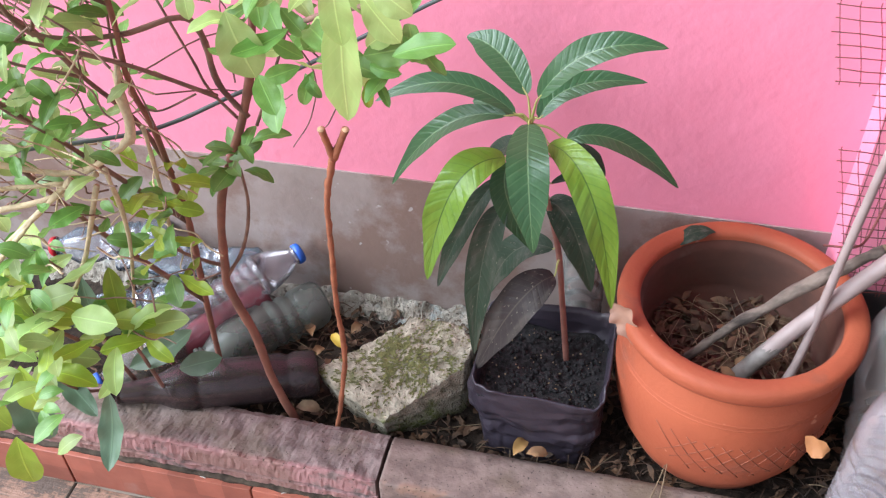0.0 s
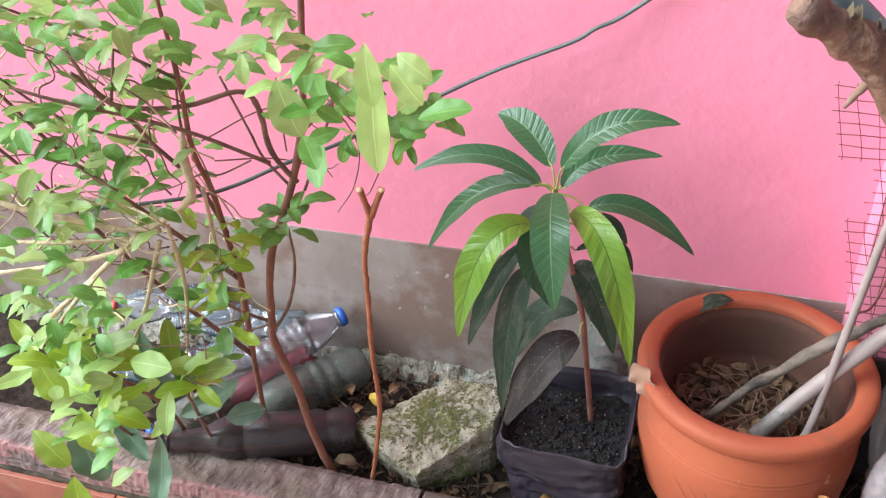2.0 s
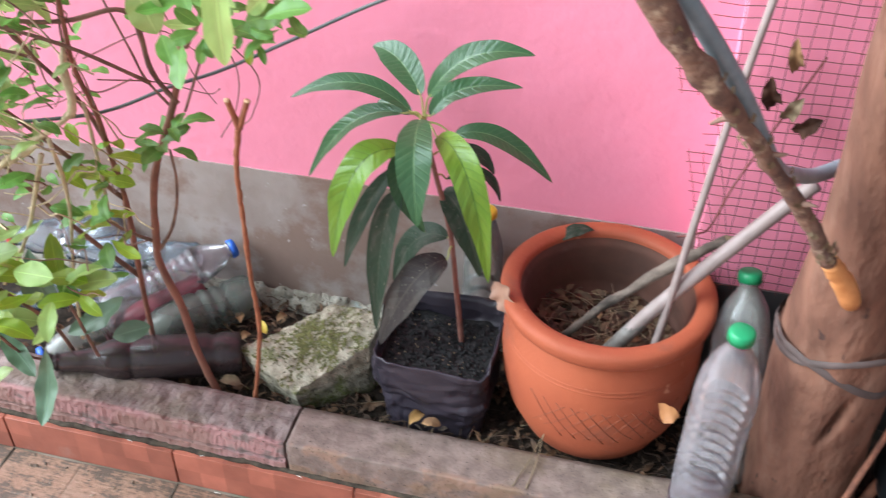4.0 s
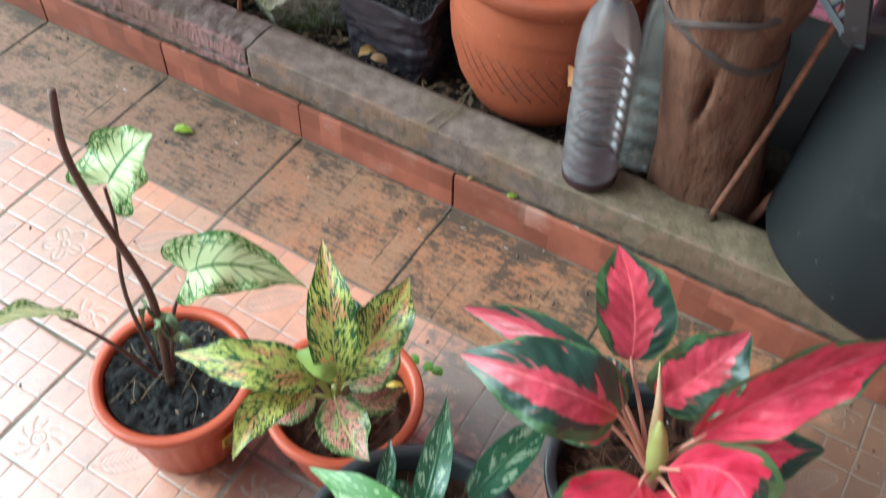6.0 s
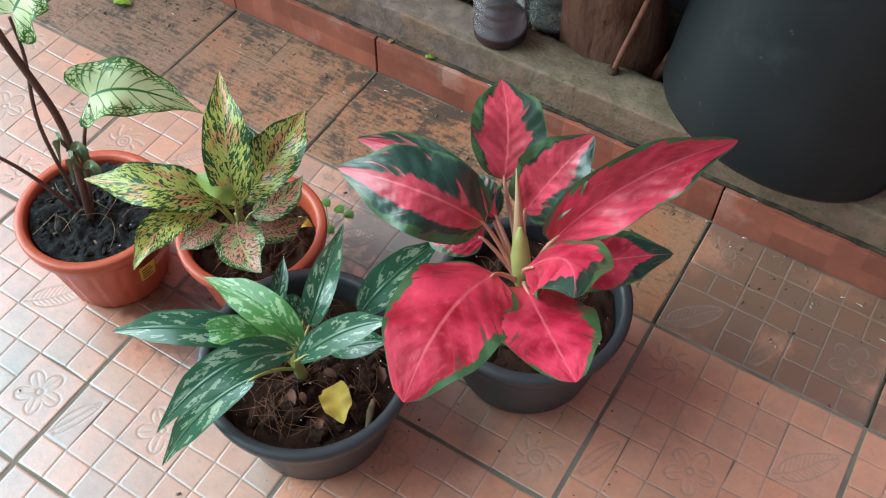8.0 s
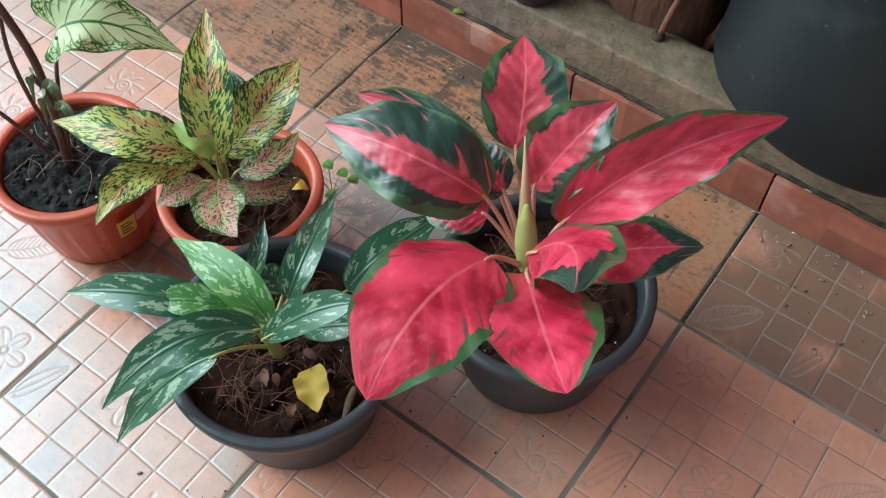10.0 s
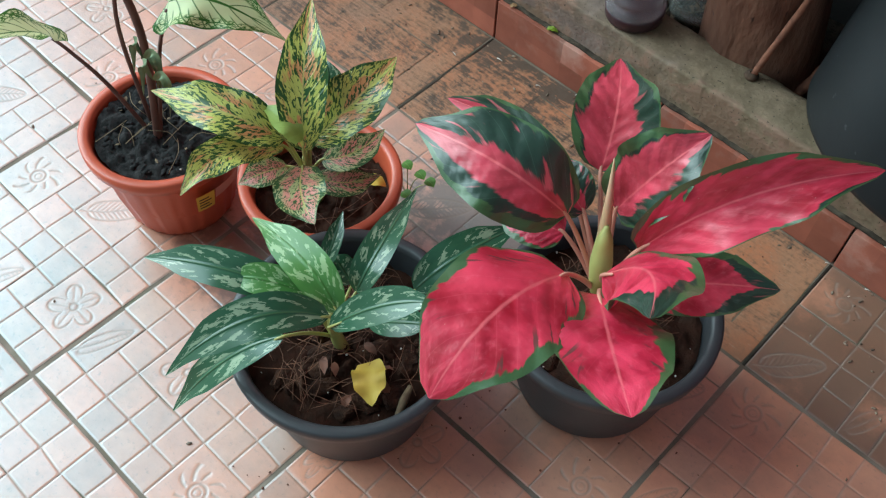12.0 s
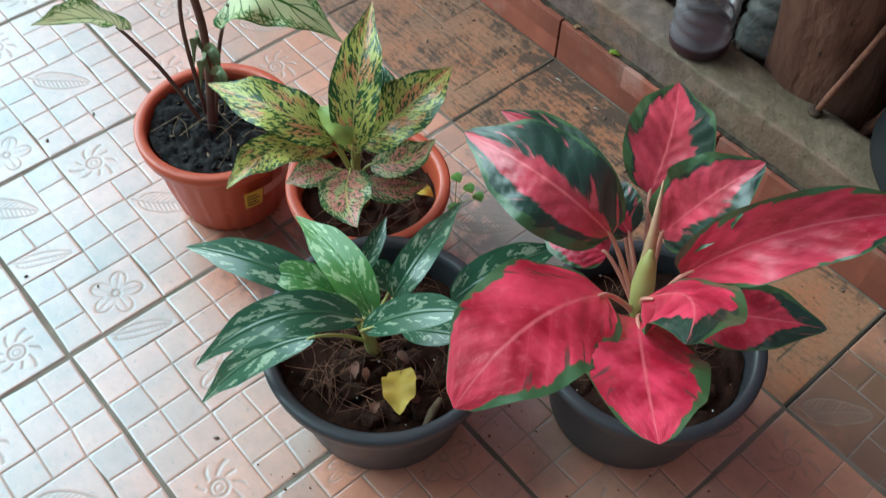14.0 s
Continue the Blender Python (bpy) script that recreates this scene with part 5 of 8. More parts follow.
for k in range(5):
    b = Vector((-0.104 + 0.012 * k, -0.52 - 0.004 * k, 0.235 + 0.012 * (k % 3)))
    q = b - o
    part("withered_strip", leaf(q, q + Vector((0.018 * (-1) ** k, 0.004, 0.012)), q + Vector((0.024 * (-1) ** k + 0.004, -0.008, -0.034)), 0.011, (0.3 * (-1) ** k, -0.9, 0.3), 0.5, 0.4, (0.7, 0.4), 14, 6, twist=3.0 * (-1) ** k, seed=k), M_WITHER, cal, "withered green strip")



# ---- clay pot, grow bag, rubble in the bed ----
clay = thing("clay_pot", (0.028, 0.222, SOIL), "large round terracotta pot with incised scale pattern", "clay pot")
clay.scale = (1.04, 1.04, 1.0)
body = lathe([(0.070, 0.0), (0.082, 0.004), (0.108, 0.035), (0.128, 0.08), (0.139, 0.13), (0.142, 0.175), (0.139, 0.215), (0.134, 0.235), (0.132, 0.248)], 96)
part("body", body, M_TERRA, clay)
part("rim", lathe([(0.131, 0.246), (0.135, 0.251), (0.144, 0.259), (0.1485, 0.267), (0.1495, 0.275), (0.1485, 0.2815), (0.1455, 0.2850), (0.140, 0.2868), (0.132, 0.2866), (0.1255, 0.2850), (0.1225, 0.2825), (0.1212, 0.278), (0.1205, 0.266)], 96), M_TERRA, clay, "thick rounded clay rim, chipped at back")
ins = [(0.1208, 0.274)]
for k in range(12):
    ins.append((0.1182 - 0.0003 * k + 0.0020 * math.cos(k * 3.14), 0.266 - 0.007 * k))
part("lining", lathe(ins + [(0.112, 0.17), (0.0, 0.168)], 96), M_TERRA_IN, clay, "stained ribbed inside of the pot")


def clay_r(z):
    pts = [(0.0, 0.078), (0.035, 0.108), (0.08, 0.128), (0.13, 0.139), (0.175, 0.142), (0.215, 0.139), (0.24, 0.1335)]
    for (z0, r0), (z1, r1) in zip(pts, pts[1:]):
        if z <= z1:
            return r0 + (r1 - r0) * (z - z0) / (z1 - z0)
    return pts[-1][1]


def clay_line(points, r=0.0009, m=None, name="incision"):
    return part(name, tube([((clay_r(z) + 0.0002) * math.cos(a), (clay_r(z) + 0.0002) * math.sin(a), z) for a, z in points], (r, r), 5, 3), m or M_INCISE, clay)


M_INCISE = mat("dark groove in clay", (0.26, 0.075, 0.035), 0.8, var=(0.2, 0.06, 0.03), scale=30)
for z in (0.205, 0.212):
    part("ridge", lathe([(clay_r(z) - 0.001, z - 0.0015), (clay_r(z) + 0.0015, z), (clay_r(z) - 0.001, z + 0.0015)], 96), M_TERRA, clay)
for k in range(9):
    a0 = radians(-104 + 8.5 * k)
    clay_line([(a0, 0.100 + 0.004 * (k % 3)), (a0 - radians(10), 0.135), (a0 - radians(21), 0.172)])
    clay_line([(a0 - radians(20), 0.105 + 0.005 * (k % 2)), (a0 - radians(10), 0.137), (a0 + radians(1), 0.170)], 0.0007)
for k in range(3):
    a0 = radians(-52 + 13 * k)
    clay_line([(a0 + radians(2) * math.cos(t), 0.13 + 0.025 * k * 0.3 + 0.02 * math.sin(t)) for t in (0.2, 1.2, 2.2, 3.4, 4.4, 5.4)], 0.0010, M_TERRA, "moulded_scroll")

# dry litter in the clay pot
rnd = random.Random(21)
bm = bmesh.new()
for _ in range(420):
    a, q = rnd.uniform(0, 6.3), 0.110 * math.sqrt(rnd.random())
    c = Vector((0.028 + q * math.cos(a), 0.222 + q * math.sin(a), SOIL + 0.174 + rnd.uniform(0, 0.018)))
    t = rnd.uniform(0, 6.3)
    d = Vector((math.cos(t), math.sin(t), rnd.uniform(-0.3, 0.5))) * rnd.uniform(0.006, 0.017)
    leaf(c - d, c + Vector((0, 0, 0.003)), c + d, rnd.uniform(0.004, 0.012), (rnd.uniform(-0.8, 0.8), rnd.uniform(-0.8, 0.8), 1), rnd.uniform(-0.6, 0.8), 0.4, rows=5, cols=3, bm=bm, seed=rnd.uniform(0, 9))
tagged(part("leaf_litter", bm, mat("brown pot litter", (0.17, 0.105, 0.055), 0.85, var=(0.045, 0.028, 0.018), scale=30)), "dry brown leaf litter filling the clay pot", "leaf litter", kind="stuff")
bm = bmesh.new()
for _ in range(60):
    a, q = rnd.uniform(0, 6.3), 0.095 * math.sqrt(rnd.random())
    c = Vector((0.028 + q * math.cos(a), 0.222 + q * math.sin(a), SOIL + 0.186 + rnd.uniform(0, 0.014)))
    t = rnd.uniform(0, 6.3)
    d = Vector((math.cos(t), math.sin(t), rnd.uniform(-0.2, 0.3))) * rnd.uniform(0.012, 0.04)
    tube([c - d, c + Vector((rnd.uniform(-1, 1), rnd.uniform(-1, 1), 1)) * 0.004, c + d], (0.0007, 0.0004), 4, 3, bm=bm)
tagged(part("twig_litter", bm, M_STRAW), "pale dry straws and twigs in the clay pot", "straw", kind="stuff")
for k in range(5):
    a, q = rnd.uniform(0, 6.3), 0.08 * math.sqrt(rnd.random())
    c = Vector((0.028 + q * math.cos(a), 0.222 + q * math.sin(a), SOIL + 0.196))
    d = Vector((rnd.uniform(-1, 1), rnd.uniform(-1, 1), 0.4)) * 0.012
    tagged(part("dry_leaf", leaf(c - d, c + Vector((0, 0, 0.004)), c + d, 0.014, (0.2, -0.4, 1), 0.3, 0.2, rows=8, cols=4), M_DRY), "curled dry tan leaf on the litter", "leaf", "dry leaves in the clay pot")

log = thing("log_stick", (-0.016, 0.20, 0.31), "weathered grey stick leaning in the clay pot", "stick")
o = Vector(log.location)
part("stick", tube([Vector(p) - o for p in ((-0.030, 0.19, 0.284), (0.020, 0.205, 0.338), (0.063, 0.215, 0.380), (0.12, 0.23, 0.428), (0.176, 0.245, 0.465))], (0.005, 0.0066, 0.007, 0.0082, 0.007), 14, 16, 0.38), M_LOG, log)
part("broken_end", tube([Vector((0.174, 0.245, 0.464)) - o, Vector((0.19, 0.25, 0.470)) - o], (0.007, 0.001), 8, 4, 0.5), M_STRAW, log)
pvc = thing("plastic_pipe", (0.04, 0.18, 0.28), "thick dirty white pipe leaning in the clay pot", "pipe")
o = Vector(pvc.location)
part("pipe", tube([Vector(p) - o for p in ((0.035, 0.178, 0.272), (0.101, 0.20, 0.368), (0.22, 0.242, 0.508), (0.27, 0.255, 0.568))], (0.0105, 0.0105), 20, 6), M_POLE, pvc)
part("sleeve", tube([Vector(p) - o for p in ((0.03, 0.176, 0.266), (0.068, 0.189, 0.321), (0.082, 0.194, 0.341))], (0.0112, 0.0114, 0.0109), 16, 4), mat("muddy grey pipe end", (0.24, 0.22, 0.2), 0.5, var=(0.14, 0.12, 0.1), scale=60), pvc, "muddy grey lower end")
pole = thing("thin_pole", (0.1, 0.185, 0.3), "thin dirty white pole leaning in the clay pot", "pole")
o = Vector(pole.location)
part("rod", tube([Vector(p) - o for p in ((0.097, 0.180, 0.275), (0.109, 0.19, 0.331), (0.128, 0.215, 0.508), (0.150, 0.24, 0.690), (0.20, 0.27, 1.05))], (0.0058, 0.0056, 0.0052, 0.005), 14, 6), M_POLE, pole)
wire = thing("twisted_wire", (0.118, 0.27, 0.45), "thin rusty wire twisted round the pole", "wire")
o = Vector(wire.location)
part("strand", tube([Vector(p) - o for p in ((0.112, 0.262, 0.446), (0.125, 0.235, 0.470), (0.134, 0.212, 0.492), (0.150, 0.235, 0.490), (0.173, 0.28, 0.532), (0.204, 0.30, 0.60), (0.25, 0.305, 0.72))], (0.0016, 0.0014), 6, 6), M_RUST, wire)

# chip on the rim: a dry leaf and a torn piece
tagged(part("curled_leaf", leaf((-0.128, 0.165, 0.392), (-0.110, 0.155, 0.372), (-0.098, 0.142, 0.345), 0.034, (-0.5, -0.8, 0.3), 0.35, 0.3, (0.7, 0.5)), mat("tan papery leaf", (0.25, 0.14, 0.10), 0.7, var=(0.36, 0.2, 0.13), scale=30)), "tan curled papery leaf caught on the pot rim", "leaf")
tagged(part("green_leaf_bit", leaf((-0.060, 0.318, 0.366), (-0.035, 0.336, 0.378), (-0.008, 0.345, 0.374), 0.024, (0, -0.3, 1), -0.2, 0.1), M_MANGOD), "small dark green leaf lying on the pot rim", "leaf")
tagged(part("fallen_leaf", leaf((0.124, 0.103, 0.262), (0.138, 0.090, 0.270), (0.152, 0.092, 0.268), 0.028, (0, -0.9, 0.4), 0.15, 0.1, (0.6, 0.5)), mat("orange tan leaf", (0.40, 0.18, 0.065), 0.6, var=(0.32, 0.13, 0.05), scale=30)), "round tan orange leaf against the clay pot", "leaf")

bag = thing("grow_bag", (-0.215, 0.195, SOIL), "black plastic grow bag folded open with dark soil", "grow bag")


def bag_mesh():
    """A soft square bag with a turned, sagging mouth."""
    bm = bmesh.new()
    seg, rows = 160, 64
    rings = []
    for j in range(rows + 1):
        v = j / rows
        ring = []
        for k in range(seg):
            a = 2 * math.pi * k / seg
            c, s = math.cos(a), math.sin(a)
            e = 0.30 + 0.12 * (1 - v)
            x = math.copysign(abs(c) ** e, c) * (0.078 + 0.015 * v)
            y = math.copysign(abs(s) ** e, s) * (0.066 + 0.012 * v)
            top = 0.148 + 0.026 * (s + 1) / 2 + 0.005 * math.sin(3 * a + 1) + 0.012 * max(0, math.cos(a - 0.8)) ** 6
            p = Vector((x, y, v * top))
            q = p * 16
            p += noise.noise_vector(q) * 0.013 * math.sin(v * 2.6) + noise.noise_vector(Vector((q.x * 1.5, q.y * 1.5, q.z * 4.0)) + Vector((3, 0, 0))) * 0.007 * math.sin(v * 3.0) + noise.noise_vector(Vector((q.x * 5, q.y * 5, q.z * 3.2))) * 0.0028 + noise.noise_vector(q * 11) * 0.0009
            ring.append(bm.verts.new(p))
        rings.append(ring)
    for k in range(3):
        ring = []
        for i in range(seg):
            p = rings[rows][i].co.copy()
            c = Vector((0, 0, p.z))
            d = (p - c)
            ring.append(bm.verts.new(c + d * (0.975 - 0.03 * k) + Vector((0, 0, -0.012 * k if k else 0.001))))
        rings.append(ring)
    for a, b in zip(rings, rings[1:]):
        for i in range(seg):
            j = (i + 1) % seg
            bm.faces.new((a[i], a[j], b[j], b[i]))
    bm.faces.new(rings[0][::-1])
    return bm


part("sleeve", bag_mesh(), M_BAG, bag, "wrinkled dusty black plastic film")
bm = bmesh.new()
prev = None
for ring_i in range(1, 15):
    ring = []
    for k in range(64):
        a = 2 * math.pi * k / 64
        c, q = math.cos(a), math.sin(a)
        p = Vector((math.copysign(abs(c) ** 0.32, c) * 0.089, math.copysign(abs(q) ** 0.32, q) * 0.075, 0)) * (ring_i / 14)
        p.z = 0.128 + noise.noise(p * 50) * 0.006 + noise.noise(p * 130) * 0.005 + noise.noise(p * 300) * 0.003
        ring.append(bm.verts.new(p))
    for k in range(64):
        if prev:
            bm.faces.new((prev[k], ring[k], ring[(k + 1) % 64], prev[(k + 1) % 64]))
    if not prev:
        bm.faces.new(ring)
    prev = ring
part("soil", bm, M_POTSOIL, bag, "black soil with pale specks")
crumbs = random.Random(61)
for count, lo, hi, material, label in ((420, 0.0012, 0.0042, M_POTSOIL, "black crumbs of soil in the grow bag"), (70, 0.0008, 0.0022, M_STRAW, "pale and tan bits on the grow bag soil")):
    bm = bmesh.new()
    for _ in range(count):
        p = Vector((-0.215 + crumbs.uniform(-0.08, 0.08), 0.195 + crumbs.uniform(-0.066, 0.066), SOIL + 0.131))
        r = crumbs.uniform(lo, hi)
        bmesh.ops.create_icosphere(bm, subdivisions=1, radius=r, matrix=Matrix.LocRotScale(p, Euler((crumbs.uniform(0, 3), crumbs.uniform(0, 3), crumbs.uniform(0, 3))), (1, crumbs.uniform(0.5, 1), crumbs.uniform(0.4, 1))))
    tagged(part("soil_crumbs", bm, material, smooth=False), label, "soil crumbs", kind="stuff")

block = thing("rubble_block", (-0.43, 0.18, SOIL), "broken mortar block with green moss on top", "rubble")


def rubble():
    """A slanted broken slab of mortar with a ragged outline."""
    bm = bmesh.new()
    top = [(-0.552, 0.176, 0.146), (-0.49, 0.132, 0.150), (-0.428, 0.103, 0.152), (-0.372, 0.138, 0.188), (-0.325, 0.172, 0.212), (-0.312, 0.200, 0.235), (-0.345, 0.244, 0.225), (-0.415, 0.268, 0.198), (-0.49, 0.222, 0.166)]
    o = Vector(block.location)
    c0 = sum((Vector(p) for p in top), Vector()) / len(top) + Vector((0, 0, 0.004))
    low = [Vector((p[0] * 0.9 + c0.x * 0.1, p[1] * 0.88 + c0.y * 0.12 + 0.012, SOIL - 0.01)) for p in top]
    v0 = bm.verts.new(c0 - o)
    vt = [bm.verts.new(Vector(p) - o) for p in top]
    vl = [bm.verts.new(p - o) for p in low]
    n = len(top)
    for k in range(n):
        j = (k + 1) % n
        bm.faces.new((v0, vt[k], vt[j]))
        bm.faces.new((vt[k], vl[k], vl[j], vt[j]))
    bm.faces.new(vl)
    bmesh.ops.recalc_face_normals(bm, faces=bm.faces)
    bmesh.ops.subdivide_edges(bm, edges=bm.edges[:], cuts=23, use_grid_fill=True)
    bmesh.ops.triangulate(bm, faces=[f for f in bm.faces if len(f.verts) > 4])
    for v in bm.verts:
        q = v.co + Vector((5, 0, 0))
        v.co += noise.noise_vector(q * 22) * 0.005 + noise.noise_vector(q * 70) * 0.0035 + noise.noise_vector(q * 190) * 0.0018
    bm.normal_update()
    return bm


part("mortar", rubble(), M_MOSS, block)
bm = rubble()
mid = Vector((-0.425, 0.185, 0.19)) - Vector(block.location)
for v in bm.verts:
    v.co += v.normal * (0.0009 + 0.0012 * abs(noise.noise(v.co * 260)))
gone = []
for f in bm.faces:
    c = f.calc_center_median()
    d = Vector(((c.x - mid.x) / 0.075, (c.y - mid.y) / 0.055, 0)).length
    if f.normal.z < 0.45 or d + 0.8 * noise.noise(c * 30) + 1.1 * noise.noise(c * 120) + 1.5 * noise.noise(c * 330) > 0.70:
        gone.append(f)
bmesh.ops.delete(bm, geom=gone, context="FACES")
part("moss", bm, mat("olive green moss", (0.165, 0.165, 0.065), 0.95, var=(0.085, 0.085, 0.035), scale=120, bump=1.0, bscale=350, bdist=0.004, spec=0.1), block, "patch of olive green moss")

# leaf litter on the bed soil
bm = bmesh.new()
bm2 = bmesh.new()
for _ in range(1300):
    x, y = rnd.uniform(-0.95, 0.35), rnd.uniform(0.105, WALL - 0.03)
    c = Vector((x, y, SOIL + rnd.uniform(0.004, 0.018)))
    t = rnd.uniform(0, 6.3)
    d = Vector((math.cos(t), math.sin(t), rnd.uniform(-0.3, 0.5))) * rnd.uniform(0.004, 0.012)
    leaf(c - d, c + Vector((0, 0, rnd.uniform(0.001, 0.005))), c + d, rnd.uniform(0.003, 0.011), (rnd.uniform(-0.8, 0.8), rnd.uniform(-0.8, 0.8), 1), rnd.uniform(-0.7, 0.8), 0.5, rows=4, cols=3, bm=bm, seed=rnd.uniform(0, 9))
bm3 = bmesh.new()
for _ in range(700):
    x, y = rnd.uniform(-0.75, 0.33), rnd.uniform(0.105, WALL - 0.03)
    c = Vector((x, y, SOIL + rnd.uniform(0.004, 0.020)))
    t = rnd.uniform(0, 6.3)
    d = Vector((math.cos(t), math.sin(t), rnd.uniform(-0.2, 0.3))) * rnd.uniform(0.005, 0.022)
    tube([c - d, c + Vector((rnd.uniform(-1, 1), rnd.uniform(-1, 1), 1)) * 0.003, c + d], (rnd.uniform(0.0007, 0.0018), 0.0005), 4, 2, bm=bm3)
tagged(part("twig_litter", bm3, M_DARKTWIG), "dark brown rotting twigs on the bed soil", "twigs", kind="stuff")
for _ in range(60):
    x, y = rnd.uniform(-0.6, 0.3), rnd.uniform(0.11, WALL - 0.03)
    c = Vector((x, y, SOIL + rnd.uniform(0.012, 0.024)))
    t = rnd.uniform(0, 6.3)
    d = Vector((math.cos(t), math.sin(t), rnd.uniform(-0.2, 0.25))) * rnd.uniform(0.01, 0.045)
    tube([c - d, c + Vector((0, 0, 0.003)), c + d], (0.0011, 0.0006), 4, 3, bm=bm2)
tagged(part("leaf_litter", bm, mat("mixed leaf litter", (0.15, 0.078, 0.038), 0.85, var=(0.035, 0.022, 0.014), scale=25)), "dark brown leaf litter on the bed soil", "leaf litter", kind="stuff")
tagged(part("twig_litter", bm2, M_STRAW), "pale dry straws on the bed soil", "straw", kind="stuff")
for c, m, s in (((-0.555, 0.27, 0.11), M_YEL, 0.03), ((-0.60, 0.28, 0.115), M_DRY, 0.034), ((-0.575, 0.24, 0.11), M_DRY, 0.03), ((-0.55, 0.125, 0.12), M_STRAW, 0.036), ((-0.53, 0.30, 0.112), M_DRY, 0.028), ((-0.23, 0.106, 0.142), mat("tan orange leaf", (0.42, 0.25, 0.08), 0.6, var=(0.30, 0.16, 0.06), scale=40), 0.036), ((-0.205, 0.102, 0.140), M_DRY, 0.03)):
    c = Vector(c)
    d = Vector((math.cos(t := rnd.uniform(0, 6.3)), math.sin(t), 0.15)) * s / 2
    tagged(part("fallen_leaf", leaf(c - d, c + Vector((0, 0, 0.006)), c + d, s * 0.5, (0.1, -0.4, 1), 0.3, 0.2, rows=8, cols=6), m), "tan and yellow fallen leaf on the bed", "leaf", "fallen leaves in the bed")

# ---- mango seedling ----
mango = thing("mango_seedling", (-0.184, 0.216, 0.215), "young mango tree with drooping glossy leaves in a grow bag", "mango seedling")
o = Vector(mango.location)
M_MSTEM = mat("reddish seedling stem", (0.28, 0.12, 0.085), 0.7, var=(0.2, 0.08, 0.06), scale=40)
part("stem", tube([Vector(p) - o for p in ((-0.184, 0.216, 0.205), (-0.198, 0.226, 0.32), (-0.211, 0.235, 0.415), (-0.242, 0.250, 0.523), (-0.256, 0.255, 0.587))], (0.0044, 0.004, 0.0038, 0.0035, 0.0034), 12), M_MSTEM, mango)
ML = dict(face=(0, -0.55, 0.83), shape=(0.90, 0.55), rows=36, cols=10, quilt=0.09, acum=0.30)
def mango_leaf(m, b, c, t, w, top=(-0.254, 0.254, 0.582), **kw):
    add_leaf(mango, m, b, c, t, w * 0.84, stalk=top, stalk_mat=M_PALESTALK, stalk_r=0.0018, **{**ML, **kw})
mango_leaf(M_MANGO, (-0.261, 0.262, 0.617), (-0.302, 0.300, 0.647), (-0.346, 0.320, 0.653), 0.052, fold=0.2)
mango_leaf(M_MANGO, (-0.245, 0.245, 0.626), (-0.189, 0.250, 0.690), (-0.107, 0.260, 0.698), 0.044, fold=0.25, wave=0.06)
mango_leaf(M_MANGO, (-0.244, 0.250, 0.594), (-0.206, 0.280, 0.625), (-0.125, 0.290, 0.633), 0.036, fold=0.25, wave=0.08)
mango_leaf(M_MANGO, (-0.210, 0.250, 0.568), (-0.147, 0.260, 0.567), (-0.071, 0.265, 0.504), 0.036, fold=0.25, wave=0.05)
mango_leaf(M_MANGO, (-0.283, 0.250, 0.593), (-0.365, 0.260, 0.558), (-0.438, 0.265, 0.452), 0.036, fold=0.3, wave=0.08)
mango_leaf(M_MANGO, (-0.272, 0.250, 0.597), (-0.351, 0.250, 0.631), (-0.441, 0.235, 0.603), 0.034, fold=0.2, wave=0.06)
mango_leaf(M_MANGO, (-0.275, 0.265, 0.584), (-0.309, 0.285, 0.584), (-0.333, 0.290, 0.580), 0.030, fold=0.2)
mango_leaf(M_MANGOY, (-0.278, 0.220, 0.553), (-0.330, 0.170, 0.538), (-0.363, 0.150, 0.400), 0.058, fold=0.2, wave=0.10, quilt=0.17, label="bright yellow green quilted leaf")
mango_leaf(M_MANGO, (-0.253, 0.230, 0.599), (-0.240, 0.150, 0.590), (-0.224, 0.105, 0.512), 0.058, fold=0.15, wave=0.05, quilt=0.06)
mango_leaf(M_MANGOY, (-0.227, 0.220, 0.581), (-0.169, 0.150, 0.572), (-0.130, 0.125, 0.421), 0.050, fold=0.2, wave=0.10, quilt=0.17, label="bright yellow green quilted leaf")
mango_leaf(M_MANGOD, (-0.273, 0.200, 0.496), (-0.296, 0.175, 0.426), (-0.305, 0.158, 0.262), 0.048, top=(-0.240, 0.249, 0.52), fold=0.2, label="dusty old drooping leaf")
mango_leaf(M_MANGOD, (-0.231, 0.290, 0.510), (-0.192, 0.310, 0.506), (-0.163, 0.315, 0.470), 0.028, top=(-0.242, 0.25, 0.53), fold=0.25)
mango_leaf(M_MANGOD, (-0.230, 0.290, 0.467), (-0.179, 0.310, 0.471), (-0.152, 0.315, 0.422), 0.020, top=(-0.235, 0.245, 0.5), fold=0.3)
mango_leaf(M_MANGOD, (-0.286, 0.220, 0.521), (-0.324, 0.190, 0.462), (-0.358, 0.180, 0.359), 0.034, top=(-0.242, 0.25, 0.53), fold=0.3)
mango_leaf(M_MANGOB, (-0.209, 0.210, 0.380), (-0.252, 0.170, 0.356), (-0.302, 0.155, 0.234), 0.064, top=(-0.206, 0.233, 0.39), fold=0.1, wave=0.1, label="grey brown torn old leaf")
mango_leaf(M_MANGOD, (-0.228, 0.255, 0.466), (-0.193, 0.235, 0.444), (-0.161, 0.225, 0.345), 0.055, top=(-0.23, 0.244, 0.48), fold=0.2, label="dusty old drooping leaf")
mango_leaf(M_MANGO, (-0.273, 0.220, 0.545), (-0.272, 0.200, 0.510), (-0.237, 0.190, 0.439), 0.044, top=(-0.244, 0.25, 0.54), fold=0.3)
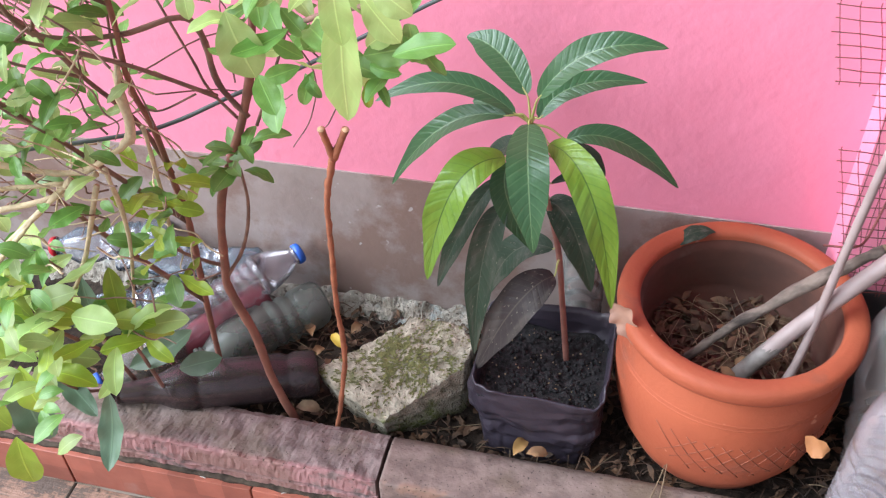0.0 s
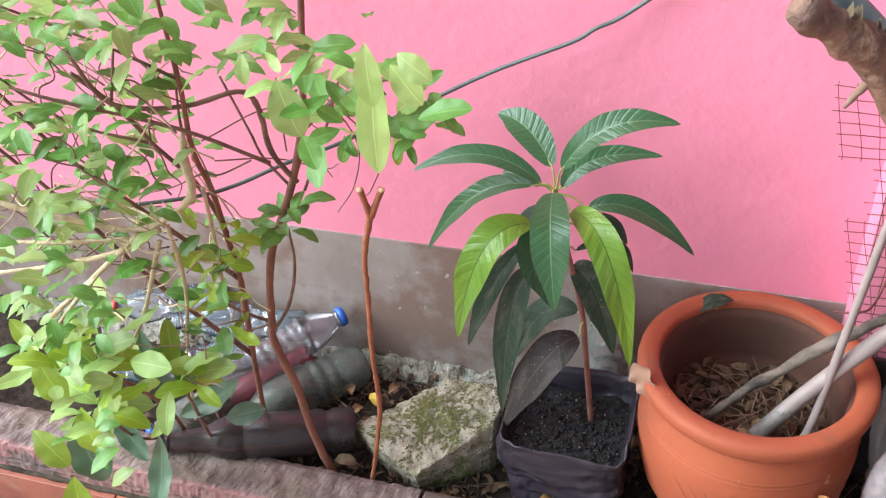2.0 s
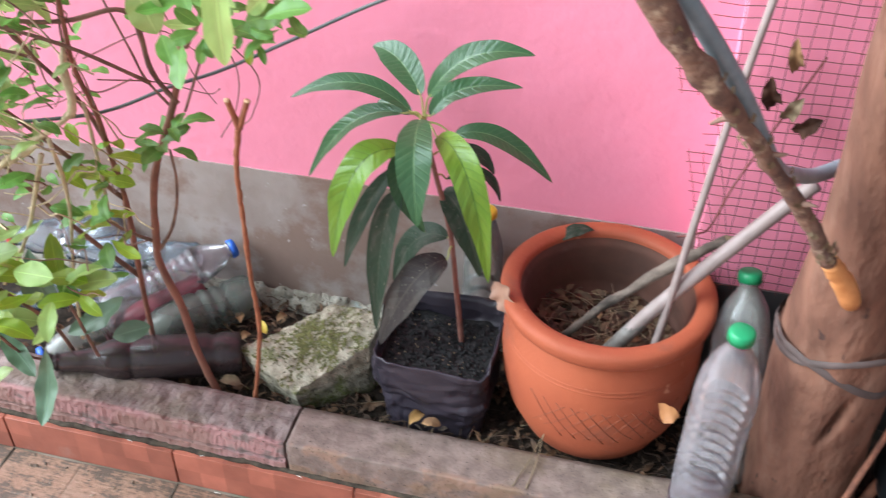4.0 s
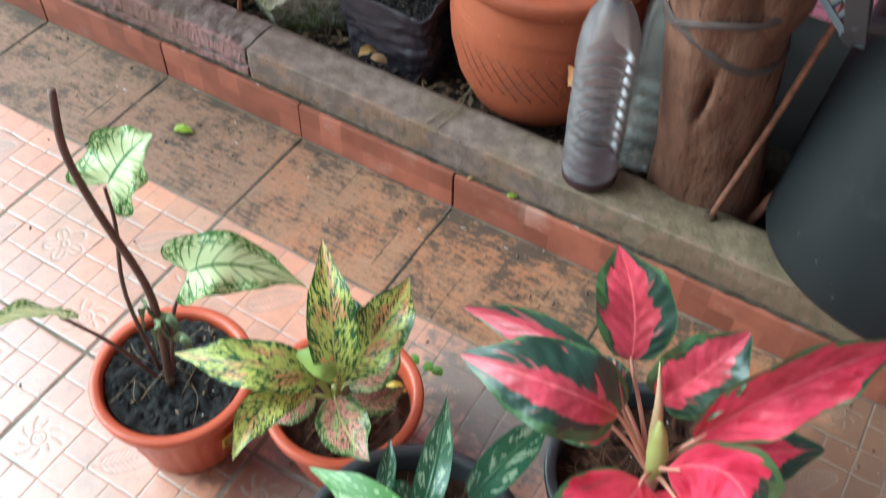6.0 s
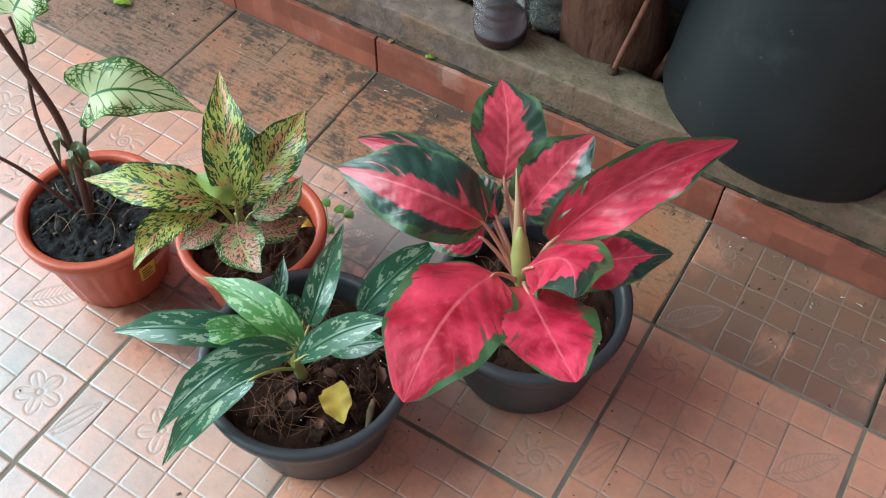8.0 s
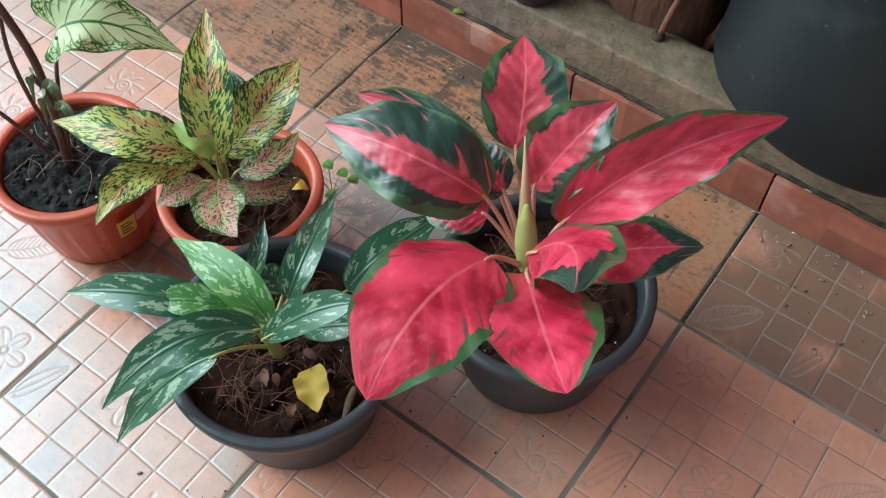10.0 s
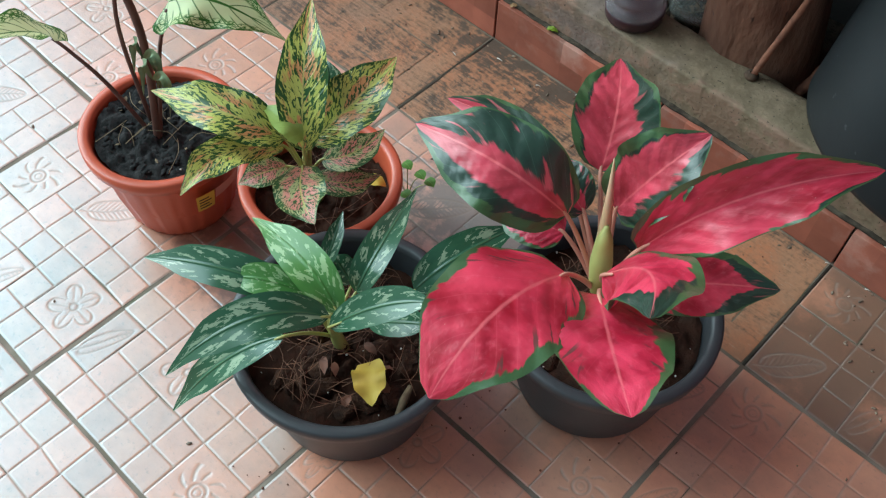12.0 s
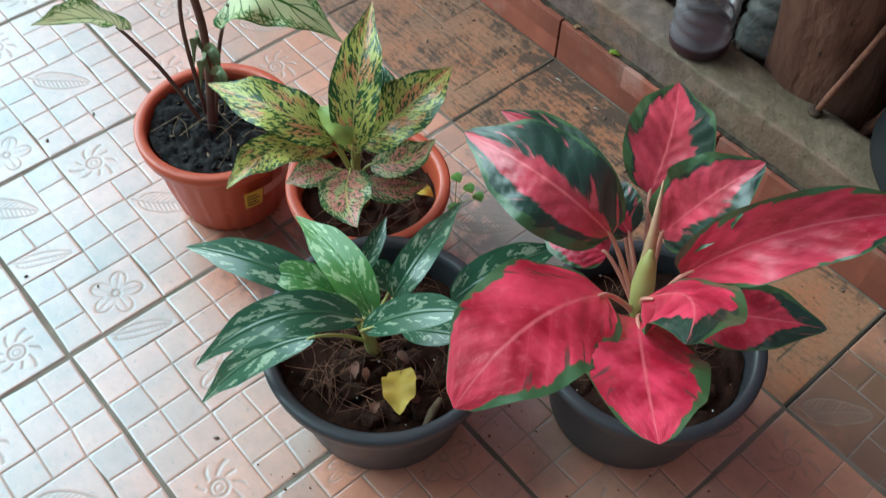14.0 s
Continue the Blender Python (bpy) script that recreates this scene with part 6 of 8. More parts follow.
mango_leaf(M_MANGOD, (-0.217, 0.250, 0.390), (-0.271, 0.260, 0.366), (-0.307, 0.260, 0.275), 0.050, top=(-0.207, 0.233, 0.4), fold=0.2, label="dusty old drooping leaf")
mango_leaf(M_MANGOD, (-0.263, 0.280, 0.531), (-0.295, 0.300, 0.507), (-0.322, 0.310, 0.467), 0.034, top=(-0.244, 0.25, 0.54), fold=0.25)



# ---- tree in the bed ----
def bark_tube(points, radii, seg=40, n=14, seed=0.0, folds=0.0):
    """A limb with long grooves and swellings."""
    bm = tube(points, radii, seg, n)
    path = [Vector(p) for p in points]
    for v in bm.verts:
        q = v.co + Vector((seed, seed, 0))
        s = Vector((q.x * 30, q.y * 30, q.z * 5))
        c = min(path, key=lambda p: (p - v.co).length)
        d = (v.co - c)
        d.z = 0
        if d.length > 1e-4:
            d.normalize()
            v.co += d * (noise.noise(s) * 0.004 + noise.noise(q * 9) * 0.004 + noise.noise(Vector((q.x * 70, q.y * 70, q.z * 40))) * 0.0006)
    return bm


tree = thing("tree", (0.342, 0.165, SOIL), "smooth brown tree trunk forking into two limbs", "tree")
o = Vector(tree.location)
TRUNK = [(0.346, 0.168, 0.055), (0.342, 0.162, 0.12), (0.335, 0.145, 0.22), (0.327, 0.125, 0.32), (0.319, 0.10, 0.44), (0.309, 0.068, 0.55), (0.299, 0.04, 0.66), (0.284, 0.005, 0.82), (0.27, -0.035, 1.0), (0.25, -0.06, 1.25), (0.22, -0.06, 1.55)]
bm = bark_tube([Vector(p) - o for p in TRUNK], (0.096, 0.082, 0.077, 0.076, 0.076, 0.064, 0.054, 0.049, 0.047, 0.045, 0.042), 96, 18, seed=1.0)
slit = Vector((0.330, 0.053, 0.355)) - o
for v in bm.verts:
    d = v.co - slit
    if v.co.y < 0.0 and abs(d.x) < 0.02 and abs(d.z) < 0.06:
        v.co.y += 0.026 * math.exp(-((d.x - 0.1 * d.z) / 0.0040) ** 2 - (d.z / 0.038) ** 2)
part("trunk", bm, M_BARK, tree)
LIMB = [(0.325, 0.10, 0.42), (0.358, 0.092, 0.50), (0.368, 0.074, 0.58), (0.374, 0.058, 0.66), (0.388, 0.04, 0.755), (0.412, 0.02, 0.86), (0.46, -0.01, 1.0), (0.53, -0.03, 1.2), (0.60, -0.03, 1.5)]
part("limb", bark_tube([Vector(p) - o for p in LIMB], (0.050, 0.052, 0.052, 0.050, 0.047, 0.045, 0.043, 0.041, 0.038), seed=4.0), M_BARK, tree)
BRANCH = [(0.246, -0.054, 0.668), (0.235, -0.062, 0.684), (0.205, -0.080, 0.738), (0.146, -0.13, 0.83), (0.107, -0.17, 0.893), (0.064, -0.2, 0.953), (0.012, -0.23, 1.033), (-0.031, -0.26, 1.071)]
part("cut_branch", tube([Vector(p) - o for p in BRANCH], (0.007, 0.008, 0.008, 0.0078, 0.0088, 0.0105, 0.0125, 0.009), 14, 8, 0.6), mat("rough flaking branch bark", (0.24, 0.135, 0.09), 0.85, var=(0.11, 0.06, 0.045), scale=55, detail=9, bump=1.0, bscale=130, bdist=0.004, stain=(0.46, 0.34, 0.23), stain_scale=34, stain_at=0.56), tree, "rough bent side branch with flaking bark")
part("cut_wood", tube([Vector(p) - o for p in ((0.290, 0.004, 0.580), (0.279, -0.030, 0.612), (0.262, -0.044, 0.645), (0.243, -0.056, 0.674))], (0.006, 0.0105, 0.0115, 0.0085), 12, 6, 0.3), M_CUT, tree, "bright orange freshly peeled wood")
for k, (p, d) in enumerate((((0.150, -0.125, 0.825), (0.014, -0.004, 0.006)), ((0.115, -0.16, 0.88), (-0.015, 0.0, -0.010)), ((0.19, -0.09, 0.76), (0.012, -0.02, 0.012)), ((0.02, -0.225, 1.02), (-0.012, -0.005, -0.018)))):
    p, d = Vector(p) - o, Vector(d)
    part("spur", tube([p, p + d * 0.6, p + d * 1.2], (0.004, 0.0028, 0.0012), 7, 4, 0.4), M_STEM, tree)
bm = bmesh.new()
for k in range(80):
    f = rnd.uniform(0.1, 0.95) * (len(BRANCH) - 1)
    i = int(f)
    p = Vector(BRANCH[i]).lerp(Vector(BRANCH[min(i + 1, len(BRANCH) - 1)]), f - i) - o
    a = Vector((rnd.uniform(-1, 1), rnd.uniform(-1, 0.3), rnd.uniform(-1, 1))).normalized() * 0.0088
    leaf(p + a, p + a * 1.15 + Vector((0, 0, 0.004)), p + a * 1.3 + Vector((0, 0, 0.01)), 0.007, a, 0.3, 0.2, rows=4, cols=2, bm=bm)
part("flaked_bark", bm, M_STRAW, tree, "small loose flakes of bark")["kind"] = "stuff"
for pts in (((0.305, 0.022, 0.66), (0.318, 0.012, 0.70), (0.331, 0.008, 0.735)), ((0.338, 0.035, 0.63), (0.344, 0.012, 0.69), (0.338, 0.01, 0.75), (0.352, 0.012, 0.82)), ((0.262, 0.026, 0.66), (0.267, 0.015, 0.69), (0.274, 0.008, 0.705))):
    part("bark_sliver", tube([Vector(p) - o for p in pts], (0.0014, 0.0018, 0.0008), 5, 6), mat("pale bark sliver", (0.55, 0.36, 0.16), 0.7), tree)
for k, (z0, tilt, w) in enumerate(((0.478, 0.030, 0.0055), (0.440, -0.030, 0.006))):
    bm = bmesh.new()
    rows = []
    for i in range(49):
        a = 2 * math.pi * i / 48
        z = z0 + tilt * math.cos(a) + 0.006 * math.sin(3 * a + k)
        f = (z - 0.32) / 0.12
        c = Vector(TRUNK[3]).lerp(Vector(TRUNK[4]), max(0, min(1.6, f))) if f < 1 else Vector(TRUNK[4]).lerp(Vector(TRUNK[5]), (z - 0.44) / 0.11)
        r = (0.0795 if z < 0.45 else 0.0795 - 0.06 * (z - 0.45)) + 0.003 * noise.noise(Vector((math.cos(a) * 3, math.sin(a) * 3, k)))
        r += 0.012 * max(0, math.cos(a - 0.1)) ** 2 * max(0, min(1, (z - 0.42) / 0.06)) - 0.002
        u = Vector((math.cos(a), math.sin(a), 0))
        p = Vector((c.x, c.y, z)) + u * r - o
        rows.append([bm.verts.new(p + Vector((0, 0, -w))), bm.verts.new(p + u * 0.0015 + Vector((0, 0, -w * 0.3))), bm.verts.new(p + u * 0.001 + Vector((0, 0, w * 0.4))), bm.verts.new(p + Vector((0, 0, w)))])
    for a, b in zip(rows, rows[1:]):
        for j in range(3):
            bm.faces.new((a[j], b[j], b[j + 1], a[j + 1]))
    part("tied_strap", bm, M_STRAP, tree, "grey brown strip tied round the trunk")

# ---- dark bin leaning back on the kerb ----
BIN0, BIN1 = Vector((0.622, 0.130, 0.122)), Vector((0.690, 0.245, 0.665))
zb = (BIN1 - BIN0).normalized()
xb = Vector((1, 0, 0))
xb = (xb - zb * xb.dot(zb)).normalized()
BINM = Matrix((xb, zb.cross(xb), zb)).transposed().to_4x4()
BINM.translation = BIN0
bin_ = thing("lidded_bin", BIN0, "big dark grey plastic bin with a blue grey lid", "bin")


def bin_part(name, bm, material, label="", owner=None):
    bm.transform(BINM.to_3x3().to_4x4())
    return part(name, bm, material, owner or bin_, label)


HB = (BIN1 - BIN0).length
bin_part("body", lathe([(0, 0.0), (0.1688, 0.0), (0.1794, 0.005), (0.1836, 0.014), (0.1888, 0.10), (0.1941, 0.25), (0.1983, 0.40), (0.2004, HB - 0.06), (0.2068, HB - 0.058), (0.2078, HB - 0.03), (0.2026, HB - 0.028), (0.2026, HB), (0.1962, HB), (0.192, HB - 0.1), (0.1794, 0.02), (0, 0.015)], 96), M_BIN)
bin_part("lid", lathe([(0.2219, HB - 0.022), (0.238, HB - 0.022), (0.2426, HB - 0.016), (0.2426, HB + 0.008), (0.2392, HB + 0.014), (0.2277, HB + 0.017), (0.1978, HB + 0.018), (0.1875, HB + 0.016), (0.1805, HB + 0.005), (0.161, HB + 0.004), (0.1541, HB + 0.012), (0.1472, HB + 0.018), (0.1219, HB + 0.019), (0.115, HB + 0.016), (0.1092, HB + 0.006), (0.092, HB + 0.005), (0.0851, HB + 0.014), (0.0782, HB + 0.019), (0.0575, HB + 0.020), (0.0506, HB + 0.016), (0.046, HB + 0.008), (0.0161, HB + 0.008), (0, HB + 0.009)], 96), M_LID, "blue grey lid with raised rings")
# carrying handle: a ladder-like grip on two arms
TL, TR, BL, BR = Vector((0.394, -0.028, 0.678)), Vector((0.462, -0.150, 0.700)), Vector((0.402, 0.010, 0.598)), Vector((0.474, -0.112, 0.622))
handle = new("handle")
handle.parent = bin_
handle["label"] = "grey ladder-like carrying handle"


def bar(a, b, w, h, up, name, owner, material=None):
    """A squared bar from a to b."""
    a, b = Vector(a) - BIN0, Vector(b) - BIN0
    d = (b - a).normalized()
    s = d.cross(Vector(up)).normalized()
    u = s.cross(d)
    bm = bmesh.new()
    bmesh.ops.create_cube(bm, size=1)
    for v in bm.verts:
        v.co = (a + b) / 2 + d * v.co.x * (b - a).length + s * v.co.y * w + u * v.co.z * h
    bmesh.ops.bevel(bm, geom=bm.edges[:], offset=min(w, h) * 0.25, segments=2, affect="EDGES")
    return part(name, bm, material or M_HANDLE, owner, smooth=False)


along = (TR - TL).normalized()
face = Vector((0.14, 0.76, -0.58)).normalized()
side = face.cross(along).normalized()
for A, B in ((TL, TR), (BL, BR)):
    for k in (-1, 1):
        bar(A + side * 0.0085 * k, B + side * 0.0085 * k, 0.0062, 0.014, face, "grip_rail", handle)
    for k in range(6):
        p = A.lerp(B, 0.08 + 0.168 * k)
        bar(p - side * 0.0075, p + side * 0.0075, 0.0065, 0.010, face, "grip_rib", handle)
for A, B in ((TL, BL), (TR, BR)):
    bar(A + (A - B).normalized() * 0.010, B + (B - A).normalized() * 0.010, 0.016, 0.009, face, "grip_end", handle)
for pts in ((TR * 0.2 + BR * 0.8, Vector((0.506, -0.075, 0.616)), Vector((0.530, -0.045, 0.626)), Vector((0.548, -0.010, 0.640)), Vector((0.560, 0.035, 0.643))), (TL * 0.4 + BL * 0.6, Vector((0.412, 0.055, 0.628)), Vector((0.440, 0.11, 0.625)), Vector((0.480, 0.165, 0.62)))):
    part("arm", tube([p - BIN0 for p in pts], (0.008, 0.0095, 0.0095, 0.0105), 8, 6), M_HANDLE, handle)

rod = thing("iron_rod", (0.380, 0.070, 0.137), "rusty iron rod standing on kerb, leaning on bin", "iron rod")
part("shaft", tube([Vector(p) - rod.location for p in ((0.380, 0.070, 0.137), (0.410, 0.090, 0.30), (0.438, 0.105, 0.48), (0.464, 0.115, 0.660))], (0.0043, 0.0042, 0.0048, 0.0052), 10, 8, 0.3), M_ROD, rod)
part("foot", lathe([(0.0, 0.0005), (0.0085, 0.0005), (0.0098, 0.003), (0.0085, 0.0065), (0.0055, 0.0085), (0.0035, 0.0095)], 20), M_DARKTWIG, rod, "dark crusted foot of the rod")
tagged(part("iron_rod", tube([(0.427, 0.135, 0.09), (0.46, 0.15, 0.20), (0.49, 0.20, 0.33)], 0.008, 10, 6, 0.25), M_ROD), "dark stick leaning behind the bin", "stick")


# ---- bottles ----
def bottle_profile(r, h, ribs=(), neck=0.013, long_neck=False):
    prof = [(0, 0.006), (r * 0.55, 0.003), (r * 0.85, 0.0), (r * 0.97, 0.006), (r, 0.018)]
    z = 0.03
    for z0, z1, n in ribs:
        for k in range(n):
            a = z0 + (z1 - z0) * k / n
            s = (z1 - z0) / n
            prof += [(r, (a + s * 0.15) * h), (r * 0.895, (a + s * 0.43) * h), (r * 0.895, (a + s * 0.51) * h), (r, (a + s * 0.8) * h)]
    if long_neck:
        return prof + [(r, 0.62 * h), (r * 0.96, 0.66 * h), (r * 0.82, 0.71 * h), (neck * 1.9, 0.76 * h), (neck * 1.55, 0.82 * h), (neck * 1.35, 0.92 * h), (neck * 1.1, 0.955 * h), (neck * 1.3, 0.957 * h), (neck * 1.3, 0.963 * h), (neck, 0.966 * h), (neck * 0.98, h)]
    prof += [(r, 0.60 * h if not ribs or ribs[-1][1] < 0.6 else ribs[-1][1] * h + 0.004), (r * 0.985, 0.70 * h), (r * 0.9, 0.78 * h), (r * 0.70, 0.855 * h), (neck * 1.25, 0.925 * h), (neck, 0.94 * h), (neck, 0.955 * h), (neck * 1.2, 0.957 * h), (neck * 1.2, 0.962 * h), (neck, 0.964 * h), (neck * 0.98, h)]
    return prof


def bottle(base, top, r, material, cap=None, ribs=(), label="", dregs=None, dent=0.0, seed=0, neck=0.013, long_neck=False):
    b, t = Vector(base), Vector(top)
    h = (t - b).length
    ob = thing("plastic_bottle", b, label, "bottle", "old plastic bottles")
    q = (t - b).to_track_quat("Z", "Y").to_matrix().to_4x4()
    bm = lathe(bottle_profile(r, h, ribs, neck, long_neck), 40)
    if dent:
        for v in bm.verts:
            if v.co.z < 0.93 * h:
                s = v.co * 17 + Vector((seed, seed, 0))
                d = Vector((v.co.x, v.co.y, 0))
                v.co -= d * max(0, noise.noise(s) + 0.25) * dent + d * noise.noise(s * 3) * 0.25 * dent
    bm.transform(q)
    body = part("body", bm, material, ob)
    if cap:
        cp = lathe([(0, h + 0.004), (neck * 1.05, h + 0.004), (neck * 1.25, h + 0.002), (neck * 1.3, h - 0.002), (neck * 1.3, 0.968 * h), (neck * 1.1, 0.967 * h)], 36)
        for v in cp.verts:
            if v.co.z < h:
                a = math.atan2(v.co.y, v.co.x)
                v.co.x *= 1 + 0.02 * (round(a / (2 * math.pi / 36)) % 2)
                v.co.y *= 1 + 0.02 * (round(a / (2 * math.pi / 36)) % 2)
        cp.transform(q)
        part("cap", cp, cap, ob)
    else:
        ring = lathe([(neck * 0.85, h), (neck * 0.95, h + 0.002), (neck * 1.2, h + 0.001), (neck * 1.25, h - 0.004), (neck, h - 0.006)], 24)
        ring.transform(q)
        part("mouth_rim", ring, material, ob)
    if dregs:
        w = lathe([(0, 0.001), (r * 0.86, -0.0005), (r * 0.98, 0.0055), (r * 1.006, 0.018), (r * 1.006, dregs), (r * 0.9, dregs), (0, dregs)], 36)
        w.transform(q)
        part("residue", w, M_WATER, ob, "dark violet residue")
    return ob


bottle((0.197, 0.056, KERB), (0.195, 0.036, 0.485), 0.0415, M_CLEAR, M_GREENCAP, ((0.08, 0.62, 9),), "ribbed cloudy plastic bottle with green cap on kerb", 0.022, 0.04, 1, neck=0.0125)
bottle((0.240, 0.158, 0.098), (0.218, 0.245, 0.415), 0.043, M_CLEARD, M_GREENCAP, ((0.1, 0.5, 5),), "dusty clear plastic bottle with green cap behind another", None, 0.12, 2)
bottle((-0.552, 0.182, 0.134), (-0.830, 0.060, 0.158), 0.037, M_BROWNP, None, ((0.1, 0.2, 1), (0.55, 0.6, 1)), "brown violet plastic bottle lying on the soil", dent=0.05, seed=3, neck=0.012, long_neck=True)
bottle((-0.800, 0.185, 0.165), (-0.636, 0.360, 0.205), 0.036, M_CLEAR, M_BLUECAP, ((0.25, 0.7, 7),), "clear ribbed plastic bottle with blue cap lying down", dent=0.18, seed=4)
bottle((-0.600, 0.335, 0.125), (-0.745, 0.172, 0.132), 0.040, M_GREENP, None, ((0.2, 0.5, 3),), "dull grey green plastic bottle lying down", dent=0.12, seed=5)
bottle((-0.700, 0.352, 0.182), (-0.930, 0.300, 0.185), 0.032, M_BLUEP, None, ((0.2, 0.6, 5),), "crushed bluish plastic bottle on the pile", dent=0.55, seed=6)
bottle((-0.860, 0.365, 0.190), (-1.060, 0.315, 0.180), 0.034, M_BLUEP, M_REDCAP, ((0.2, 0.6, 5),), "crushed bluish plastic bottle with red cap", dent=0.5, seed=7)
bottle((-0.775, 0.29, 0.150), (-1.0, 0.20, 0.135), 0.034, M_BLUEP, None, ((0.3, 0.6, 4),), "crushed bluish plastic bottle on the pile", dent=0.45, seed=8)
bottle((-0.690, 0.318, 0.140), (-0.80, 0.175, 0.118), 0.030, M_MAROON, None, (), "maroon plastic bottle under clear ones", dent=0.25, seed=9)
bottle((-0.765, 0.245, 0.112), (-0.885, 0.105, 0.115), 0.036, M_CLEARD, M_BLUECAP, (), "dark dusty plastic bottle with blue cap", dent=0.2, seed=10)
bottle((-0.182, 0.340, 0.115), (-0.180, 0.350, 0.376), 0.033, M_CLEARD, mat("yellow cap plastic", (0.68, 0.5, 0.03), 0.4), ((0.2, 0.5, 3),), "dusty plastic bottle with yellow cap against wall", dent=0.08, seed=11, neck=0.014)



# ---- forked cut stick ----
stick = thing("forked_stick", (-0.500, 0.098, SOIL), "red brown cut stick with forked top in the soil", "stick")
o = Vector(stick.location)
part("shaft", tube([Vector(p) - o for p in ((-0.504, 0.102, 0.080), (-0.484, 0.103, 0.19), (-0.466, 0.095, 0.297), (-0.462, 0.083, 0.40), (-0.449, 0.062, 0.514), (-0.436, 0.04, 0.61), (-0.4135, 0.018, 0.685))], (0.0036, 0.0033, 0.0036, 0.0032, 0.0034, 0.0031, 0.0042), 12, 10, 0.5), M_TWIG, stick)
for tip in ((-0.417, 0.005, 0.727), (-0.394, 0.009, 0.727)):
    q = Vector((-0.4135, 0.018, 0.683)) - o
    part("prong", tube([q, q.lerp(Vector(tip) - o, 0.5), Vector(tip) - o], (0.0046, 0.0034, 0.0038), 10, 5, 0.2), M_TWIG, stick)
    part("cut_end", lathe([(0, 0.0012), (0.0032, 0.001), (0.0039, -0.001)], 14, centre=Vector(tip) - o), mat("pale cut wood", (0.66, 0.42, 0.24), 0.8), stick)

# ---- shrub ----
shrub = thing("shrub", (-0.599, 0.118, SOIL), "leafy green shrub with brown stems and dry branches", "shrub")
so = Vector(shrub.location)


def limb(name, pts, r, material=M_STEM, seg=9, knobs=0.3, label=""):
    return part(name, tube([Vector(p) - so for p in pts], r, seg, 5, knobs), material, shrub, label)


M_STEMR = mat("red brown main stem", (0.27, 0.11, 0.07), 0.75, var=(0.17, 0.075, 0.05), scale=35, bump=0.6, bscale=140)
limb("stem", [(-0.560, 0.112, 0.080), (-0.592, 0.118, 0.18), (-0.604, 0.120, 0.267), (-0.633, 0.128, 0.35), (-0.632, 0.132, 0.40), (-0.619, 0.140, 0.502), (-0.574, 0.150, 0.621), (-0.552, 0.155, 0.70), (-0.538, 0.160, 0.80), (-0.52, 0.15, 0.93), (-0.48, 0.10, 1.10)], (0.0066, 0.006, 0.006, 0.0064, 0.0057, 0.0055, 0.0052, 0.0048, 0.0042, 0.0036, 0.003), M_STEMR, 12)
limb("stem", [(-0.70, 0.16, 0.09), (-0.685, 0.145, 0.30), (-0.668, 0.130, 0.454), (-0.667, 0.120, 0.539), (-0.661, 0.100, 0.632), (-0.661, 0.080, 0.699), (-0.637, 0.050, 0.810), (-0.62, 0.02, 0.93)], (0.0048, 0.0045, 0.0042, 0.004, 0.0037, 0.0034, 0.003, 0.002), M_STEMR, 10)
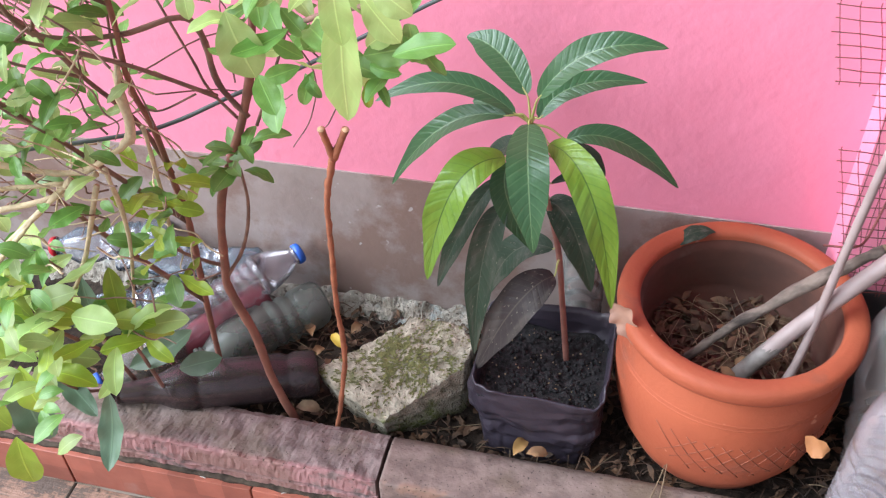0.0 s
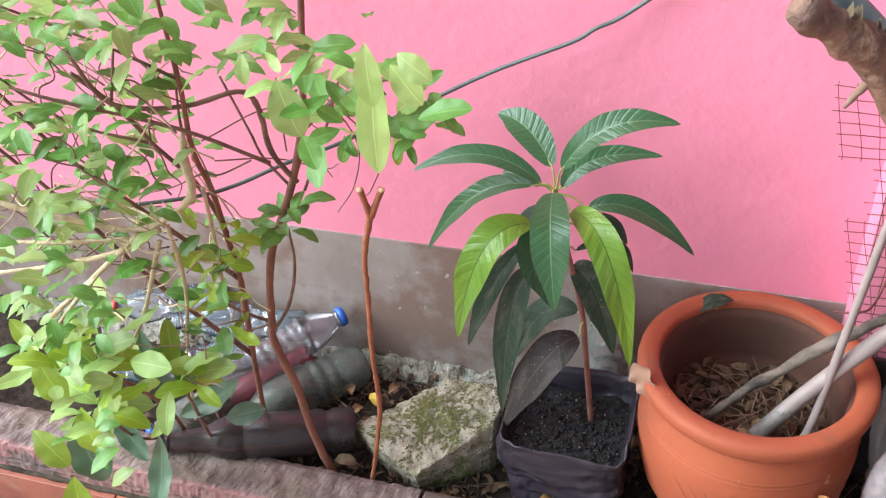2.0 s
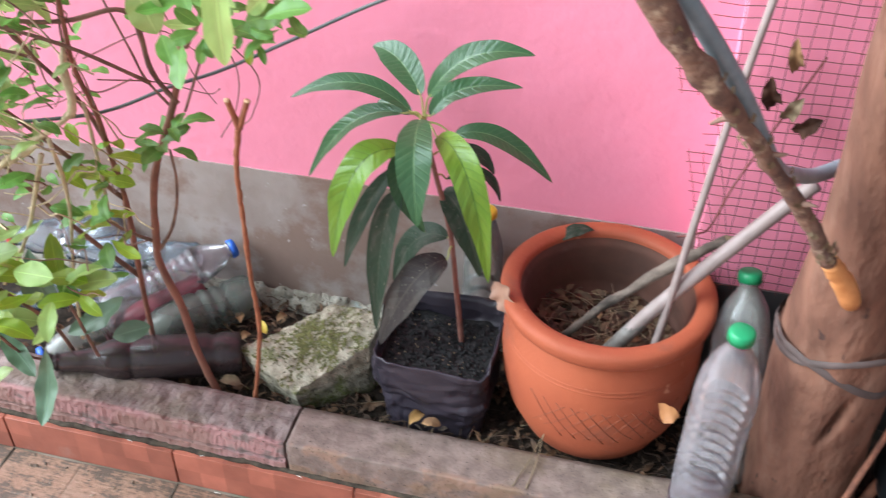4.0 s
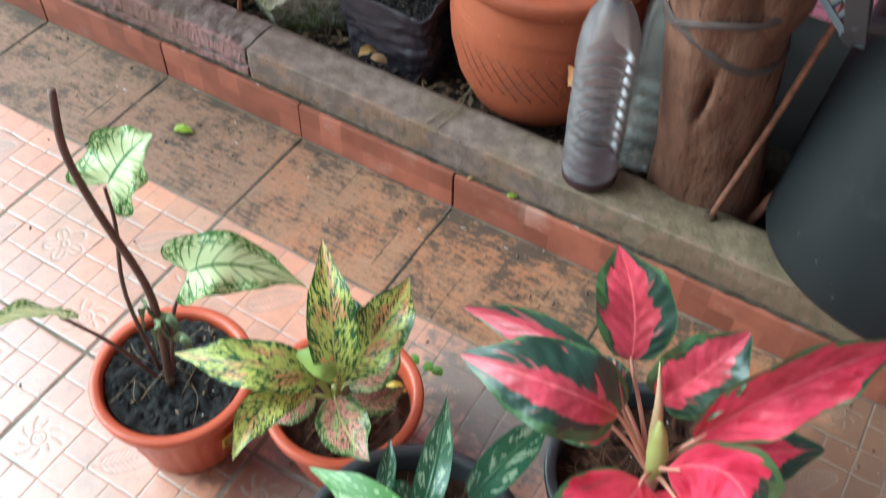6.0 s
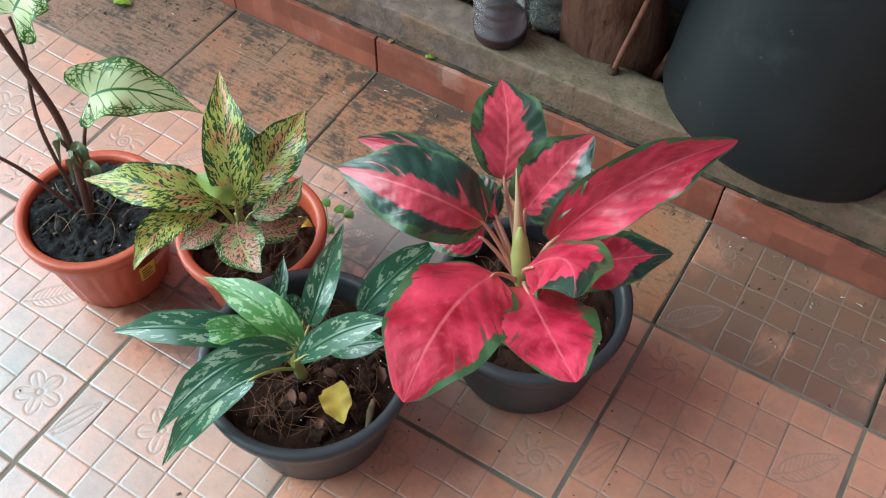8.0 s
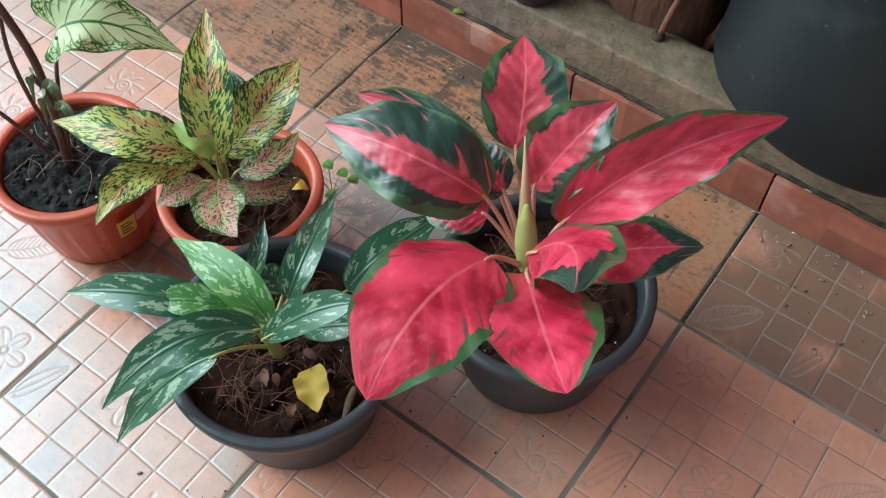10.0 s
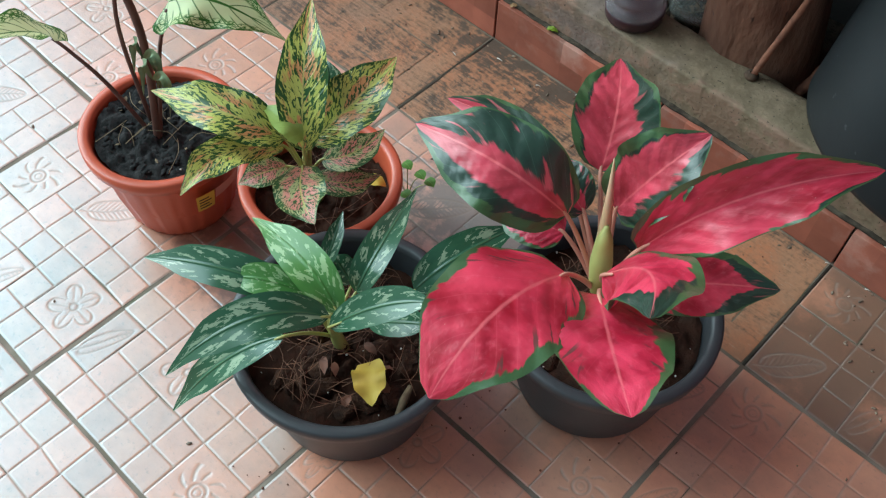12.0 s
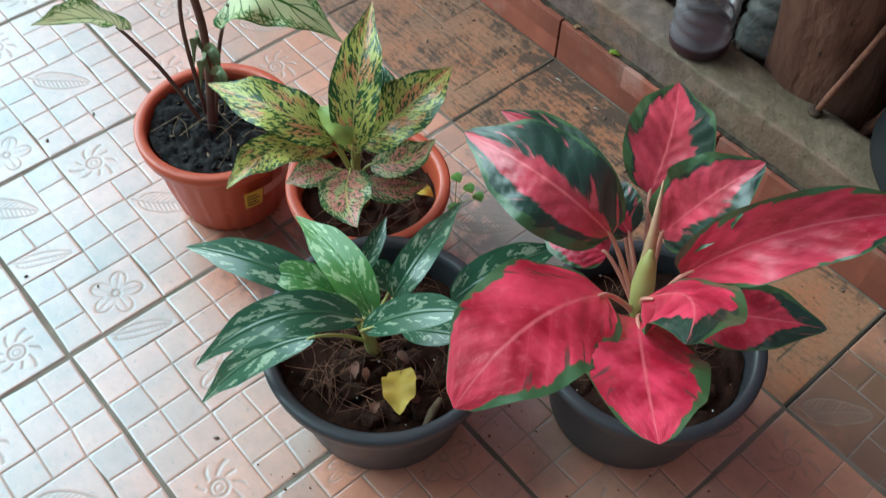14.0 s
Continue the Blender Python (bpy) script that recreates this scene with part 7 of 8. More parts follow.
for pts, r in (
    ([(-0.567, 0.150, 0.622), (-0.590, 0.140, 0.670), (-0.586, 0.120, 0.743), (-0.596, 0.100, 0.774), (-0.647, 0.060, 0.770), (-0.711, 0.020, 0.789), (-0.731, 0.000, 0.858)], (0.005, 0.005, 0.005, 0.0045, 0.004, 0.003)),
    ([(-0.665, 0.120, 0.548), (-0.679, 0.100, 0.633), (-0.699, 0.060, 0.715), (-0.717, 0.040, 0.771), (-0.734, 0.000, 0.833)], (0.0045, 0.0035)),
    ([(-0.540, 0.150, 0.708), (-0.457, 0.050, 0.802), (-0.373, -0.050, 0.883), (-0.290, -0.120, 0.938)], (0.0045, 0.003)),
    ([(-0.718, 0.030, 0.780), (-0.673, 0.000, 0.863)], (0.003, 0.002)),
    ([(-0.683, 0.100, 0.684), (-0.682, 0.100, 0.737), (-0.670, 0.100, 0.814)], (0.003, 0.002)),
    ([(-0.585, 0.160, 0.609), (-0.615, 0.160, 0.647), (-0.622, 0.150, 0.692), (-0.648, 0.150, 0.763)], (0.003, 0.002)),
    ([(-0.558, 0.150, 0.611), (-0.509, 0.150, 0.726), (-0.484, 0.150, 0.798)], (0.003, 0.002)),
    ([(-0.668, 0.13, 0.46), (-0.74, 0.07, 0.60), (-0.80, 0.03, 0.70), (-0.84, 0.0, 0.80)], (0.005, 0.003)),
    ([(-0.685, 0.145, 0.30), (-0.76, 0.09, 0.45), (-0.83, 0.05, 0.60), (-0.90, 0.02, 0.72)], (0.006, 0.003)),
    ([(-0.70, 0.06, 0.715), (-0.78, 0.02, 0.76), (-0.86, 0.0, 0.84)], (0.003, 0.002)),
    ([(-0.59, 0.13, 0.66), (-0.66, 0.06, 0.74), (-0.78, 0.0, 0.80), (-0.9, -0.03, 0.85)], (0.004, 0.002)),
    ([(-0.635, 0.13, 0.39), (-0.668, 0.115, 0.415), (-0.70, 0.10, 0.45)], (0.004, 0.0025)),
    ([(-0.633, 0.13, 0.37), (-0.605, 0.14, 0.42), (-0.58, 0.13, 0.50), (-0.58, 0.13, 0.56)], (0.004, 0.0025)),
    ([(-0.637, 0.050, 0.810), (-0.70, 0.02, 0.86), (-0.80, -0.02, 0.92)], (0.003, 0.002)),
    ([(-0.82, 0.12, 0.10), (-0.80, 0.06, 0.25), (-0.81, -0.01, 0.38), (-0.80, -0.04, 0.45)], (0.005, 0.004, 0.003)),
    ([(-0.86, 0.12, 0.10), (-0.84, 0.03, 0.20), (-0.82, -0.04, 0.33)], (0.004, 0.003)),
    ([(-0.76, 0.10, 0.12), (-0.73, 0.04, 0.28), (-0.70, -0.01, 0.39)], (0.004, 0.003)),
):
    limb("branch", pts, tuple(q * 0.70 for q in r))
for pts, r in (
    ([(-0.66, 0.07, 0.735), (-0.662, 0.060, 0.708), (-0.653, 0.050, 0.663), (-0.676, 0.040, 0.635), (-0.731, 0.030, 0.606), (-0.815, 0.000, 0.632), (-0.90, -0.02, 0.66)], (0.0050, 0.0056, 0.0052, 0.0044, 0.0036, 0.003)),
    ([(-0.700, 0.030, 0.610), (-0.758, 0.020, 0.575), (-0.847, 0.000, 0.552), (-0.93, -0.02, 0.54)], (0.0036, 0.0032, 0.0028)),
    ([(-0.705, 0.030, 0.593), (-0.764, 0.030, 0.455), (-0.823, 0.020, 0.358)], (0.0033, 0.0024)),
    ([(-0.725, 0.020, 0.606), (-0.784, 0.000, 0.552), (-0.884, 0.000, 0.459)], (0.0036, 0.003)),
    ([(-0.69, 0.035, 0.615), (-0.70, 0.05, 0.50), (-0.735, 0.06, 0.36), (-0.76, 0.07, 0.22)], (0.003, 0.0024, 0.002)),
    ([(-0.645, 0.06, 0.66), (-0.66, 0.08, 0.54), (-0.672, 0.09, 0.45)], (0.003, 0.002)),
    ([(-0.78, 0.0, 0.555), (-0.83, -0.01, 0.50), (-0.90, -0.02, 0.42)], (0.003, 0.002)),
    ([(-0.73, 0.02, 0.60), (-0.82, -0.01, 0.60), (-0.93, -0.03, 0.60)], (0.003, 0.002)),
):
    limb("dry_branch", pts, tuple(q * 1.0 for q in r), M_DEADWOOD, 10, 0.7, "dry beige leafless branch")
for s, pts in enumerate((((-0.58, 0.16, 0.66), (-0.60, 0.20, 0.74), (-0.59, 0.24, 0.62), (-0.57, 0.26, 0.56)), ((-0.52, 0.16, 0.75), (-0.50, 0.2, 0.66), (-0.52, 0.22, 0.58), (-0.55, 0.22, 0.53)), ((-0.50, 0.15, 0.74), (-0.47, 0.2, 0.65), (-0.50, 0.23, 0.57), (-0.52, 0.24, 0.545)), ((-0.66, 0.1, 0.70), (-0.60, 0.18, 0.71), (-0.56, 0.22, 0.66)), ((-0.66, 0.12, 0.66), (-0.62, 0.2, 0.62), (-0.56, 0.22, 0.60), (-0.54, 0.22, 0.61)))):
    limb("dry_vine", pts, (0.0011, 0.0007), M_STEM, 5, 0.0)

twig_rnd = random.Random(33)
for k in range(96):
    a = Vector((twig_rnd.uniform(-0.92, -0.62), twig_rnd.uniform(-0.03, 0.14), twig_rnd.uniform(0.42, 0.84)))
    d = Vector((twig_rnd.uniform(-0.13, 0.07), twig_rnd.uniform(-0.05, 0.05), twig_rnd.uniform(-0.05, 0.10)))
    b = [Vector((twig_rnd.uniform(-1, 1), twig_rnd.uniform(-1, 1), twig_rnd.uniform(-1, 1))) * 0.009 for _ in range(3)]
    limb("twig", [a - d * 0.5, a - d * 0.2 + b[0], a + b[1], a + d * 0.4 + b[2], a + d * 0.7], (0.0013, 0.0011, 0.0006), M_DEADWOOD if k % 2 == 0 else M_STEM, 5, 0.0)

# leaf blades, lying along x with their base at the origin
def blade(length, width, bend, fold, wave, seed):
    me = mesh_of(leaf((0, 0, 0), (length * 0.5, 0, bend), (length, 0, -bend * 0.4), width, (0, 0, 1), fold, wave, (1.22, 0.64), 16, 6, seed=seed, acum=0.0), "leaf")
    return me


BLADES = [blade(1.0, 0.45, 0.06, 0.22, 0.08, 0), blade(1.0, 0.40, 0.14, 0.30, 0.12, 1), blade(1.0, 0.50, 0.05, 0.16, 0.10, 2), blade(1.0, 0.36, -0.09, 0.26, 0.14, 3)]
LEAFSETS = {}
for m in (M_SHRUB, M_SHRUBL, M_SHRUBY, M_SHRUBD):
    LEAFSETS[m.name] = []
    for me in BLADES:
        c = me.copy()
        c.materials.append(m)
        LEAFSETS[m.name].append(c)


def put_leaf(p, d, up, length, material, widen=1.0):
    d = Vector(d).normalized()
    s = Vector(up).cross(d).normalized()
    u = d.cross(s)
    ob = new("leaf", rnd.choice(LEAFSETS[material.name]))
    ob.parent = shrub
    m = Matrix((d * length, s * length * widen, u * length)).transposed().to_4x4()
    m.translation = Vector(p) - so
    ob.matrix_local = m
    return ob


def clump(c, count, length, material, spread=0.025, lean=(0.1, -0.3, 0.2), alt=None):
    """A whorl of leaves at a shoot's end."""
    c = Vector(c)
    a0 = rnd.uniform(0, 6.3)
    for k in range(count):
        a = a0 + k * 2.4
        e = rnd.uniform(-0.5, 0.5)
        d = Vector((math.cos(a), math.sin(a) * 0.8, e)) + Vector(lean) * 0.6
        p = c + Vector((rnd.uniform(-1, 1), rnd.uniform(-1, 1), rnd.uniform(-1.2, 1.2))) * spread + d.normalized() * 0.008
        put_leaf(p, d, (rnd.uniform(-0.5, 0.3), rnd.uniform(-0.8, 0.1), 1), length * rnd.uniform(0.7, 1.15), alt if alt and rnd.random() < 0.35 else material)


random.seed(21)
rnd = random.Random(21)
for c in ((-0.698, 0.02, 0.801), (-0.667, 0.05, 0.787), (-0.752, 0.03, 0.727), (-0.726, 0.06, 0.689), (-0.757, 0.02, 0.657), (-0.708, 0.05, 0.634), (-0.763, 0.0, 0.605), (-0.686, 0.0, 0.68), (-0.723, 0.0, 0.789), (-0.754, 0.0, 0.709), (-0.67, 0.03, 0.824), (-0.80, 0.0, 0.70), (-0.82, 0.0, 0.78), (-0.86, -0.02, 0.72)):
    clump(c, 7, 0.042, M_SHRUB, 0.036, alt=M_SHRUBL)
for c in ((-0.739, 0.04, 0.543), (-0.713, 0.05, 0.434), (-0.719, 0.05, 0.38), (-0.80, 0.0, 0.50)):
    clump(c, 6, 0.045, M_SHRUB, 0.032)
for c in ((-0.58, 0.13, 0.583), (-0.595, 0.128, 0.556)):
    clump(c, 7, 0.050, M_SHRUB, 0.012, (0.1, -0.2, 0.1))
for c in ((-0.662, 0.08, 0.56), (-0.645, 0.08, 0.535), (-0.666, 0.07, 0.493), (-0.668, 0.06, 0.433)):
    clump(c, 7, 0.048, M_SHRUBY, 0.020, alt=M_SHRUB)
for c in ((-0.80, -0.02, 0.449), (-0.77, -0.04, 0.426), (-0.718, -0.02, 0.396), (-0.687, -0.02, 0.393), (-0.817, -0.05, 0.416), (-0.813, -0.06, 0.341), (-0.87, 0.0, 0.31), (-0.85, 0.05, 0.40), (-0.91, -0.02, 0.38)):
    clump(c, 6, 0.068, M_SHRUBY, 0.018, (0.2, -0.4, 0.1), alt=M_SHRUBL)
for c in ((-0.407, -0.10, 0.879), (-0.405, -0.05, 0.834), (-0.36, -0.05, 0.845), (-0.298, -0.10, 0.88), (-0.45, 0.02, 0.82), (-0.36, -0.10, 0.925), (-0.534, 0.05, 0.845), (-0.48, 0.05, 0.86)):
    clump(c, 6, 0.044, M_SHRUB, 0.024, (0.2, -0.2, -0.2), alt=M_SHRUBL)
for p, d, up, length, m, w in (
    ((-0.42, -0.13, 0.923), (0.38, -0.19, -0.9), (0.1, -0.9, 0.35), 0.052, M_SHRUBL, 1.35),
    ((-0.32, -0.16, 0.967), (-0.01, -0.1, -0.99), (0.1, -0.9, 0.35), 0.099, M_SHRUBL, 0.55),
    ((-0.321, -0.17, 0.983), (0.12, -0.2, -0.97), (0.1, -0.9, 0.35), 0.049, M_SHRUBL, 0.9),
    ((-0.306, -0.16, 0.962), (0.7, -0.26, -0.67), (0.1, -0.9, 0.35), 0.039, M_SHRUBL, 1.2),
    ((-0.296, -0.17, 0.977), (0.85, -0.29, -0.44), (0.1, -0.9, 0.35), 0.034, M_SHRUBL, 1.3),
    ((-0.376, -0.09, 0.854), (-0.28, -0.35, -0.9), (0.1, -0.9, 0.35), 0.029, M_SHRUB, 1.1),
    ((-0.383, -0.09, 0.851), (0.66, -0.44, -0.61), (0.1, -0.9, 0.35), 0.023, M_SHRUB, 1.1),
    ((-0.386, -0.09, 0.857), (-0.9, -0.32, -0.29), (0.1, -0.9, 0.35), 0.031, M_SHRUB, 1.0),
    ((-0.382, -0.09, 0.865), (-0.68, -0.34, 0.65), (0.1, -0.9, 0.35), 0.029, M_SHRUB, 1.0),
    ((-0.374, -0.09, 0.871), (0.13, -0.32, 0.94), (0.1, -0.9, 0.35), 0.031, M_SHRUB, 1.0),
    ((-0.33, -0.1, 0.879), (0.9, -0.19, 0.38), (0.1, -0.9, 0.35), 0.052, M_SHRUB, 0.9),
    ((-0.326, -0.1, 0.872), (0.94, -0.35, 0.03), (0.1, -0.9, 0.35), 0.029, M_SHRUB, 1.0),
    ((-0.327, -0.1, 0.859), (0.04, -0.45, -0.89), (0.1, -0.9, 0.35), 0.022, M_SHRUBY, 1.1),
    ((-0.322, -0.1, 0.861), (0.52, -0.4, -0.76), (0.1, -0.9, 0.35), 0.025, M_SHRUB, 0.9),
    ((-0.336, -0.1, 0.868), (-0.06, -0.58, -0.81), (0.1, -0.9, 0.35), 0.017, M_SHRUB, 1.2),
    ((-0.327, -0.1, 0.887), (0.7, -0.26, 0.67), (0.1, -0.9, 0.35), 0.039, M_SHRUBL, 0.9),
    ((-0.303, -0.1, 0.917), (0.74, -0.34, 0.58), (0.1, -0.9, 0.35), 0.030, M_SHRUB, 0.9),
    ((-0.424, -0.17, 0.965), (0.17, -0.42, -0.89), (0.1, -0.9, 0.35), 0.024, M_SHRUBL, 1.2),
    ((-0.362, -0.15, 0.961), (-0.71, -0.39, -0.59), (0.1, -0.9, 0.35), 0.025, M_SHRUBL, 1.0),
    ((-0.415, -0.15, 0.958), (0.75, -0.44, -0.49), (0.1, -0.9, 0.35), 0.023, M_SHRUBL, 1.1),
    ((-0.768, -0.005, 0.262), (-0.02, -0.45, -1.0), (0.1, -0.95, 0.4), 0.122, M_SHRUBD, 0.80),
    ((-0.660, 0.06, 0.335), (-0.75, -0.05, -0.65), (0.0, -0.6, 0.75), 0.14, M_SHRUBD, 0.75),
    ((-0.705, 0.07, 0.235), (0.7, 0.05, 0.35), (0.1, -0.7, 0.7), 0.075, M_SHRUBD, 1.0),
    ((-0.875, -0.03, 0.30), (0.15, -0.15, -1.0), (0.3, -0.9, 0.1), 0.12, M_SHRUBD, 1.0),
    ((-0.875, 0.02, 0.26), (0.6, -0.2, -0.5), (0.1, -0.6, 0.7), 0.10, M_SHRUBD, 0.9),
    ((-0.835, 0.10, 0.36), (0.15, 0.0, -1.0), (0.2, -0.9, 0.2), 0.12, M_SHRUBD, 1.1),
    ((-0.830, -0.06, 0.36), (0.25, -0.2, -0.9), (0.1, -0.9, 0.3), 0.075, M_SHRUBY, 1.3),
    ((-0.86, -0.07, 0.46), (0.4, -0.2, -0.6), (0.1, -0.8, 0.4), 0.075, M_SHRUBY, 1.2),
    ((-0.87, -0.08, 0.23), (0.1, -0.2, -0.9), (0.3, -0.9, 0.2), 0.08, M_SHRUBY, 1.3),
    ((-0.895, -0.09, 0.33), (0.7, -0.2, -0.5), (0.1, -0.6, 0.7), 0.07, M_SHRUBY, 1.2),
):
    put_leaf(p, d, up, length, m, w)
# the dense rest of the crown, past the ones that can be told apart
bm = bmesh.new()
for k in range(240):
    c = Vector((rnd.uniform(-1.15, -0.70), rnd.uniform(0.06, 0.28), rnd.uniform(0.40, 1.15))) if k % 3 else Vector((rnd.uniform(-0.8, -0.42), rnd.uniform(0.0, 0.18), rnd.uniform(0.86, 1.15)))
    a = rnd.uniform(0, 6.3)
    d = Vector((math.cos(a), math.sin(a), rnd.uniform(-0.6, 0.4))).normalized() * rnd.uniform(0.024, 0.04)
    leaf(c, c + d * 0.5 + Vector((0, 0, 0.004)), c + d, d.length * 0.5, (rnd.uniform(-0.5, 0.4), rnd.uniform(-0.8, 0.2), 1), 0.2, 0.1, (1.12, 0.72), 8, 4, bm=bm, acum=0.0)
bm.transform(Matrix.Translation(-so))
crown = part("crown", bm, M_SHRUB, shrub, "dense mass of small green leaves")
crown["kind"] = "stuff"

# the paler copy of these leaves carries sunlit brightness in its colour
for material, count, label in ((M_SHRUBL, 135, "mass of small leaves coloured pale as if sunlit"), (M_SHRUB, 150, "green mass of small leaves")):
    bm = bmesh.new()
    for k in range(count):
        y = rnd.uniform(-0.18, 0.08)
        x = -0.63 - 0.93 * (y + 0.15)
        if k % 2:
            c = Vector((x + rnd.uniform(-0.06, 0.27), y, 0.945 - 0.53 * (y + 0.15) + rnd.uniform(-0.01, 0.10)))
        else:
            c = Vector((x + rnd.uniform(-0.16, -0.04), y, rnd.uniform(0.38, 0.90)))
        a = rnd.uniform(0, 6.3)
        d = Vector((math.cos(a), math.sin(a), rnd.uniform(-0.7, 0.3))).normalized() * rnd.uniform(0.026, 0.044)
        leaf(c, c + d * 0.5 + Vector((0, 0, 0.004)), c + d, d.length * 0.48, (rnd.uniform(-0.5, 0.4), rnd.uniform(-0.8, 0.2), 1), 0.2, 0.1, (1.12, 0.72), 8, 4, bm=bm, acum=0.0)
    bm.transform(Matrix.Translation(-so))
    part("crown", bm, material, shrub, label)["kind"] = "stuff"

# ---- cable, hose, wire mesh ----
tagged(part("cable", tube([(-0.85, 0.05, 0.60), (-0.721, 0.12, 0.594), (-0.670, 0.16, 0.594), (-0.605, 0.20, 0.615), (-0.545, 0.25, 0.625), (-0.453, 0.31, 0.658), (-0.360, 0.345, 0.700), (-0.257, 0.355, 0.747), (-0.229, 0.360, 0.765), (-0.19, 0.37, 0.785), (-0.1, 0.376, 0.86), (0.05, 0.378, 1.0)], 0.0028, 8, 8), M_CABLE), "thin grey green cable slung along the pink wall", "cable")
tagged(part("garden_hose", tube([(-0.045, -0.245, 1.10), (0.018, -0.205, 1.035), (0.075, -0.178, 0.962), (0.118, -0.145, 0.890), (0.150, -0.10, 0.820), (0.177, -0.03, 0.755), (0.200, 0.03, 0.715), (0.232, 0.075, 0.690), (0.28, 0.13, 0.68), (0.34, 0.18, 0.66)], 0.0085, 12, 8), M_HOSE), "blue grey garden hose along a branch behind trunk", "hose")
net = thing("wire_mesh", (0.2, 0.300, 0.33), "rusty wire mesh with torn edge over pink pillar", "wire mesh")
o = Vector(net.location)


def left_edge(z):
    """Where the torn sheet ends: two flaps stand out, with a gap between them."""
    if z > 0.757:
        return 0.112 - 0.1 * (z - 0.757)
    if z > 0.652:
        return 0.083 - 0.25 * (z - 0.654)
    if z > 0.572:
        return 0.128
    return 0.105 + 0.25 * (0.569 - z)


def sheet(x, z):
    return Vector((x, 0.300 + 0.008 * noise.noise(Vector((x * 9, z * 9, 0))), z)) - o


rows = [0.345 + 0.0155 * k for k in range(55)]
for i in range(29):
    x = 0.0625 + 0.0205 * i
    run = []
    for z in rows + [None]:
        slant = 0.0
        if z is not None:
            slant = -0.25 * (z - 0.66) if x < 0.13 else 0.0
            if x + slant > left_edge(z) - 0.003:
                run.append((x + slant, z))
                continue
        if len(run) > 1:
            part("wire", tube([sheet(p + 0.004 * noise.noise(Vector((x * 50, q * 12, 3))), q) for p, q in [(run[0][0], run[0][1] - 0.006)] + run + [(run[-1][0], run[-1][1] + 0.005)]], 0.00066, 4, 1), M_RUST, net)
        run = []
for z in rows:
    x0 = left_edge(z) - rnd.uniform(0.001, 0.008)
    part("wire", tube([sheet(x0 + (0.66 - x0) * k / 20, z + 0.004 * noise.noise(Vector((k * 0.7, z * 50, 1)))) for k in range(21)], 0.00066, 4, 1), M_RUST, net)
for c, d, w, m in (((0.193, 0.290, 0.672), (-0.008, -0.012, 0.050), 0.024, M_DARKDRY), ((0.211, 0.290, 0.726), (-0.006, -0.008, 0.05), 0.018, M_DRY), ((0.222, 0.286, 0.655), (0.022, -0.008, 0.036), 0.02, M_STRAW), ((0.246, 0.290, 0.632), (0.035, -0.006, 0.022), 0.022, M_DARKDRY)):
    c, d = Vector(c), Vector(d) / 2
    tagged(part("caught_leaf", leaf(c - d, c + Vector((0, -0.006, 0)), c + d, w, (0.2, -1, 0.1), 0.6, 0.5, rows=16, cols=8, twist=1.2), m), "dry brown leaf caught in the wire mesh", "leaf", "leaves caught in the mesh")

# ---- small things on kerb and floor ----
def lying(c, length, width, angle, material, label, lift=0.004):
    c = Vector(c)
    d = Vector((math.cos(angle), math.sin(angle), 0)) * length / 2
    ob = part("fallen_leaf", leaf(c - d, c + Vector((0, 0, lift)), c + d, width, (0, -0.1, 1), 0.15, 0.2, (0.75, 0.5), 10, 6), material)
    return tagged(ob, label, "leaf")


lying((-0.481, -0.095, 0.003), 0.036, 0.018, 0.25, M_SHRUBY, "fresh yellow green leaf lying on the floor tiles")
lying((0.100, 0.008, 0.0758), 0.018, 0.009, 0.3, M_SHRUBY, "tiny yellow leaf lying on the red skirting", 0.003)
lying((0.026, 0.008, 0.0755), 0.013, 0.007, 1.0, M_DRY, "tiny tan leaf lying on the red skirting", 0.002)
weed = thing("weed", (0.128, -0.318, 0.0), "tiny round leaved weed growing from floor joint", "weed")
for k, (dx, dy, h) in enumerate(((0.0, 0.0, 0.07), (0.02, 0.004, 0.064), (-0.012, -0.012, 0.05), (0.018, -0.02, 0.042), (0.03, 0.012, 0.05))):
    part("stalk", tube([(0, 0, 0), (dx * 0.4, dy * 0.4, h * 0.6), (dx, dy, h)], (0.0008, 0.0006), 5, 4), M_PALESTALK, weed)
    part("leaf", leaf((dx - 0.008, dy, h), (dx, dy, h + 0.002), (dx + 0.009, dy - 0.002, h), 0.016, (0, 0, 1), 0.1, 0.05, (0.8, 0.4), 6, 4), M_SHRUB, weed)
for k in range(2):
    tagged(part("straw", tube([(-0.062 + 0.02 * k, 0.02, KERB + 0.001), (-0.045 + 0.01 * k, 0.07, KERB + 0.008), (-0.03, 0.12, KERB + 0.022 + 0.02 * k)], (0.0011, 0.0006), 5, 5), M_STRAW), "pale dry straw lying across the kerb", "straw", "straws on the kerb")
bm = bmesh.new()
for _ in range(260):
    x, y = rnd.uniform(-0.9, 1.0), -abs(rnd.gauss(0, 0.10)) - 0.004
    r = rnd.uniform(0.0006, 0.0018)
    bmesh.ops.create_icosphere(bm, subdivisions=1, radius=1, matrix=Matrix.LocRotScale((x, y, r * 0.6), Euler((0, 0, rnd.uniform(0, 6))), (r * rnd.uniform(1, 3), r, r * 0.7)))
for _ in range(40):
    x = rnd.uniform(-0.9, 1.0)
    r = rnd.uniform(0.0008, 0.002)
    bmesh.ops.create_icosphere(bm, subdivisions=1, radius=1, matrix=Matrix.LocRotScale((x, rnd.uniform(-1.2, -0.2), 0.001), Euler((0, 0, rnd.uniform(0, 6))), (r * 2, r, r * 0.7)))
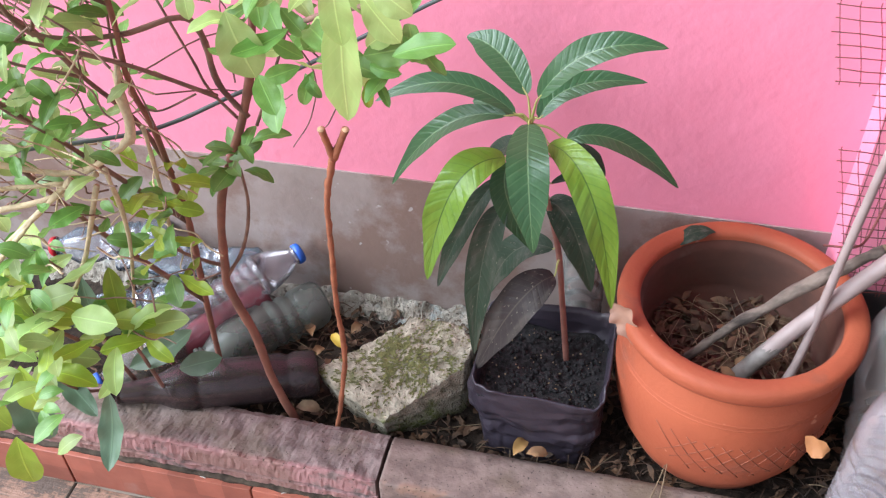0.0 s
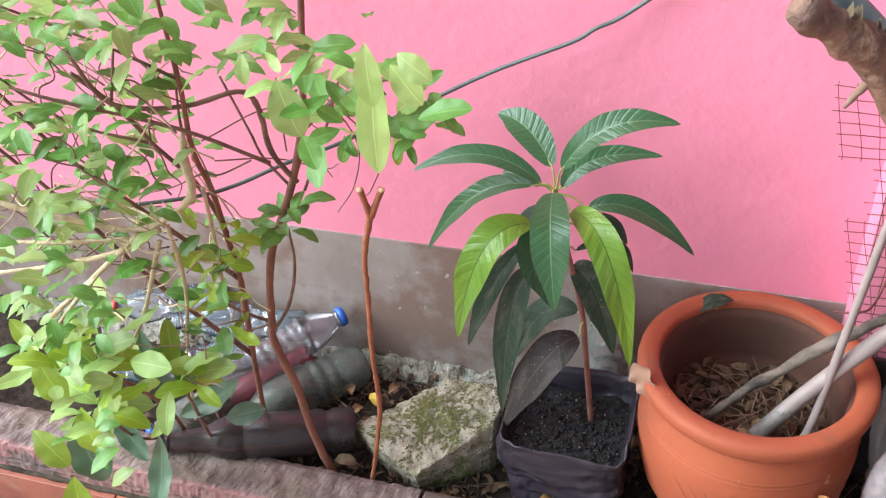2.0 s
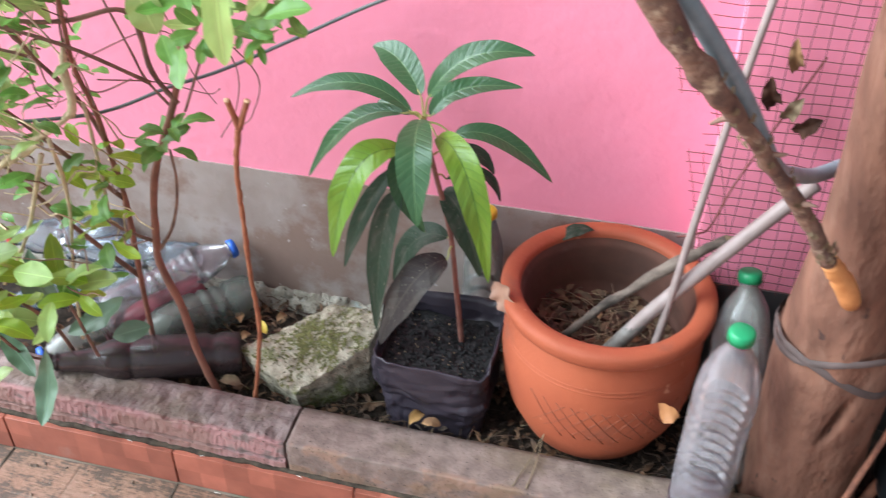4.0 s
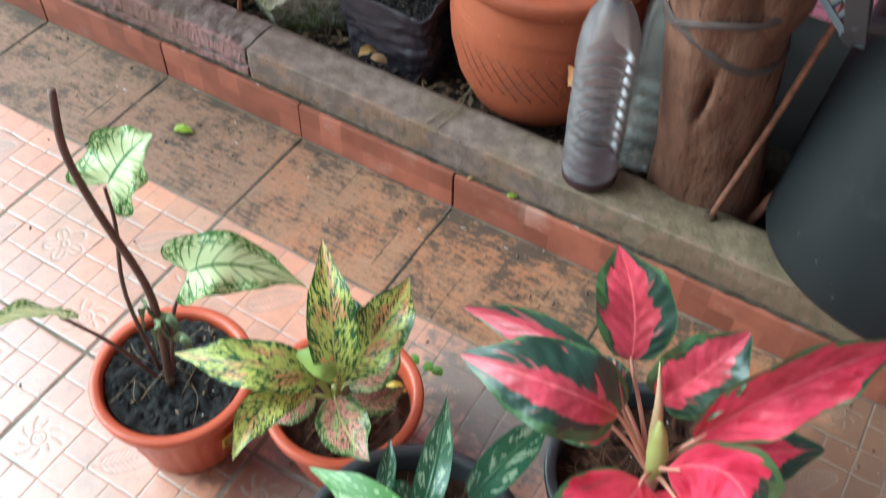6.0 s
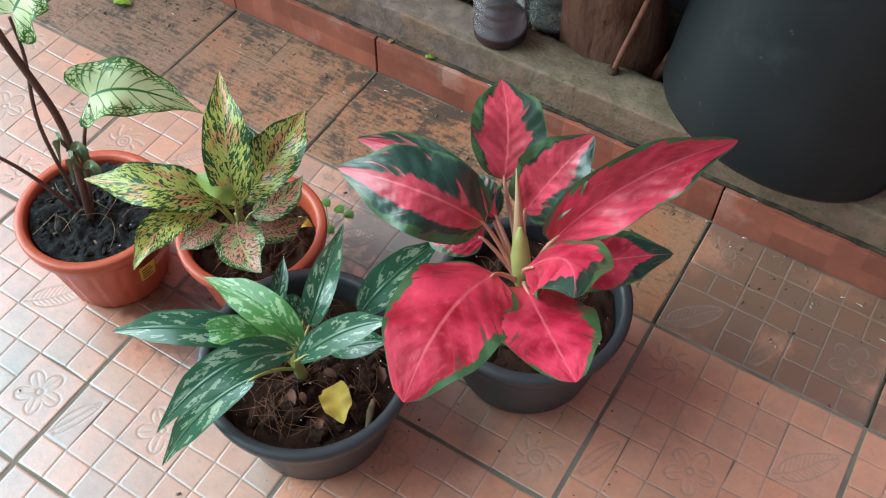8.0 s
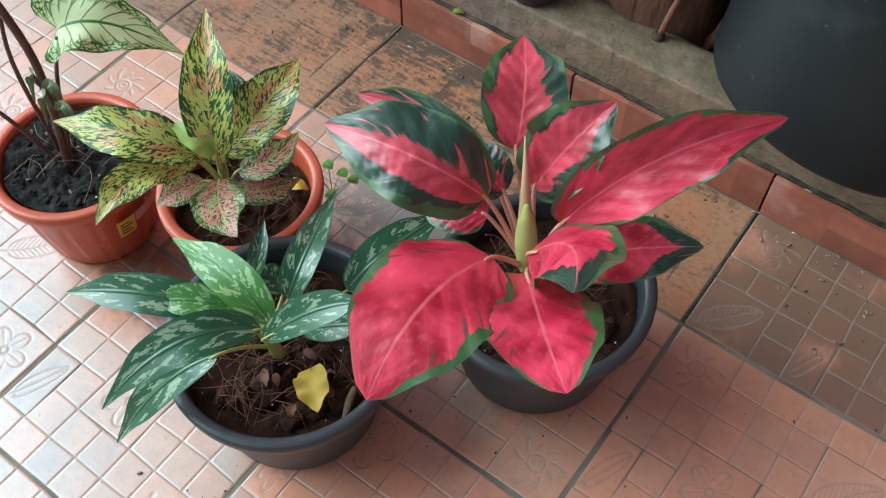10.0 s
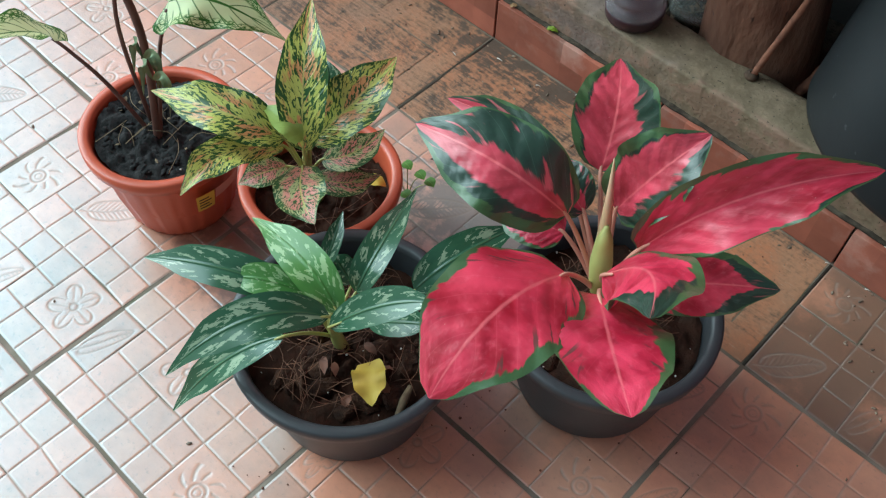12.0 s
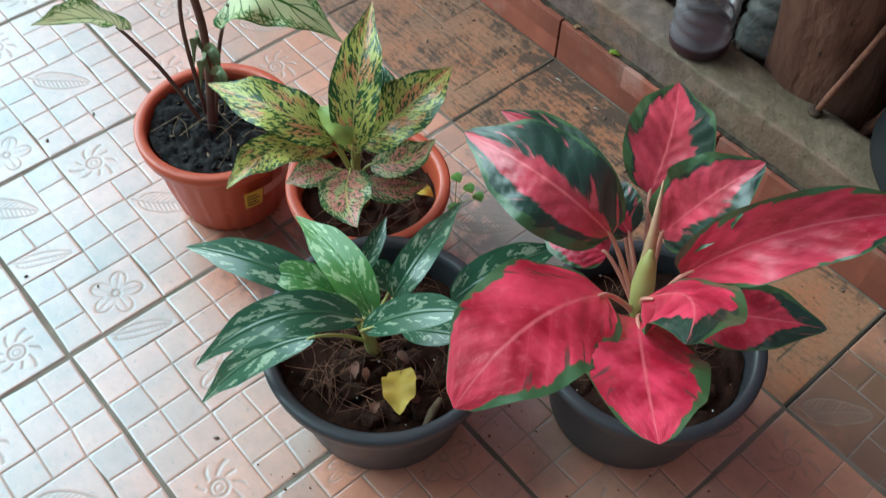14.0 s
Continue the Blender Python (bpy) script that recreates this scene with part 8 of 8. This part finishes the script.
tagged(part("floor_crumbs", bm, mat("mixed crumbs", (0.30, 0.23, 0.17), 0.9, var=(0.05, 0.04, 0.03), scale=30)), "scattered crumbs and grit on the floor tiles", "grit", kind="stuff")
bm = bmesh.new()
for _ in range(26):
    x, y = rnd.uniform(-0.7, 0.9), rnd.choice((-0.004, -0.03, -0.07, 0.006))
    a = rnd.uniform(0, 3)
    z = 0.0745 if y > 0 else 0.0015
    d = Vector((math.cos(a), math.sin(a) * 0.3, 0)) * 0.005
    tube([Vector((x, y, z)) - d, Vector((x, y, z + 0.001)), Vector((x, y, z)) + d], (0.0008, 0.0004), 4, 2, bm=bm)
tagged(part("dry_flecks", bm, M_WHITE), "small pale flecks along the skirting", "grit", kind="stuff")

# ---- red skirting tiles on the kerb face ----
skirting = thing("skirting", (0, 0, 0), "red tile skirting along the kerb foot", "skirting")
skirting["kind"] = "structure"
bm = box(0.0015, 0.0, 0.0005, 0.2985, 0.0098, 0.0735, 0.0012)
me = mesh_of(bm, "tile", False)
me.materials.append(M_CHECK)
part("joint", box(-2.4, 0.006, 0.0005, 2.4, 0.0138, 0.0700, 0.0, 0), mat("black dirt joint", (0.03, 0.024, 0.02), 0.95, spec=0.1), skirting, "dark dirty joint above the red tiles")
bm = bmesh.new()
rows = []
for i in range(921):
    x = -2.4 + 0.005 * i
    q = Vector((x, 0, 0))
    high = max(0.0004, 0.0036 + 0.0042 * noise.noise(q * 24) + 0.0026 * noise.noise(q * 90)) * (1.0 if x < -0.41 else 0.55)
    deep = 0.0065 + 0.003 * noise.noise(q * 37 + Vector((5, 0, 0)))
    rows.append([bm.verts.new(p) for p in ((x, 0.0138, 0.0725), (x, 0.0138 - deep, 0.0738), (x, 0.0136 - deep * 0.55, 0.0738 + high * 0.7), (x, 0.0124, 0.0742 + high), (x, 0.0150, 0.0742 + high))])
for a, b in zip(rows, rows[1:]):
    for k in range(4):
        bm.faces.new((a[k], b[k], b[k + 1], a[k + 1]))
bmesh.ops.recalc_face_normals(bm, faces=bm.faces)
part("dirt_seam", bm, mat("black seam dirt", (0.035, 0.027, 0.021), 0.95, var=(0.09, 0.07, 0.052), scale=60, bump=0.8, bscale=200, spec=0.1), skirting, "dark crumbly dirt along the top of the tiles")
for i in range(-8, 8):
    ob = new("tile", me)
    ob.parent = skirting
    ob.location = (0.3 * i, 0.0008 * math.sin(i * 2.1), 0.0006 * math.sin(i * 5.3))

# ---- floor tiles ----
floor = thing("floor", (0, 0, 0), "glossy embossed terracotta floor tiles with raised squares", "floor")
floor["kind"] = "structure"
CELL = 0.2948 / 7


def pad(bm, x0, y0, x1, y1, top, depth=0.0008, seed=0):
    """One raised square with soft rounded corners and sloping sides that meet the next one in a shallow groove."""
    def corner(x, y):
        q = Vector((x * 61 + seed * 7.3, y * 67, seed * 1.7))
        return Vector((x, y, 0)) + Vector((noise.noise(q), noise.noise(q + Vector((9, 4, 1))), 0)) * 0.0028
    c = [corner(x, y) for x, y in ((x0, y0), (x1, y0), (x1, y1), (x0, y1))]
    mid = sum(c, Vector()) / 4
    rings = []
    for inset, drop, soft in ((0.0, depth, 0.0), (0.0009, depth * 0.62, 0.25), (0.0018, depth * 0.16, 0.42), (0.0028, 0.0, 0.45)):
        ring = []
        for k in range(4):
            a, b, d = c[k], c[(k + 1) % 4], c[k - 1]
            e0, e1 = (d - a).normalized(), (b - a).normalized()
            p = a + (e0 + e1) * inset
            r = 0.0065 * soft
            for q in (p + e0 * r, p + (e0 + e1) * r * 0.29, p + e1 * r):
                ring.append(bm.verts.new((q.x, q.y, top - drop)))
        rings.append(ring)
    for lo, hi in zip(rings, rings[1:]):
        for k in range(12):
            f = bm.faces.new((lo[k], lo[(k + 1) % 12], hi[(k + 1) % 12], hi[k]))
            f.smooth = True
    bm.faces.new(rings[-1])


def ridge(d, w=0.022):
    return math.exp(-(d / w) ** 2)


def motif(kind, u, v):
    """Height of an embossed figure; u, v run from -1 to 1 over the panel."""
    if kind == "leaf":
        a = (u + v) * 0.7071
        b = (v - u) * 0.7071
        w = 0.40 * math.sqrt(max(0.0, 1 - (a / 1.05) ** 2)) * (1 - 0.25 * a)
        h = ridge(abs(b) - w, 0.035) if abs(a) < 1.05 else 0
        h = max(h, ridge(b - 0.05 * math.sin(a * 3), 0.03) if -1.3 < a < 1.0 else 0)
        if abs(b) < w:
            h = max(h, 0.75 * ridge(((a - abs(b) * 0.8) * 6.0 + 50) % 1 - 0.5, 0.16))
        return h
    if kind == "flower":
        r, a = math.hypot(u, v), math.atan2(v, u)
        p = 0.16 + 0.66 * abs(math.cos(2.5 * a)) ** 0.6
        h = max(ridge(r - p, 0.045), ridge(r - 0.12, 0.04))
        return max(h, 0.6 * ridge(((a * 5 / 6.283) + 10.5) % 1 - 0.5, 0.05) if 0.15 < r < p else 0)
    r, a = math.hypot(u, v), math.atan2(v, u)
    h = max(ridge(r - 0.25, 0.04), 0.7 * ridge(r - 0.12, 0.03))
    return max(h, 0.9 * ridge(((a / 6.283 * 9 + r * 1.3) + 10) % 1 - 0.5, 0.13) if 0.38 < r < 0.75 + 0.15 * math.sin(3 * a) else 0)


def panel(bm, x0, y0, x1, y1, kind, top, n=64):
    n = n if min(x1 - x0, y1 - y0) > 0.06 else 36
    g = 0.0006
    rows = []
    for j in range(n + 1):
        rows.append([])
        for i in range(n + 1):
            x, y = x0 + g + (x1 - x0 - 2 * g) * i / n, y0 + g + (y1 - y0 - 2 * g) * j / n
            edge = i in (0, n) or j in (0, n)
            uu, vv = 2 * i / n - 1, 2 * j / n - 1
            rows[-1].append(bm.verts.new((x, y, top - 0.0008 if edge else top - 0.0002 - 0.0005 * motif(kind, uu * 1.05, vv * 1.05))))
    for a, b in zip(rows, rows[1:]):
        for i in range(n):
            bm.faces.new((a[i], a[i + 1], b[i + 1], b[i])).smooth = True


def floor_tile(name, ny, depth, panels, material, top=0.0, relief=0.0007, seed=0):
    bm = bmesh.new()
    x1 = 0.2948
    base = [bm.verts.new(p) for p in ((0.0, 0, -0.0016), (x1, 0, -0.0016), (x1, depth, -0.0016), (0.0, depth, -0.0016))]
    foot = [bm.verts.new((v.co.x, v.co.y, -0.009)) for v in base]
    bm.faces.new(base)
    for k in range(4):
        bm.faces.new((foot[k], foot[(k + 1) % 4], base[(k + 1) % 4], base[k]))
    cy = depth / ny
    taken = set()
    for i, j, w, h, kind in panels:
        if j + h > ny:
            continue
        panel(bm, i * CELL, j * cy, (i + w) * CELL, (j + h) * cy, kind, top)
        taken |= {(a, b) for a in range(i, i + w) for b in range(j, j + h)}
    for i in range(7):
        for j in range(ny):
            if (i, j) not in taken:
                pad(bm, i * CELL, j * cy, (i + 1) * CELL, (j + 1) * cy, top - 0.0001 * ((i * 3 + j * 5) % 3), relief, seed)
    me = mesh_of(bm, name, False)
    me.materials.append(material)
    return me


LAYOUTS = (
    ((0, 4, 2, 2, "leaf"), (4, 0, 2, 2, "flower"), (5, 5, 2, 2, "swirl"), (2, 2, 1, 2, "leaf"), (0, 0, 2, 1, "swirl"), (5, 3, 2, 1, "flower")),
    ((1, 1, 2, 2, "swirl"), (4, 3, 2, 2, "leaf"), (1, 5, 2, 2, "flower"), (5, 0, 1, 2, "leaf"), (0, 3, 1, 2, "flower")),
    ((3, 4, 2, 2, "leaf"), (0, 0, 2, 2, "leaf"), (5, 1, 2, 2, "flower"), (0, 3, 2, 2, "swirl"), (3, 0, 1, 2, "leaf")),
    ((2, 2, 2, 2, "flower"), (5, 4, 2, 2, "leaf"), (0, 5, 2, 2, "swirl"), (5, 0, 2, 2, "swirl"), (0, 1, 1, 2, "leaf")),
)
FULL = [floor_tile("tile", 7, 0.2998, lay, M_TILE, seed=k) for k, lay in enumerate(LAYOUTS)]
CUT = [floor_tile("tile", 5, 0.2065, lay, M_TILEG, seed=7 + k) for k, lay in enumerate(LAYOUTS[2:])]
WORN = [floor_tile("tile", 5, 0.2065, lay, M_TILEW, -0.0002, 0.00018, 11 + k) for k, lay in enumerate((((3, 2, 2, 2, "leaf"), (0, 0, 2, 2, "swirl")), ((4, 1, 2, 2, "flower"), (1, 3, 2, 2, "leaf"))))]
M_BLACKJ = mat("black dirt in joint", (0.035, 0.028, 0.022), 0.95, var=(0.07, 0.055, 0.042), scale=40, spec=0.1)
for i in range(-9, 9):
    part("joint", box(0.3 * i - 0.0022, -0.209, -0.004, 0.3 * i + 0.0022, -0.001, -0.0007), M_BLACKJ, floor)
pick = random.Random(4)
for i in range(-9, 8):
    for j in range(7):
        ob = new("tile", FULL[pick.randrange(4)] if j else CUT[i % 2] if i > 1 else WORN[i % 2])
        ob.parent = floor
        y0 = -0.2085 if j == 0 else -0.21 - 0.305 * j + 0.0026
        ob.location = (0.3 * i + (0.00175 if j == 0 else 0.0026), y0, 0.0)

bm = bmesh.new()
rnd = random.Random(77)
for cx, cy, rx, ry, k in ((0.385, -0.47, 0.03, 0.05, 34), (0.02, -0.45, 0.05, 0.03, 16), (0.36, -0.70, 0.05, 0.02, 14), (0.30, -0.06, 0.24, 0.05, 40), (0.60, -0.44, 0.05, 0.08, 14)):
    for _ in range(k):
        x, y = rnd.gauss(cx, rx), rnd.gauss(cy, ry)
        if y > -0.008:
            continue
        bmesh.ops.create_icosphere(bm, subdivisions=1, radius=rnd.uniform(0.0004, 0.0015), matrix=Matrix.Translation((x, y, 0.0006)) @ Matrix.Diagonal((rnd.uniform(0.7, 1.8), rnd.uniform(0.7, 1.6), 0.6, 1)))
tagged(part("soil_crumbs", bm, M_REDDRY), "dark soil crumbs scattered on the tiles", "soil crumbs", kind="stuff")
